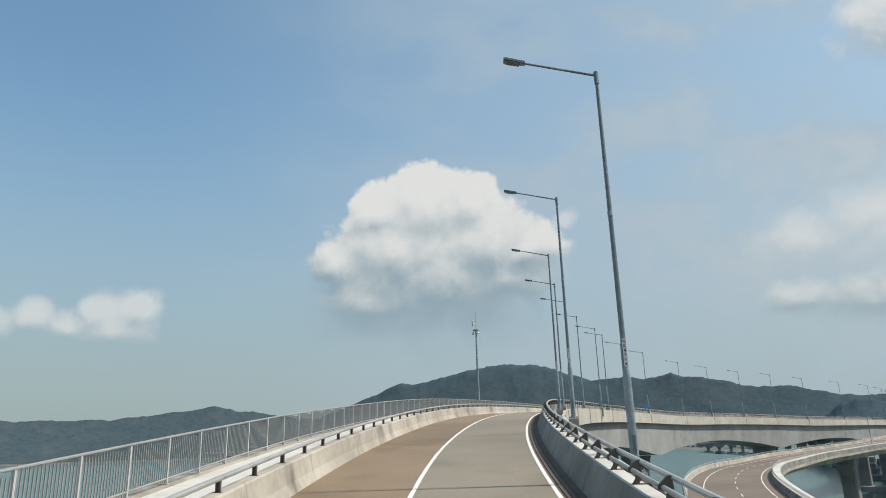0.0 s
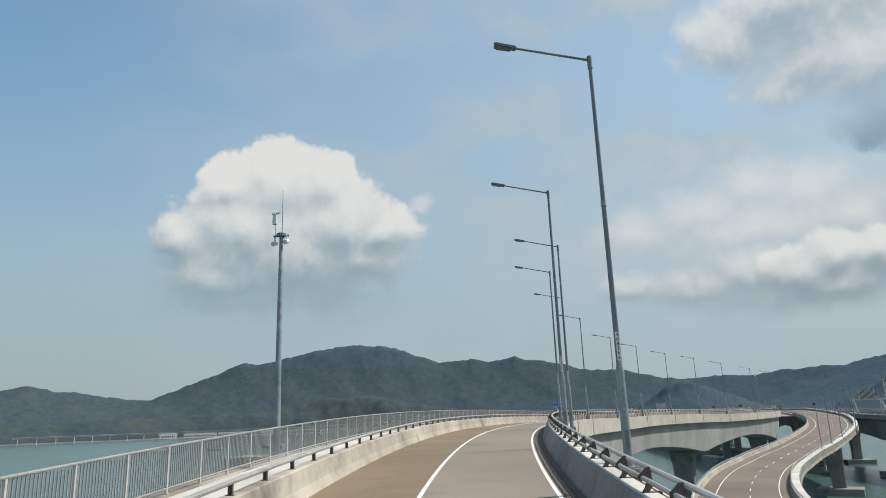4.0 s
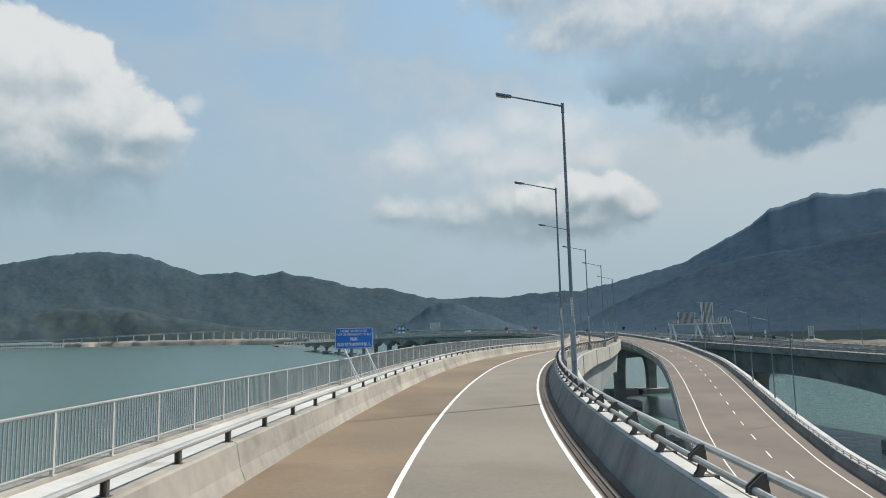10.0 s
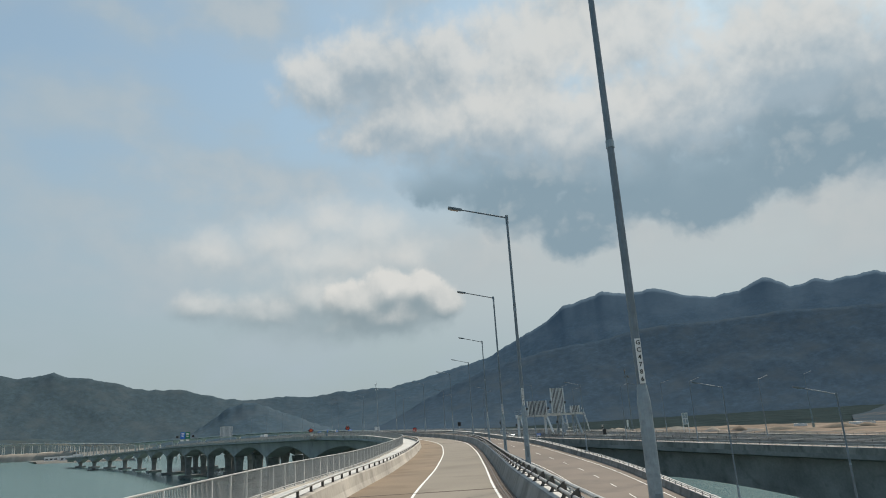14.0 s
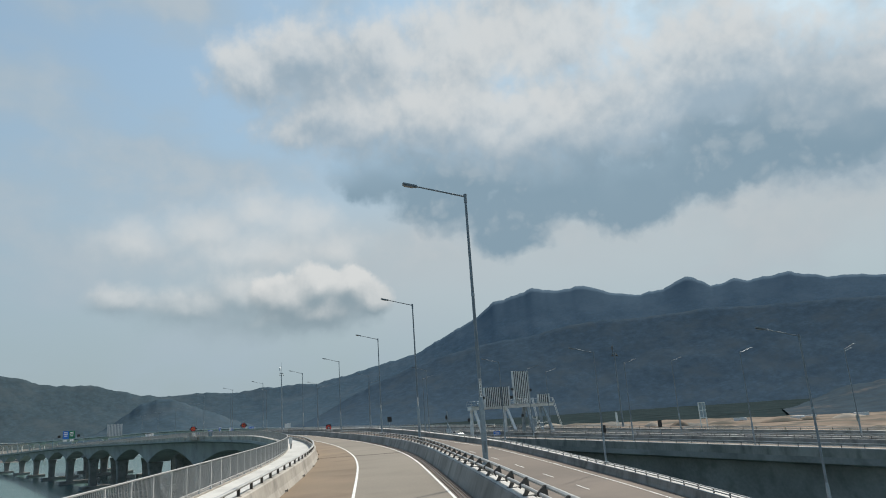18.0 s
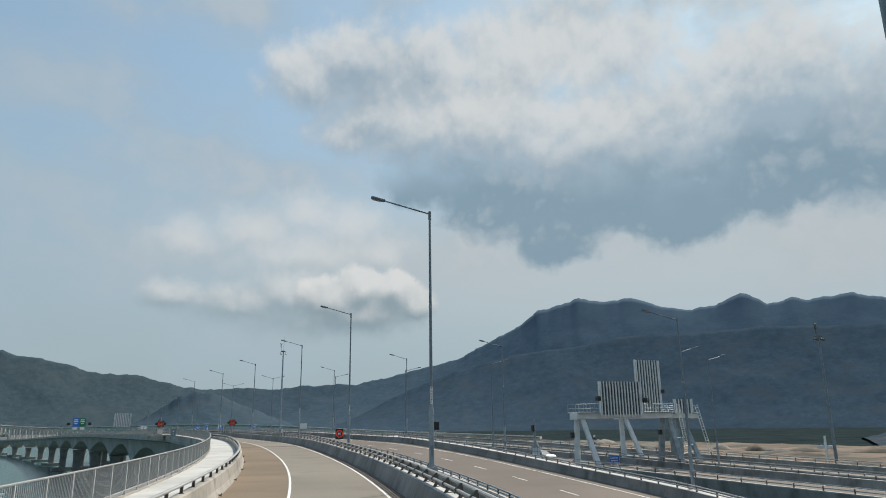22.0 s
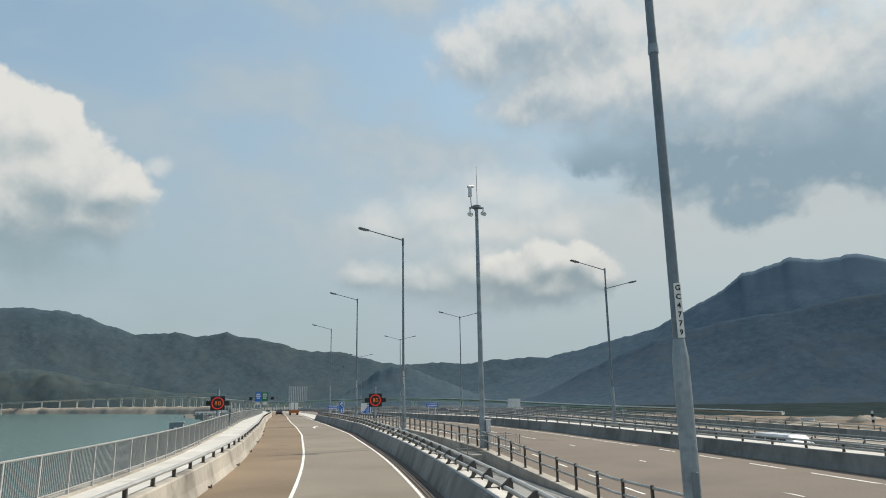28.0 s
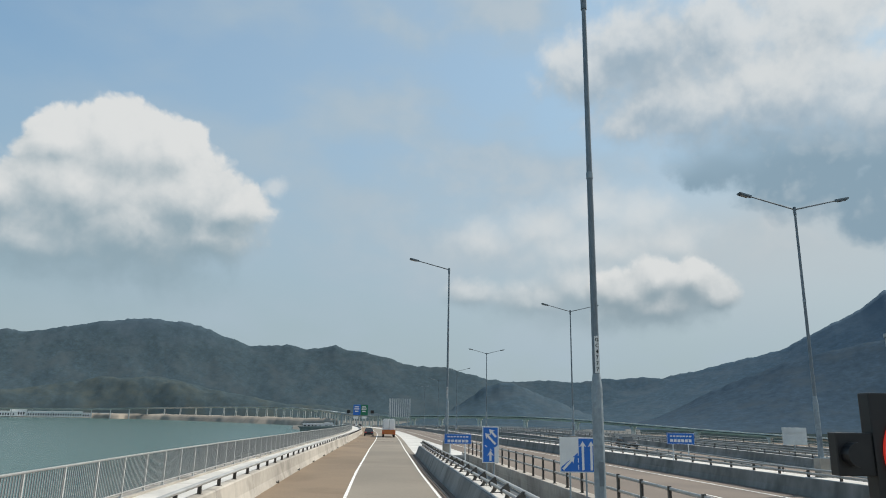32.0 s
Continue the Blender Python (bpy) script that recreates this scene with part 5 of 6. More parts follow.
tagged(sweep("platform", MAIN, 476, 482, 2, rect(-10.2, -8.46, -0.3, 0.48), CONCRETE), "concrete platform under the speed sign", "platform", kind="structure")


def camera_mast(m, top, label, wide=0.2, tube_mat=STEEL, box_mat=PALE_METAL):
    """A tapered mast with a head of cameras and a thin aerial."""
    e = empty("camera_mast", m, label, "mast", "camera masts")
    part("mast_tube", bm_tube((0, 0, 0), (0, 0, top), wide, 0.11, 18), tube_mat, e)
    part("flange", bm_tube((0, 0, 0), (0, 0, 0.06), wide + 0.15, wide + 0.15, 18), MAST, e)
    bm = bmesh.new()
    box(bm, -0.5, 0.5, -0.06, 0.06, top - 0.12, top - 0.02)
    box(bm, -0.06, 0.06, -0.45, 0.45, top - 0.12, top - 0.02)
    tube(bm, (0, 0, top - 0.1), (0, 0, top + 0.08), 0.3, 0.3, 14)
    hd = part("head_frame", bm, MAST, e)
    for x, y in ((-0.45, 0.1), (0.42, -0.2)):
        bm = bmesh.new()
        tube(bm, (x, y - 0.28, top - 0.62), (x, y + 0.25, top - 0.42), 0.15, 0.13, 12)
        tube(bm, (x, y, top - 0.45), (x, y, top - 0.1), 0.05, 0.05, 8)
        part("camera_housing", bm, box_mat, hd)
    bm = bmesh.new()
    tube(bm, (-0.35, 0, top), (-0.42, 0, top + 0.8), 0.045, 0.04, 8)
    tube(bm, (-0.44, -0.02, top + 0.72), (-0.44, -0.02, top + 1.35), 0.15, 0.14, 12)
    tube(bm, (-0.60, -0.1, top + 1.40), (-0.18, 0.1, top + 1.52), 0.10, 0.10, 10)
    part("weather_sensor", bm, box_mat, hd)
    part("aerial", bm_tube((0.05, 0, top), (0.05, 0, top + 3.0), 0.025, 0.012, 6), MAST, e)
    return e


p = Vector((-70.73, 447.66, 25.9))
camera_mast(facing(p, -19), 42.3 - 25.9, "tall grey steel mast with camera head and aerial")
cabinet(facing(p + Vector((0.36, 0.02, 0)), -19), 0.28, 0.34, 2.0, PALE_METAL, "tall grey steel cabinet beside the mast")
rail_pen(facing(p + Vector((0.3, -0.2, 0)), -19), 1.7, 1.5)
q = Vector((-67.02, 90.15, 24.3))
camera_mast(facing(q, -22), 37.6 - 24.3, "grey steel camera mast outside the walkway fence", 0.22)
tagged(part("platform", bm_box(-2.4, 2.4, -1.8, 1.8, -1.2, 0.0, 0.05), CONCRETE, None), "concrete platform of the camera mast", "platform", kind="structure").matrix_basis = facing(q, -22)
camera_mast(facing(Vector((0.8, 393.3, 23.4)), -20), 38.9 - 23.4, "dark steel camera mast beside the main viaduct", 0.2, MAST, POST)


def text_sign(m, w, h, lines, foot, label, mat=BLUE, struts=True, lean=0.5, slant=0.0):
    """A flat board with a white rim and its writing; rows of (text, size, z) or of bars."""
    e = empty("road_sign", m, label, "road sign", "road signs")
    b = part("board", bm_box(-w / 2, w / 2, -0.02, 0.02, -h / 2, h / 2, 0.006), mat, e)
    t = min(w, h) * 0.022
    bm = bmesh.new()
    for x0, x1, z0, z1 in ((-w / 2 + t, w / 2 - t, h / 2 - 2 * t, h / 2 - t), (-w / 2 + t, w / 2 - t, -h / 2 + t, -h / 2 + 2 * t),
                           (-w / 2 + t, -w / 2 + 2 * t, -h / 2 + 2 * t, h / 2 - 2 * t), (w / 2 - 2 * t, w / 2 - t, -h / 2 + 2 * t, h / 2 - 2 * t)):
        box(bm, x0, x1, -0.026, -0.019, z0, z1)
    part("rim", bm, WHITE, b)
    for row in lines:
        if isinstance(row[0], str):
            bm = bmesh.new()
            bm.from_mesh(glyph(row[0], row[1], WHITE))
            xs = [v.co.x for v in bm.verts]
            k = min(1.0, row[3] / (max(xs) - min(xs))) if len(row) > 3 else 1.0
            bmesh.ops.scale(bm, vec=(k, 1, 1), verts=bm.verts)
            bmesh.ops.translate(bm, vec=(0, -0.024, row[2]), verts=bm.verts)
            part("writing", bm, WHITE, b)
        else:
            n, ww, z, hh = row
            for i in range(n):
                x = -ww / 2 + ww * (i + 0.5) / n
                part("bar", bm_box(x - ww / n * 0.38, x + ww / n * 0.38, -0.026, -0.019, z - hh / 2, z + hh / 2), WHITE, b)
    if struts:
        for x in (-w * 0.28, w * 0.28):
            part("post", bm_tube((x + slant, 0.06, -foot), (x, 0.06, -h * 0.45 if slant else h * 0.4), 0.035, 0.035, 8), PALE_METAL, e)
            if lean:
                part("stay", bm_tube((x, 0.06, -h * 0.3), (x + slant * 0.5 + 0.12, 0.06 + lean, -foot), 0.028, 0.028, 8), PALE_METAL, e)
    return e


# HARD SHOULDER board on the walkway
text_sign(facing(Vector((-79.50, 174.02, 28.21)), -4), 2.02, 1.08,
          [("HARD SHOULDER", 0.175, 0.36, 1.42), ("FOR EMERGENCY ONLY", 0.175, 0.19, 1.84), ("路肩", 0.2, -0.06), ("祇限發生故障時駛入", 0.2, -0.33, 1.86)],
          2.2, "blue hard shoulder sign with white English and Chinese writing", lean=0.55, slant=0.85)
# blue boards of the merge
text_sign(facing(Vector((-94.6, 496.4, 28.42)), -20), 1.5, 0.54, [(7, 1.2, 0.12, 0.07), (6, 1.2, -0.11, 0.14)], 1.9, "small blue sign with white writing at the barrier", lean=0)
text_sign(facing(Vector((-82.3, 507.0, 28.5)), -20), 1.85, 0.72, [(7, 1.5, 0.15, 0.09), (6, 1.5, -0.13, 0.18)], 1.6, "small blue sign with white writing beside the slip road", lean=0)
text_sign(facing(Vector((-24.7, 401.4, 23.75)), -20), 1.8, 0.9, [(6, 1.3, 0.16, 0.12), (5, 1.2, -0.16, 0.14)], 1.4, "small blue sign under the sign gantry", lean=0)


def arrow(bm, x0, z0, x1, z1, w):
    """A white arrow from one point to another, with its head."""
    a, b = Vector((x0, z0)), Vector((x1, z1))
    d = (b - a).normalized()
    n = Vector((-d.y, d.x))
    k = b - d * w * 1.9
    plate(bm, [tuple(v) for v in (a + n * w * 0.5, a - n * w * 0.5, k - n * w * 0.5, k + n * w * 0.5)], -0.027, -0.019)
    plate(bm, [tuple(v) for v in (k + n * w * 0.55, k + n * w * 1.5 - d * w * 0.5, b, k - n * w * 1.5 - d * w * 0.5, k - n * w * 0.55)], -0.0271, -0.0189)


def lane_sign(m, w, h, strokes, dashes, foot, label, corner=None):
    e = empty("lane_sign", m, label, "road sign", "road signs")
    b = part("board", bm_box(-w / 2, w / 2, -0.012, 0.02, -h / 2, h / 2, 0.01), WHITE, e, "white board")
    pts = corner or [(-w / 2 + 0.04, -h / 2 + 0.04), (w / 2 - 0.04, -h / 2 + 0.04), (w / 2 - 0.04, h / 2 - 0.04), (-w / 2 + 0.04, h / 2 - 0.04)]
    part("field", plate(bmesh.new(), pts, -0.019, -0.011), BLUE, b, "blue field")
    for s in strokes:
        bm = bmesh.new()
        arrow(bm, *s)
        part("arrow", bm, WHITE, b)
    for x0, z0, x1, z1 in dashes:
        bm = bmesh.new()
        a, c = Vector((x0, z0)), Vector((x1, z1))
        d = (c - a).normalized()
        n = Vector((-d.y, d.x)) * 0.012
        plate(bm, [tuple(v) for v in (a + n, a - n, c - n, c + n)], -0.026, -0.019)
        part("dash", bm, WHITE, b)
    for x in (-w * 0.22, w * 0.22):
        part("post", bm_tube((x, 0.05, -foot), (x, 0.05, h * 0.4), 0.032, 0.032, 8), STEEL, e)
    return e


lane_sign(facing(Vector((-90.6, 486.0, 28.55)), -20), 0.66, 1.40, [(0.0, -0.62, 0.0, -0.22, 0.085), (0.20, 0.02, -0.22, 0.44, 0.085), (0.22, 0.30, -0.06, 0.60, 0.085)],
          [(-0.22, -0.02, -0.14, -0.10), (-0.02, -0.16, 0.06, -0.24), (0.14, -0.1, 0.2, -0.2)], 2.0, "white and blue lane sign with slanting arrows",
          [(-0.29, -0.66), (0.16, -0.66), (0.16, -0.12), (0.29, -0.02), (0.29, 0.66), (-0.29, 0.66)])
lane_sign(facing(Vector((-87.0, 484.1, 28.35)), -20), 1.34, 1.22, [(0.17, -0.52, 0.17, 0.48, 0.085), (0.48, -0.52, 0.48, 0.48, 0.085), (-0.56, -0.5, -0.14, -0.06, 0.085)],
          [(0.0, -0.5, 0.0, -0.34), (0.0, -0.26, 0.0, -0.1), (0.0, -0.02, 0.0, 0.14)], 2.0, "white and blue merge sign with three arrows",
          [(-0.63, -0.57), (0.63, -0.57), (0.63, 0.57), (0.02, 0.57), (0.02, 0.1), (-0.63, -0.42)])


def back_board(m, w, h, foot, label, mat=BLACK):
    e = empty("road_sign", m, label, "road sign", "sign backs")
    b = part("board", bm_box(-w / 2, w / 2, -0.05, 0.08, -h / 2, h / 2, 0.015), mat, e)
    part("post", bm_tube((0, 0.16, -foot), (0, 0.16, h * 0.4), 0.07, 0.07, 10), STEEL, e)
    for z in (-h * 0.25, h * 0.25):
        part("clamp", bm_box(-w * 0.4, w * 0.4, -0.085, -0.05, z - 0.03, z + 0.03), mat, b)
    return e


back_board(facing(Vector((-46.0, 415.2, 28.2)), -14), 1.0, 1.15, 2.2, "black back of a sign beside the slip road")
back_board(facing(Vector((-18.2, 361.1, 24.4)), -20), 0.9, 1.2, 2.2, "black back of a sign on the viaduct parapet")
back_board(facing(Vector((-5.5, 366.0, 24.4)), -20), 0.9, 1.2, 2.2, "black back of a sign in the viaduct median")
e = empty("road_sign", facing(Vector((7.9, 374.0, 22.0)), -20), "pale framed back of a sign on two posts", "road sign", "sign backs")
part("board", bm_box(-0.85, 0.85, 0.0, 0.05, 2.6, 5.3, 0.01), STEEL, e)
for x in (-0.9, 0.9):
    part("post", bm_tube((x, 0.06, 0.0), (x, 0.06, 5.4), 0.09, 0.08, 10), PALE_METAL, e)
for z in (2.6, 3.95, 5.35):
    part("cross_bar", bm_box(-0.95, 0.95, -0.09, -0.004, z - 0.07, z + 0.07), PALE_METAL, e)
part("upright", bm_box(-0.05, 0.05, -0.08, -0.003, 2.68, 5.27), PALE_METAL, e)
e = empty("road_sign", R3.spot(517.5, 27.8, 0.8, 20), "small white leaning sign back beyond the viaduct", "road sign", "sign backs")
part("board", bm_box(-0.5, 0.5, 0.0, 0.05, 1.2, 3.2, 0.01), PALE_METAL, e)
for x in (-0.4, 0.4):
    part("post", bm_tube((x + 0.5, 0.1, -0.1), (x, 0.08, 2.4), 0.06, 0.06, 8), PALE_METAL, e)
back_board(facing(Vector((-70.5, 533.2, 28.4)), -20), 2.4, 1.6, 2.4, "pale grey back of a sign beyond the viaduct", PALE_METAL)
# the red-rimmed limit sign in the median
e = empty("speed_sign", facing(Vector((-59.9, 414.0, 27.3)), -12), "black limit sign 80 with a red ring on a short post", "speed sign", "lit speed signs")
b = part("board", bm_box(-0.55, 0.55, -0.05, 0.1, -0.72, 0.72, 0.015), BLACK, e, "upright black board")
part("ring", hoop(bmesh.new(), 0.38, 0.50, -0.07), RED_LED, b, "red ring")
bm = bmesh.new()
bm.from_mesh(glyph("80", 0.46, WHITE))
bmesh.ops.translate(bm, vec=(0, -0.07, 0), verts=bm.verts)
part("figures", bm, WHITE, b)
part("post", bm_tube((0, 0.16, -2.2), (0, 0.16, 0.4), 0.08, 0.08, 10), STEEL, e)


def ribbed_back(m, w, h, ribs, label, parent=None, fore=PALE_METAL, back=DARK_SHEET):
    """The back of a large sign: a dark sheet with pale upright ribs and a frame."""
    e = parent or empty("direction_sign", m, label, "road sign", "direction signs")
    k = m if parent else Matrix.Identity(4)
    def put(name, bm, mat, of):
        bmesh.ops.transform(bm, matrix=k, verts=bm.verts)
        return part(name, bm, mat, of)
    sheet = put("sheet", bm_box(-w / 2, w / 2, 0.0, 0.08, 0, h, 0.01), back, e)
    for i in range(ribs):
        x = -w / 2 + w * (i + 0.5) / ribs
        put("rib", bm_box(x - w / ribs * 0.17, x + w / ribs * 0.17, -0.14, -0.002, -0.28, h), fore, sheet)
    for z in (h * 0.22, h * 0.78):
        put("cross_bar", bm_box(-w / 2 + 0.1, w / 2 - 0.1, -0.04, -0.003, z - 0.05, z + 0.05), back, sheet)
    for x in (-w / 2, w / 2):
        put("edge", bm_box(x - 0.09, x + 0.09, -0.12, 0.10, -0.02, h + 0.02, 0.01), fore, sheet)
    return e


# ---- the sign gantry over the viaduct ----
gm = Matrix.Translation((-31.6, 395.7, 0)) @ Matrix.Rotation(radians(9), 4, "Z")
gantry = empty("sign_gantry", gm, "grey steel sign gantry with walkways and ribbed sign backs", "sign gantry")


def beam(x0, x1, y0, y1, z0, z1, label):
    b = part("beam", bm_box(x0, x1, y0, y1, z0, z1, 0.04), PALE_METAL, gantry, label)
    for x in (x0 - 0.03, x1 - 0.03):
        part("end_plate", bm_box(x, x + 0.06, y0 - 0.08, y1 + 0.08, z0 - 0.08, z1 + 0.08), PALE_METAL, b)
    part("grating", bm_box(x0 + 0.05, x1 - 0.05, y0 - 0.45, y1 + 0.45, z1 + 0.004, z1 + 0.06), STEEL, b)


beam(-0.2, 13.2, -0.85, 0.85, 28.85, 29.5, "pale grey box beam")
beam(12.2, 25.0, 9.6, 11.3, 28.85, 29.45, "pale grey rear beam")
for a, b, y in ((-0.2, 2.9, -1.4), (-0.2, 2.9, 1.4), (8.8, 13.2, -1.4), (8.8, 13.2, 1.4), (19.6, 25.0, 9.2), (19.6, 25.0, 11.7)):
    bm = bmesh.new()
    for z in (29.62, 30.08, 30.6):
        tube(bm, (a, y, z), (b, y, z), 0.024, 0.024, 6)
    for k in range(int((b - a) / 1.1) + 2):
        x = min(b, a + k * 1.1)
        tube(bm, (x, y, 29.45), (x, y, 30.63), 0.032, 0.032, 6)
    part("handrail", bm, STEEL, gantry)
for x, y0, y1 in ((-0.2, -1.4, 1.4), (13.2, -1.4, 1.4), (25.0, 9.2, 11.7)):
    bm = bmesh.new()
    for z in (30.08, 30.6):
        tube(bm, (x, y0, z), (x, y1, z), 0.03, 0.03, 6)
    part("handrail", bm, STEEL, gantry)


def strut(top, foot, w, d, mat, label):
    """A box-section leg that widens towards its foot, on a base plate."""
    bm = bmesh.new()
    v = []
    for p, k in ((foot, 1.2), (top, 1.0)):
        v.append([bm.verts.new((p[0] + x * w / 2 * k, p[1] + y * d / 2 * k, p[2])) for x, y in ((-1, -1), (1, -1), (1, 1), (-1, 1))])
    for i in range(4):
        bm.faces.new((v[0][i], v[0][(i + 1) % 4], v[1][(i + 1) % 4], v[1][i]))
    bm.faces.new(v[0][::-1])
    bm.faces.new(v[1])
    bmesh.ops.bevel(bm, geom=bm.edges[:], offset=0.03, segments=1, affect="EDGES")
    leg = part("leg", bm, mat, gantry, label)
    part("foot_plate", bm_box(foot[0] - 0.55, foot[0] + 0.55, foot[1] - 0.5, foot[1] + 0.5, foot[2], foot[2] + 0.08), STEEL, leg)


for top, foot in (((0.35, 0.3, 28.9), (0.0, 0.1, 22.7)), ((0.75, -0.4, 28.9), (1.75, -2.3, 22.7)), ((12.75, 10.4, 28.9), (12.6, 10.0, 22.9)), ((13.1, 9.8, 28.9), (14.2, 7.6, 22.9))):
    strut(top, foot, 0.52, 0.42, PALE_METAL, "pale grey steel leg")
# shade on these legs is painted in by a darker steel
for top, foot in (((12.7, 0.6, 28.9), (12.7, 1.6, 22.8)), ((12.95, -0.4, 28.9), (13.6, -1.6, 22.7)), ((22.0, 10.6, 28.9), (21.7, 9.8, 23.0)), ((22.4, 9.8, 28.9), (23.3, 7.8, 23.0))):
    strut(top, foot, 0.58, 0.45, STEEL, "steel leg in a shaded dark tone")
for x0, x1, y, z0 in ((13.5, 15.6, 0.9, 22.8), (25.2, 27.2, 10.0, 22.9), (14.2, 15.0, -0.8, 25.4)):
    bm = bmesh.new()
    for d in (-0.3, 0.3):
        tube(bm, (x1, y + d, z0), (x0, y + d, 30.7), 0.055, 0.055, 6)
    for k in range(20):
        f = k / 20
        tube(bm, (x1 + (x0 - x1) * f, y - 0.3, z0 + (30.7 - z0) * f), (x1 + (x0 - x1) * f, y + 0.3, z0 + (30.7 - z0) * f), 0.03, 0.03, 5)
    part("ladder", bm, PALE_METAL, gantry)
bm = bmesh.new()
for z in (24.4, 25.3):
    tube(bm, (15.4, 0.5, z), (21.0, 6.0, z), 0.04, 0.04, 6)
part("stage_rail", bm, PALE_METAL, gantry)
part("equipment_box", bm_box(13.6, 15.0, -0.2, 0.6, 24.6, 26.4, 0.05), STEEL, gantry)
part("instrument", bm_box(-0.75, -0.35, -0.3, 0.1, 26.6, 27.3, 0.05), BLACK, gantry)
part("instrument", bm_box(12.0, 12.4, 0.3, 0.8, 26.8, 27.4, 0.05), BLACK, gantry)
ribbed_back(Matrix.Translation((5.6, -1.45, 29.3)), 5.8, 3.95, 14, "", gantry)
ribbed_back(Matrix.Translation((16.9, 9.3, 29.4)) @ Matrix.Rotation(radians(12), 4, "Z"), 4.7, 7.6, 9, "", gantry)
ribbed_back(Matrix.Translation((22.3, 9.1, 29.6)), 3.0, 1.9, 6, "", gantry)
for x, y, z in ((2.35, -1.7, 31.2), (8.85, -1.7, 31.0), (14.3, 8.7, 33.0), (19.4, 9.7, 32.6)):
    part("light_box", bm_box(x - 0.22, x + 0.22, y - 0.3, y + 0.3, z - 0.28, z + 0.28, 0.02), BLACK, gantry)

# a pole with equipment and a stay between the roads
e = empty("equipment_pole", facing(Vector((-36.0, 398.5, 22.8)), -18), "steel pole with a slatted panel and a slanting stay", "pole")
part("pole", bm_tube((0, 0, 0), (0, 0, 6.2), 0.14, 0.12, 12), STEEL, e)
part("stay", bm_tube((1.9, 0, 0), (0.1, 0, 3.6), 0.09, 0.09, 8), PALE_METAL, e)
part("instrument", bm_box(-0.35, -0.1, -0.2, 0.2, 4.6, 5.4, 0.03), BLACK, e)
fr = part("panel_frame", bm_box(-0.6, 0.6, -0.22, -0.14, 1.7, 2.8), STEEL, e)
for i in range(3):
    for j in range(2):
        part("panel", bm_box(-0.55 + i * 0.38, -0.25 + i * 0.38, -0.26, -0.215, 1.78 + j * 0.5, 2.2 + j * 0.5), PALE_METAL, fr)

# ---- overhead signs further on ----
ribbed_back(facing(Vector((-178.5, 729.0, 29.4)), -20), 8.4, 7.2, 10, "tall pale ribbed back of an overhead sign far along the road", None, PALE_METAL, STEEL)
sb = bpy.data.objects["direction_sign"]
for x in (-3.2, 3.2):
    part("post", bm_tube((x, 0.35, -5.5), (x, 0.35, 7.0), 0.22, 0.2, 10), STEEL, sb)
e = empty("overhead_sign", facing(Vector((-227.0, 806.0, 29.2)), -24), "blue and green overhead direction sign on a grey frame", "road sign", "direction signs")
part("board", bm_box(-3.8, 0.0, -0.1, 0.1, 0.6, 6.0, 0.03), BLUE, e, "blue field")
part("board", bm_box(0.06, 3.8, -0.1, 0.1, 0.6, 6.0, 0.03), GREEN, e, "green field")
for x in (-2.0, 1.8):
    for w_, z in ((2.2, 4.9), (2.6, 3.8), (1.8, 2.6)):
        part("bar", bm_box(x - w_ / 2, x + w_ / 2, -0.14, -0.1, z - 0.28, z + 0.28), WHITE, e)
for x in (-2.4, 2.0):
    part("plaque", bm_box(x - 1.3, x + 1.3, -0.1, 0.1, -1.2, 0.1, 0.03), WHITE, e)
for x in (-6.2, 6.2):
    part("flasher", bm_box(x - 0.9, x + 0.9, -0.2, 0.2, 1.6, 3.2, 0.05), BLACK, e)
part("crossbar", bm_box(-10.0, 10.0, 0.2, 0.7, 0.8, 1.5, 0.03), STEEL, e)
for x in (-9.8, 9.8):
    part("post", bm_tube((x, 0.45, -5.8), (x, 0.45, 1.5), 0.3, 0.26, 10), STEEL, e)


# ---- vehicles ----
def wheel(e, x, y, r, w=0.22):
    t = part("tyre", bm_tube((x - w / 2, y, r), (x + w / 2, y, r), r, r, 18), RUBBER, e)
    part("rim", bm_tube((x - w / 2 - 0.01, y, r), (x + w / 2 + 0.01, y, r), r * 0.55, r * 0.55, 12), PALE_METAL, t)


def shell(sections, wide):
    """A body from cross-sections along y: (y, half width at sill, z low, half width at top, z high)."""
    bm = bmesh.new()
    rings = []
    for y, w0, z0, w1, z1 in sections:
        zm = z0 + (z1 - z0) * 0.55
        rings.append([bm.verts.new((x, y, z)) for x, z in ((-w0 * 0.94, z0), (w0 * 0.94, z0), (w0, zm), (w1, z1), (-w1, z1), (-w0, zm))])
    for a, b in zip(rings, rings[1:]):
        for i in range(6):
            j = (i + 1) % 6
            bm.faces.new((a[i], b[i], b[j], a[j]))
    bm.faces.new(rings[0])
    bm.faces.new(rings[-1][::-1])
    bmesh.ops.recalc_face_normals(bm, faces=bm.faces[:])
    bmesh.ops.bevel(bm, geom=bm.edges[:], offset=0.045, segments=2, affect="EDGES")
    return bm


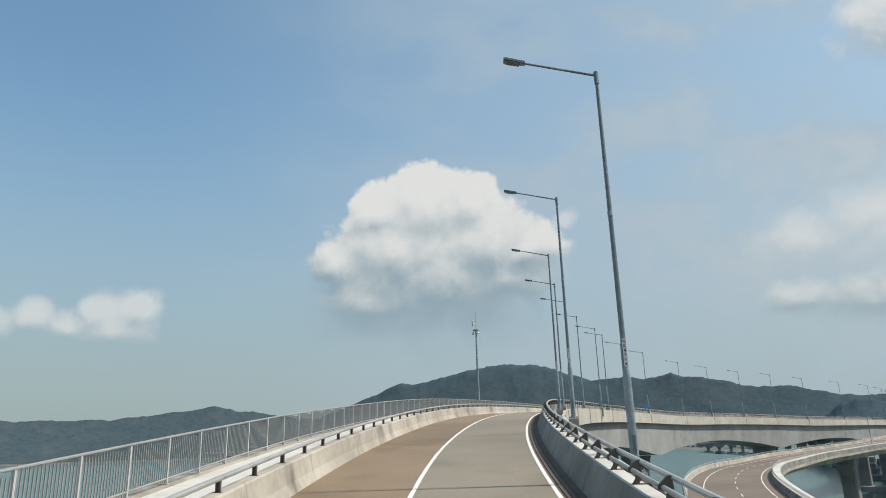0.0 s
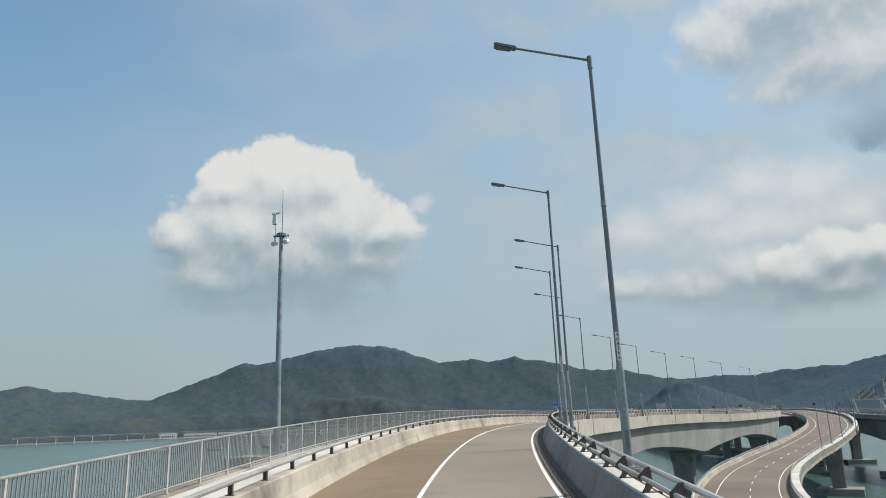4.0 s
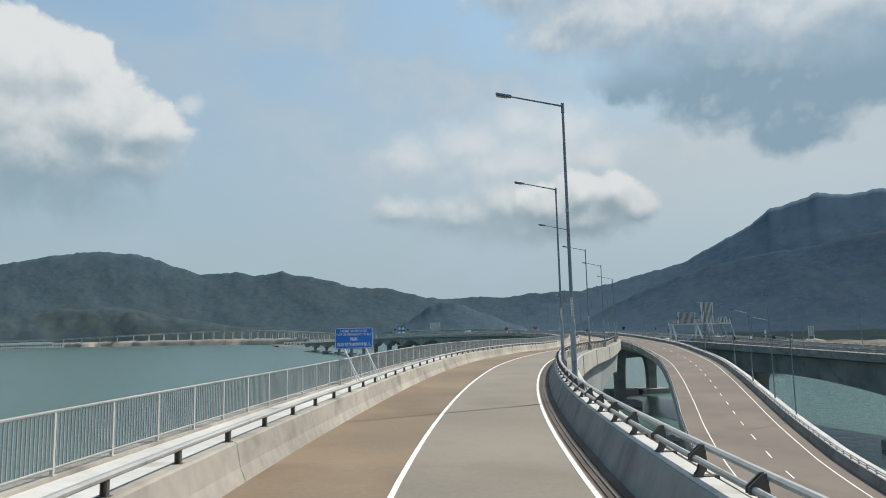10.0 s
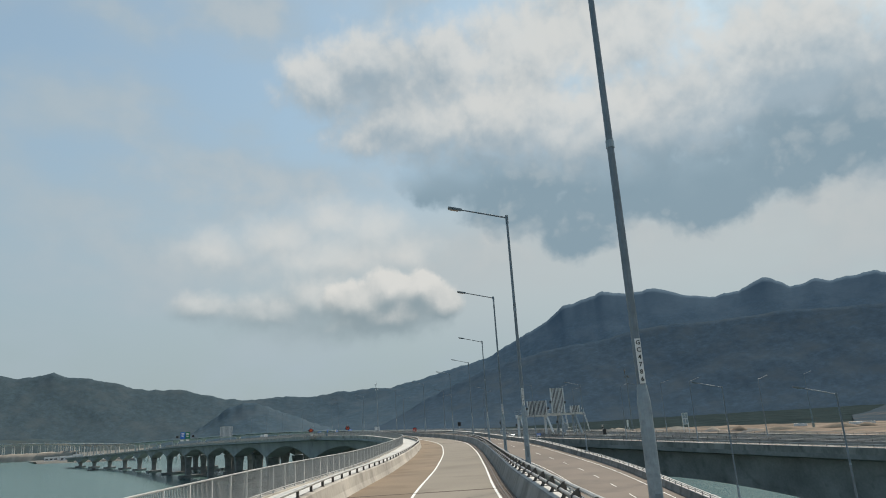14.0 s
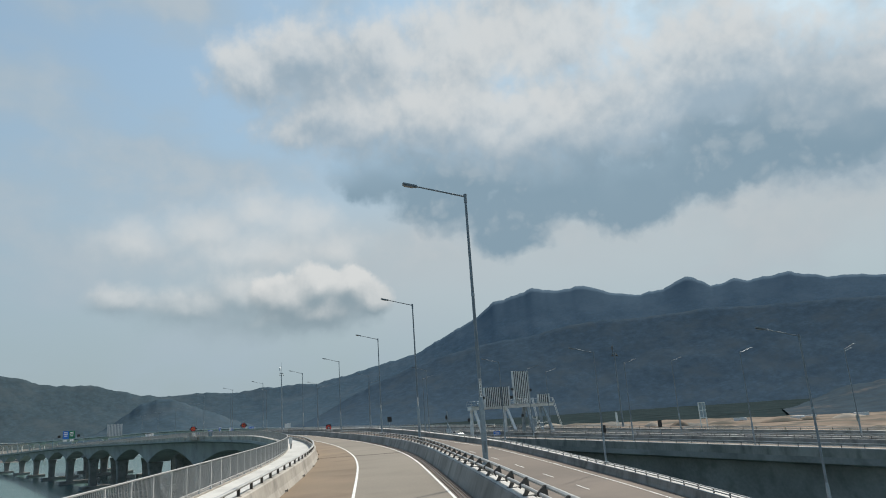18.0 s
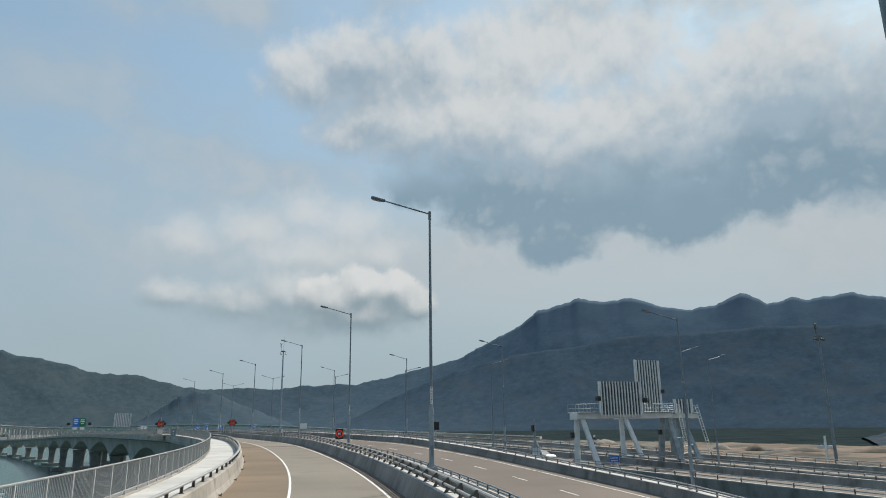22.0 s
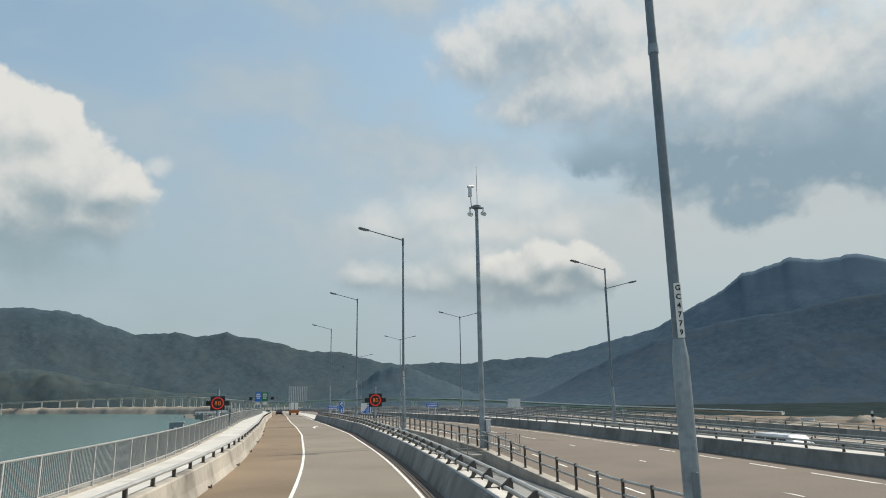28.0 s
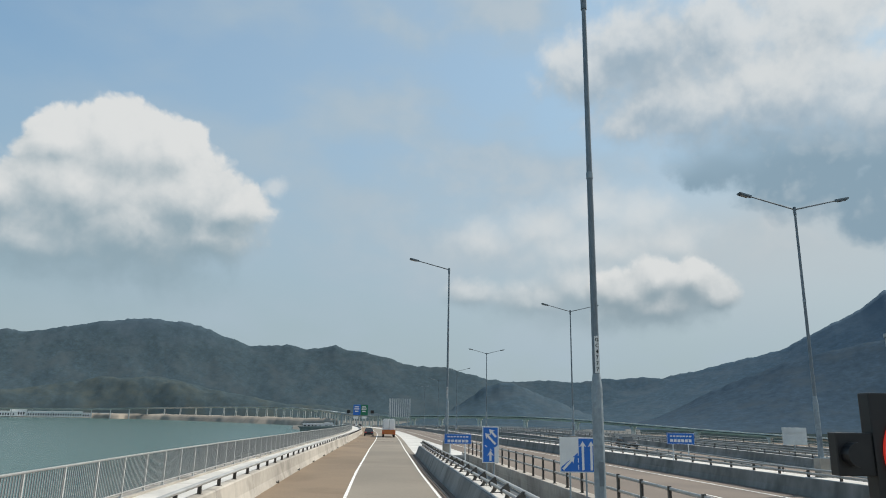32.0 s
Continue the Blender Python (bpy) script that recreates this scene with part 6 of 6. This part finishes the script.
def saloon(m, mat, label, name="car", stripe=None):
    e = empty(name, m, label, "car", "cars")
    part("body", shell(((-2.25, 0.78, 0.35, 0.7, 0.72), (-2.0, 0.86, 0.25, 0.80, 0.93), (-0.9, 0.88, 0.22, 0.82, 0.97), (1.0, 0.88, 0.22, 0.82, 1.0), (1.95, 0.86, 0.25, 0.78, 0.98), (2.25, 0.8, 0.35, 0.72, 0.75)), 1), mat, e)
    part("cabin", shell(((-1.05, 0.80, 0.90, 0.78, 0.97), (-0.35, 0.80, 0.92, 0.60, 1.42), (0.9, 0.80, 0.92, 0.60, 1.44), (1.75, 0.80, 0.92, 0.76, 1.0)), 1), CAR_GLASS, e, "dark glass of the cabin")
    part("roof", bm_box(-0.6, 0.6, -0.3, 0.88, 1.40, 1.47, 0.03), mat, e)
    if stripe:
        part("roof_panel", bm_box(-0.58, 0.58, -0.28, 0.86, 1.471, 1.482, 0.004), stripe, e)
    for x in (-0.6, 0.6):
        part("headlight", bm_box(x - 0.18, x + 0.18, -2.28, -2.1, 0.58, 0.72, 0.02), WHITE, e)
        part("tail_light", bm_box(x - 0.18, x + 0.18, 2.1, 2.27, 0.62, 0.78, 0.02), RED, e)
        for y in (-1.38, 1.38):
            wheel(e, math.copysign(0.80, x), y, 0.32)
    return e


def van(m, mat, label):
    e = empty("van", m, label, "van", "cars")
    part("body", shell(((-2.45, 0.86, 0.4, 0.76, 0.9), (-2.25, 0.92, 0.3, 0.84, 1.08), (-1.3, 0.94, 0.28, 0.74, 1.9), (2.2, 0.94, 0.28, 0.76, 1.95), (2.42, 0.9, 0.34, 0.74, 1.8)), 1), mat, e)
    part("windscreen", shell(((-2.2, 0.78, 1.10, 0.78, 1.14), (-1.34, 0.80, 1.1, 0.70, 1.84)), 1), CAR_GLASS, e)
    for x in (-1, 1):
        for y0, y1 in ((-1.15, -0.25), (-0.15, 1.0), (1.1, 2.1)):
            bm = bmesh.new()
            v = [bm.verts.new((x * (hw + d), y, z)) for d in (0.015, -0.05) for y, z, hw in ((y0, 1.2, 0.935), (y1, 1.2, 0.935), (y1 - 0.04, 1.74, 0.80), (y0 + (0.12 if y0 < -1 else 0.04), 1.74, 0.80))]
            for f in ((0, 1, 2, 3), (7, 6, 5, 4), (0, 4, 5, 1), (1, 5, 6, 2), (2, 6, 7, 3), (3, 7, 4, 0)):
                bm.faces.new([v[q] for q in f])
            bmesh.ops.recalc_face_normals(bm, faces=bm.faces[:])
            part("side_window", bm, CAR_GLASS, e)
        for y in (-1.55, 1.45):
            wheel(e, x * 0.86, y, 0.34)
        part("headlight", bm_box(x * 0.66 - 0.18, x * 0.66 + 0.18, -2.5, -2.3, 0.75, 0.95, 0.02), WHITE, e)
    return e


def truck(m, label, body=WHITE_CAR, base=ORANGE, length=9.0, tall=2.6):
    """Seen from behind: a boxed load on an orange frame."""
    e = empty("lorry", m, label, "lorry", "cars")
    part("chassis", bm_box(-1.15, 1.15, -length / 2, length / 2, 0.75, 1.15, 0.04), base, e, "rusty orange frame")
    part("tailboard", bm_box(-1.2, 1.2, -length / 2 - 0.06, -length / 2 + 0.1, 0.55, 1.35, 0.03), base, e, "rusty orange tailboard")
    for x in (-0.52, 0.52):
        part("load_box", bm_box(x - 0.44, x + 0.44, -length / 2 + 0.2, length / 2 - 2.4, 1.16, 1.16 + tall, 0.03), body, e, "white boxed load")
    part("cab", bm_box(-1.15, 1.15, length / 2 - 2.1, length / 2, 0.9, 3.0, 0.12), body, e)
    part("mudguard", bm_box(-1.2, 1.2, -length / 2 + 0.5, -length / 2 + 2.6, 0.62, 0.76, 0.03), POST, e)
    for x in (-0.95, 0.95):
        part("tail_light", bm_box(x - 0.14, x + 0.14, -length / 2 - 0.09, -length / 2 - 0.05, 0.75, 0.9, 0.01), RED, e)
        for y in (-length / 2 + 1.1, -length / 2 + 2.2, length / 2 - 1.0):
            wheel(e, x, y, 0.48, 0.34)
    return e


truck(OWN.spot(606, 0.3, 0.0), "lorry with white boxed load on a rusty orange frame", WHITE_CAR, ORANGE, 9.0, 2.0)
e = saloon(OWN.spot(612, -3.4, 0.0, 180), DARK_CAR, "dark car standing far along the road")
saloon(R3.spot(545, 5.0, 0.0, 0), WHITE_CAR, "white saloon car on the main viaduct")
van(R3.spot(594, 5.0, 0.0, 0), WHITE_CAR, "white van with dark windows on the main viaduct")
saloon(R3.spot(640, 5.0, 0.0, 0), WHITE_CAR, "white and orange taxi on the main viaduct", "taxi", ORANGE)
saloon(R3.spot(700, 6.0, 0.0, 0), DARK_CAR, "dark car on the main viaduct")
for s, lat in ((845, -3.0), (872, 0.4), (915, -3.2), (960, 0.3)):
    saloon(OWN.spot(s, lat, 0.0, 180), WHITE_CAR if lat < 0 else DARK_CAR, "car far down the road towards the shore")

# ---- shore, far viaduct and boats ----
def around(rows, step=12.0):
    """A line from rows of bearing, distance, height seen from the end of the drive."""
    pts = [(-85 + r * math.sin(radians(a)), 458 + r * math.cos(radians(a)), z) for a, r, z in rows]
    s = [0.0]
    for p, q in zip(pts, pts[1:]):
        s.append(s[-1] + math.hypot(q[0] - p[0], q[1] - p[1]))
    ds, v = hermite([(d, *p) for d, p in zip(s, pts)], step)
    return Line(ds, v[:, 0], v[:, 1], v[:, 2])


FARV = around(((-66, 3250, 31), (-55, 3230, 32), (-47.4, 3200, 33.8), (-42.5, 3150, 37.0), (-36.8, 3050, 47.6), (-33, 2900, 53.2), (-29.5, 2650, 53.6), (-25.5, 2150, 44.0), (-23.8, 1700, 35.4), (-20.9, 1250, 29.6), (-17.3, 1000, 30.4),
               (-8.3, 870, 31.0), (-4, 835, 28.6), (0, 805, 25.2), (5.7, 775, 20.6), (12.7, 750, 16.4), (22, 720, 11.5)))
L_ = FARV.s[-1]
thick = lambda s: float(np.interp(s, (0, L_ * 0.55, L_), (5.0, 4.0, 2.2)))
tagged(sweep("bridge_deck", FARV, 0, L_, 14, lambda s: ((-5.5, 0.0), (5.5, 0.0), (5.5, 1.0), (5.2, 1.0), (5.2, 0.02), (-5.2, 0.02), (-5.2, 1.0), (-5.5, 1.0), (-5.5, -0.8), (-3.0, -thick(s)), (3.0, -thick(s)), (5.5, -0.8)), PALE_DECK),
       "distant pale concrete viaduct along the shore", "bridge deck", kind="structure")
for k in range(int(L_ // 70)):
    s = 20 + 70 * k
    p = FARV.at(s)
    if s < L_ - 40 and p.z > 9:
        e = empty("viaduct_pier", Matrix.Translation((p.x, p.y, 0)) @ Matrix.Rotation(-FARV.head(s), 4, "Z"), "distant pale concrete viaduct pier", "bridge pier", "viaduct piers")
        for side in (-1, 1):
            bm = bmesh.new()
            tube(bm, (side * 3.6, 0, -1.0), (side * 2.6, 0, p.z - thick(s) - 0.8), 1.3, 1.2, 8)
            part("column", bm, PALE_DECK, e)
        part("crosshead", bm_box(-4.4, 4.4, -1.8, 1.8, p.z - thick(s) - 1.8, p.z - thick(s) + 0.02, 0.1), PALE_DECK, e)


def land(name, mat, rows, z, label, seed, rough=2.5, centre=(-85, 458)):
    """Low land between two distances: rows of bearing, near and far."""
    verts, faces, k = [], [], 13
    n = 120
    for i in range(n + 1):
        a = rows[0][0] + (rows[-1][0] - rows[0][0]) * i / n
        r0, r1 = (float(np.interp(a, [q[0] for q in rows], [q[c] for q in rows])) for c in (1, 2))
        r0 += 30 * noise.fractal(Vector((a * 0.5, seed, 0)), 0.8, 2.0, 4)
        for j in range(k):
            r = r0 + (r1 - r0) * j / (k - 1)
            h = -1.0 if j == 0 else z * min(1.0, j * 0.5) + max(0.0, rough * noise.fractal(Vector((a * 0.8, r * 0.01, seed)), 0.8, 2.0, 4))
            verts.append((centre[0] + r * math.sin(radians(a)), centre[1] + r * math.cos(radians(a)), h))
    for i in range(n):
        for j in range(k - 1):
            a = i * k + j
            faces.append((a, a + 1, a + k + 1, a + k))
    return tagged(obj(name, verts, faces, mat, smooth=True), label, "land", kind="structure")


land("ground_sandbar", BEACH, ((-42, 3230, 3300), (-39, 3100, 3260), (-36, 2850, 3100), (-32.6, 2480, 2800), (-28.8, 2150, 2450), (-24, 1750, 1950)), 19.0, "pale sandy spit along the shore", 3.0, 5.0)
land("ground_shore", MUD, ((-95, 3300, 4300), (-60, 3300, 4300), (-42, 3300, 4200), (-34, 3150, 4100), (-24, 2300, 4000), (-16, 1700, 3900), (-8, 1500, 3600), (0, 1400, 3000)), 4.0, "dark low shore below the mountains", 5.0, 4.0)
land("ground_reclaimed", SAND, ((-2, 1500, 1700), (6, 900, 1250), (12, 640, 1080), (22, 520, 960), (32, 440, 860), (40, 400, 760), (70, 400, 720), (100, 700, 1000)), 3.0, "flat sandy reclaimed land under construction", 8.0, 2.0, (-60, 330))
land("ground_scrub", SCRUB, ((-2, 1650, 3000), (6, 1200, 2750), (12, 1050, 2600), (22, 930, 2550), (32, 830, 2500), (40, 730, 2500), (70, 690, 2500), (100, 960, 2600)), 3.6, "dark scrubland at the foot of the mountain", 12.0, 3.0, (-60, 330))

rng = random.Random(7)


def shed(m, w, d, h, mat, label):
    e = empty("shed", m, label, "building", "shore buildings")
    part("wall", bm_box(-w / 2, w / 2, -d / 2, d / 2, 0, h, 0.1), mat, e)
    bm = bmesh.new()
    plate(bm, [(-w / 2 - 0.6, h), (w / 2 + 0.6, h), (w / 2 * 0.96, h * 1.28), (-w / 2 * 0.96, h * 1.28)], -d / 2 - 0.5, d / 2 + 0.5)
    part("roof", bm, WHITE, e)
    for i in range(int(w // 9)):
        x = -w / 2 + 4.5 + 9 * i
        part("opening", bm_box(x - 2.4, x + 2.4, -d / 2 - 0.15, -d / 2 + 0.1, h * 0.25, h * 0.7), CAR_GLASS, e)
    return e


for a, r, w, h in ((-48.9, 3330, 260, 16), (-45.2, 3340, 100, 17), (-43.7, 3330, 130, 18), (-46.6, 3350, 60, 24), (-41.6, 3420, 120, 14), (-52.5, 3340, 150, 16), (-55, 3340, 80, 20), (-39.8, 3440, 90, 13)):
    shed(facing(Vector((-85 + r * math.sin(radians(a)), 458 + r * math.cos(radians(a)), 3.0)), a), w, 20, h, WHITE_CAR, "long low white shed on the far shore")


for a, r, w, h, mat in ((-25.4, 1500, 26, 7, WHITE_CAR), (-24.7, 1450, 18, 9, PALE_METAL), (-24.0, 1380, 22, 6, WHITE_CAR), (-26.2, 1620, 30, 6, PALE_METAL), (-23.4, 1300, 14, 8, WHITE_CAR), (-22.6, 1260, 20, 5, PALE_METAL)):
    shed(facing(Vector((-85 + r * math.sin(radians(a)), 458 + r * math.cos(radians(a)), 3.2)), a), w, 12, h, mat, "small pale building by the landing of the far viaduct")
tagged(land("ground_landing", MUD, ((-27.5, 1480, 1800), (-24, 1250, 1700), (-21, 1120, 1700)), 3.2, "low dark shore at the landing of the viaduct", 6.0, 1.0), kind="structure")


def hull(bm, length, beam, high, sheer=0.5):
    pts = ((-0.5, 0.85), (-0.46, 1.0), (0.2, 1.0), (0.4, 0.65), (0.5, 0.02))
    rings = []
    for f, w in pts:
        up = sheer * max(0.0, f) * high
        rings.append([bm.verts.new(c) for c in ((-beam / 2 * w * 0.8, f * length, -0.6), (beam / 2 * w * 0.8, f * length, -0.6), (beam / 2 * w, f * length, high + up), (-beam / 2 * w, f * length, high + up))])
    for a, b in zip(rings, rings[1:]):
        for i in range(4):
            j = (i + 1) % 4
            bm.faces.new((a[i], b[i], b[j], a[j]))
    bm.faces.new(rings[0])
    bm.faces.new(rings[-1][::-1])
    bmesh.ops.recalc_face_normals(bm, faces=bm.faces[:])
    return bm


def boat(p, az, length, label, dark=True, house=True):
    e = empty("boat", facing(Vector(p), az), label, "boat", "boats")
    q = length
    part("hull", hull(bmesh.new(), q, q * 0.24, q * 0.085, 0.9), HULL if dark else STEEL, e, "dark hull")
    if house:
        part("wheelhouse", bm_box(-q * 0.09, q * 0.09, -q * 0.46, -q * 0.20, q * 0.085, q * 0.20, 0.15), WHITE_CAR, e, "white deckhouse")
        br = part("bridge", bm_box(-q * 0.08, q * 0.08, -q * 0.40, -q * 0.22, q * 0.20, q * 0.28, 0.15), WHITE_CAR, e, "white bridge")
        part("window_band", bm_box(-q * 0.082, q * 0.082, -q * 0.405, -q * 0.215, q * 0.235, q * 0.26), CAR_GLASS, br)
        part("funnel", bm_tube((0, -q * 0.43, q * 0.2), (0, -q * 0.43, q * 0.30), q * 0.022, q * 0.018, 12), ORANGE, e)
        part("bulwark", bm_box(-q * 0.05, q * 0.05, q * 0.33, q * 0.42, q * 0.12, q * 0.155, 0.1), HULL, e)
        for f, t in ((-0.10, 0.30), (0.20, 0.34), (-0.30, 0.42)):
            part("mast", bm_tube((0, f * q, q * 0.08), (0, f * q, q * t), 0.25, 0.12, 6), MAST, e)
        part("derrick", bm_tube((0, 0.20 * q, q * 0.12), (0, -0.08 * q, q * 0.26), 0.16, 0.12, 6), MAST, e)
        for f in (-0.12, 0.05):
            part("hatch", bm_box(-q * 0.08, q * 0.08, f * q, (f + 0.14) * q, q * 0.08, q * 0.115, 0.1), STEEL, e)
    else:
        part("cabin", bm_box(-q * 0.08, q * 0.08, -q * 0.2, q * 0.1, q * 0.085, q * 0.2, 0.05), HULL, e)
        part("mast", bm_tube((0, -q * 0.1, q * 0.2), (0, -q * 0.1, q * 0.4), 0.1, 0.05, 6), MAST, e)
    return e


boat((-767, 852, 0), -115, 33, "small cargo boat with white wheelhouse on the bay")
boat((-820, 790, 0), -120, 22, "small dark work boat on the bay")
boat((-412, 1112, 0), -100, 13, "small dark motor boat on the water", True, False)
e = empty("barge", facing(Vector((34, 573, 0)), 80), "low dark barge heaped with rusty scrap", "barge")
part("hull", bm_box(-6.5, 6.5, -24, 24, -0.8, 2.6, 0.3), HULL, e)
for k in range(60):
    part("scrap_piece", bm_box(-1, 1, -1, 1, 0, 1.3, turn=Matrix.Translation((rng.uniform(-4.5, 4.5), rng.uniform(-20, 16), rng.uniform(2.3, 3.6))) @ Euler((rng.random(), rng.random(), rng.random() * 6)).to_matrix().to_4x4()), SCRAP, e)
part("deck_house", bm_box(-4, 4, 18, 22.5, 2.6, 7.5, 0.15), WHITE_CAR, e)
# a striped beacon on the reclaimed land
e = empty("beacon", Matrix.Translation((-60 + 640 * math.sin(radians(21)), 330 + 640 * math.cos(radians(21)), 3.0)), "black and white striped beacon post", "beacon")
for k in range(5):
    part("band", bm_tube((0, 0, 4 + 2 * k), (0, 0, 6 + 2 * k), 0.9 if k % 2 else 0.7, 0.9 if k % 2 else 0.7, 12), BLACK if k % 2 else WHITE, e)
part("pole", bm_tube((0, 0, 0), (0, 0, 4), 0.4, 0.4, 10), SCRAP, e)

# ---- heaps, containers and posts on the reclaimed land ----
def heap(m, r, h, seed, label):
    bm = bmesh.new()
    rings = []
    for k in range(6):
        f = k / 5
        rings.append([bm.verts.new((r * (1 - f) * math.cos(a) * (1 + 0.35 * noise.noise(Vector((math.cos(a), math.sin(a), seed)))), 0.7 * r * (1 - f) * math.sin(a),
                                    h * f**0.8 + 0.25 * h * noise.noise(Vector((3 * math.cos(a), 3 * f, seed + 4))) * (0 < k < 5) - 0.3 * (k == 0))) for a in (2 * math.pi * i / 16 for i in range(16))])
    for lo, hi in zip(rings, rings[1:]):
        for i in range(16):
            bm.faces.new((lo[i], lo[(i + 1) % 16], hi[(i + 1) % 16], hi[i]))
    bmesh.ops.remove_doubles(bm, verts=bm.verts, dist=0.01)
    o = part("earth_mound", bm, rng.choice((SAND, SAND, MUD, BEACH)), None, smooth=True)
    o.matrix_basis = m
    return tagged(o, label, "mound", "earth mounds")


def site(a, r):
    return Matrix.Translation((-60 + r * math.sin(radians(a)), 330 + r * math.cos(radians(a)), 3.6)) @ Matrix.Rotation(-radians(a) + rng.uniform(-0.4, 0.4), 4, "Z")


for k in range(34):
    a = rng.uniform(14, 62)
    far = float(np.interp(a, (12, 22, 32, 40, 70), (1020, 900, 800, 700, 660)))
    heap(site(a, rng.uniform(far - 200, far)), rng.uniform(8, 22), rng.uniform(2.0, 5.0), 5.0 * k, "bare earth mound on the construction site")


def container(m, mat, label):
    e = empty("container", m, label, "container", "site containers")
    b = part("body", bm_box(-6.0, 6.0, -1.22, 1.22, 0.15, 2.7, 0.03), mat, e)
    for i in range(22):
        x = -5.8 + 11.6 * i / 21
        part("rib", bm_box(x - 0.09, x + 0.09, -1.27, -1.215, 0.35, 2.55), mat, b)
    for x in (-5.9, 5.9):
        part("corner_post", bm_box(x - 0.1, x + 0.1, -1.29, -1.2, 0.1, 2.75), mat, e)
    part("base_rail", bm_box(-6.0, 6.0, -1.28, 1.28, 0.0, 0.15), POST, e)
    return e


for k in range(7):
    a = rng.uniform(16, 58)
    far = float(np.interp(a, (12, 22, 32, 40, 70), (1020, 900, 800, 700, 660)))
    container(site(a, far - rng.uniform(30, 110)), rng.choice((WHITE_CAR, ORANGE, SCRAP, PALE_METAL)), "weathered steel container on the construction site")
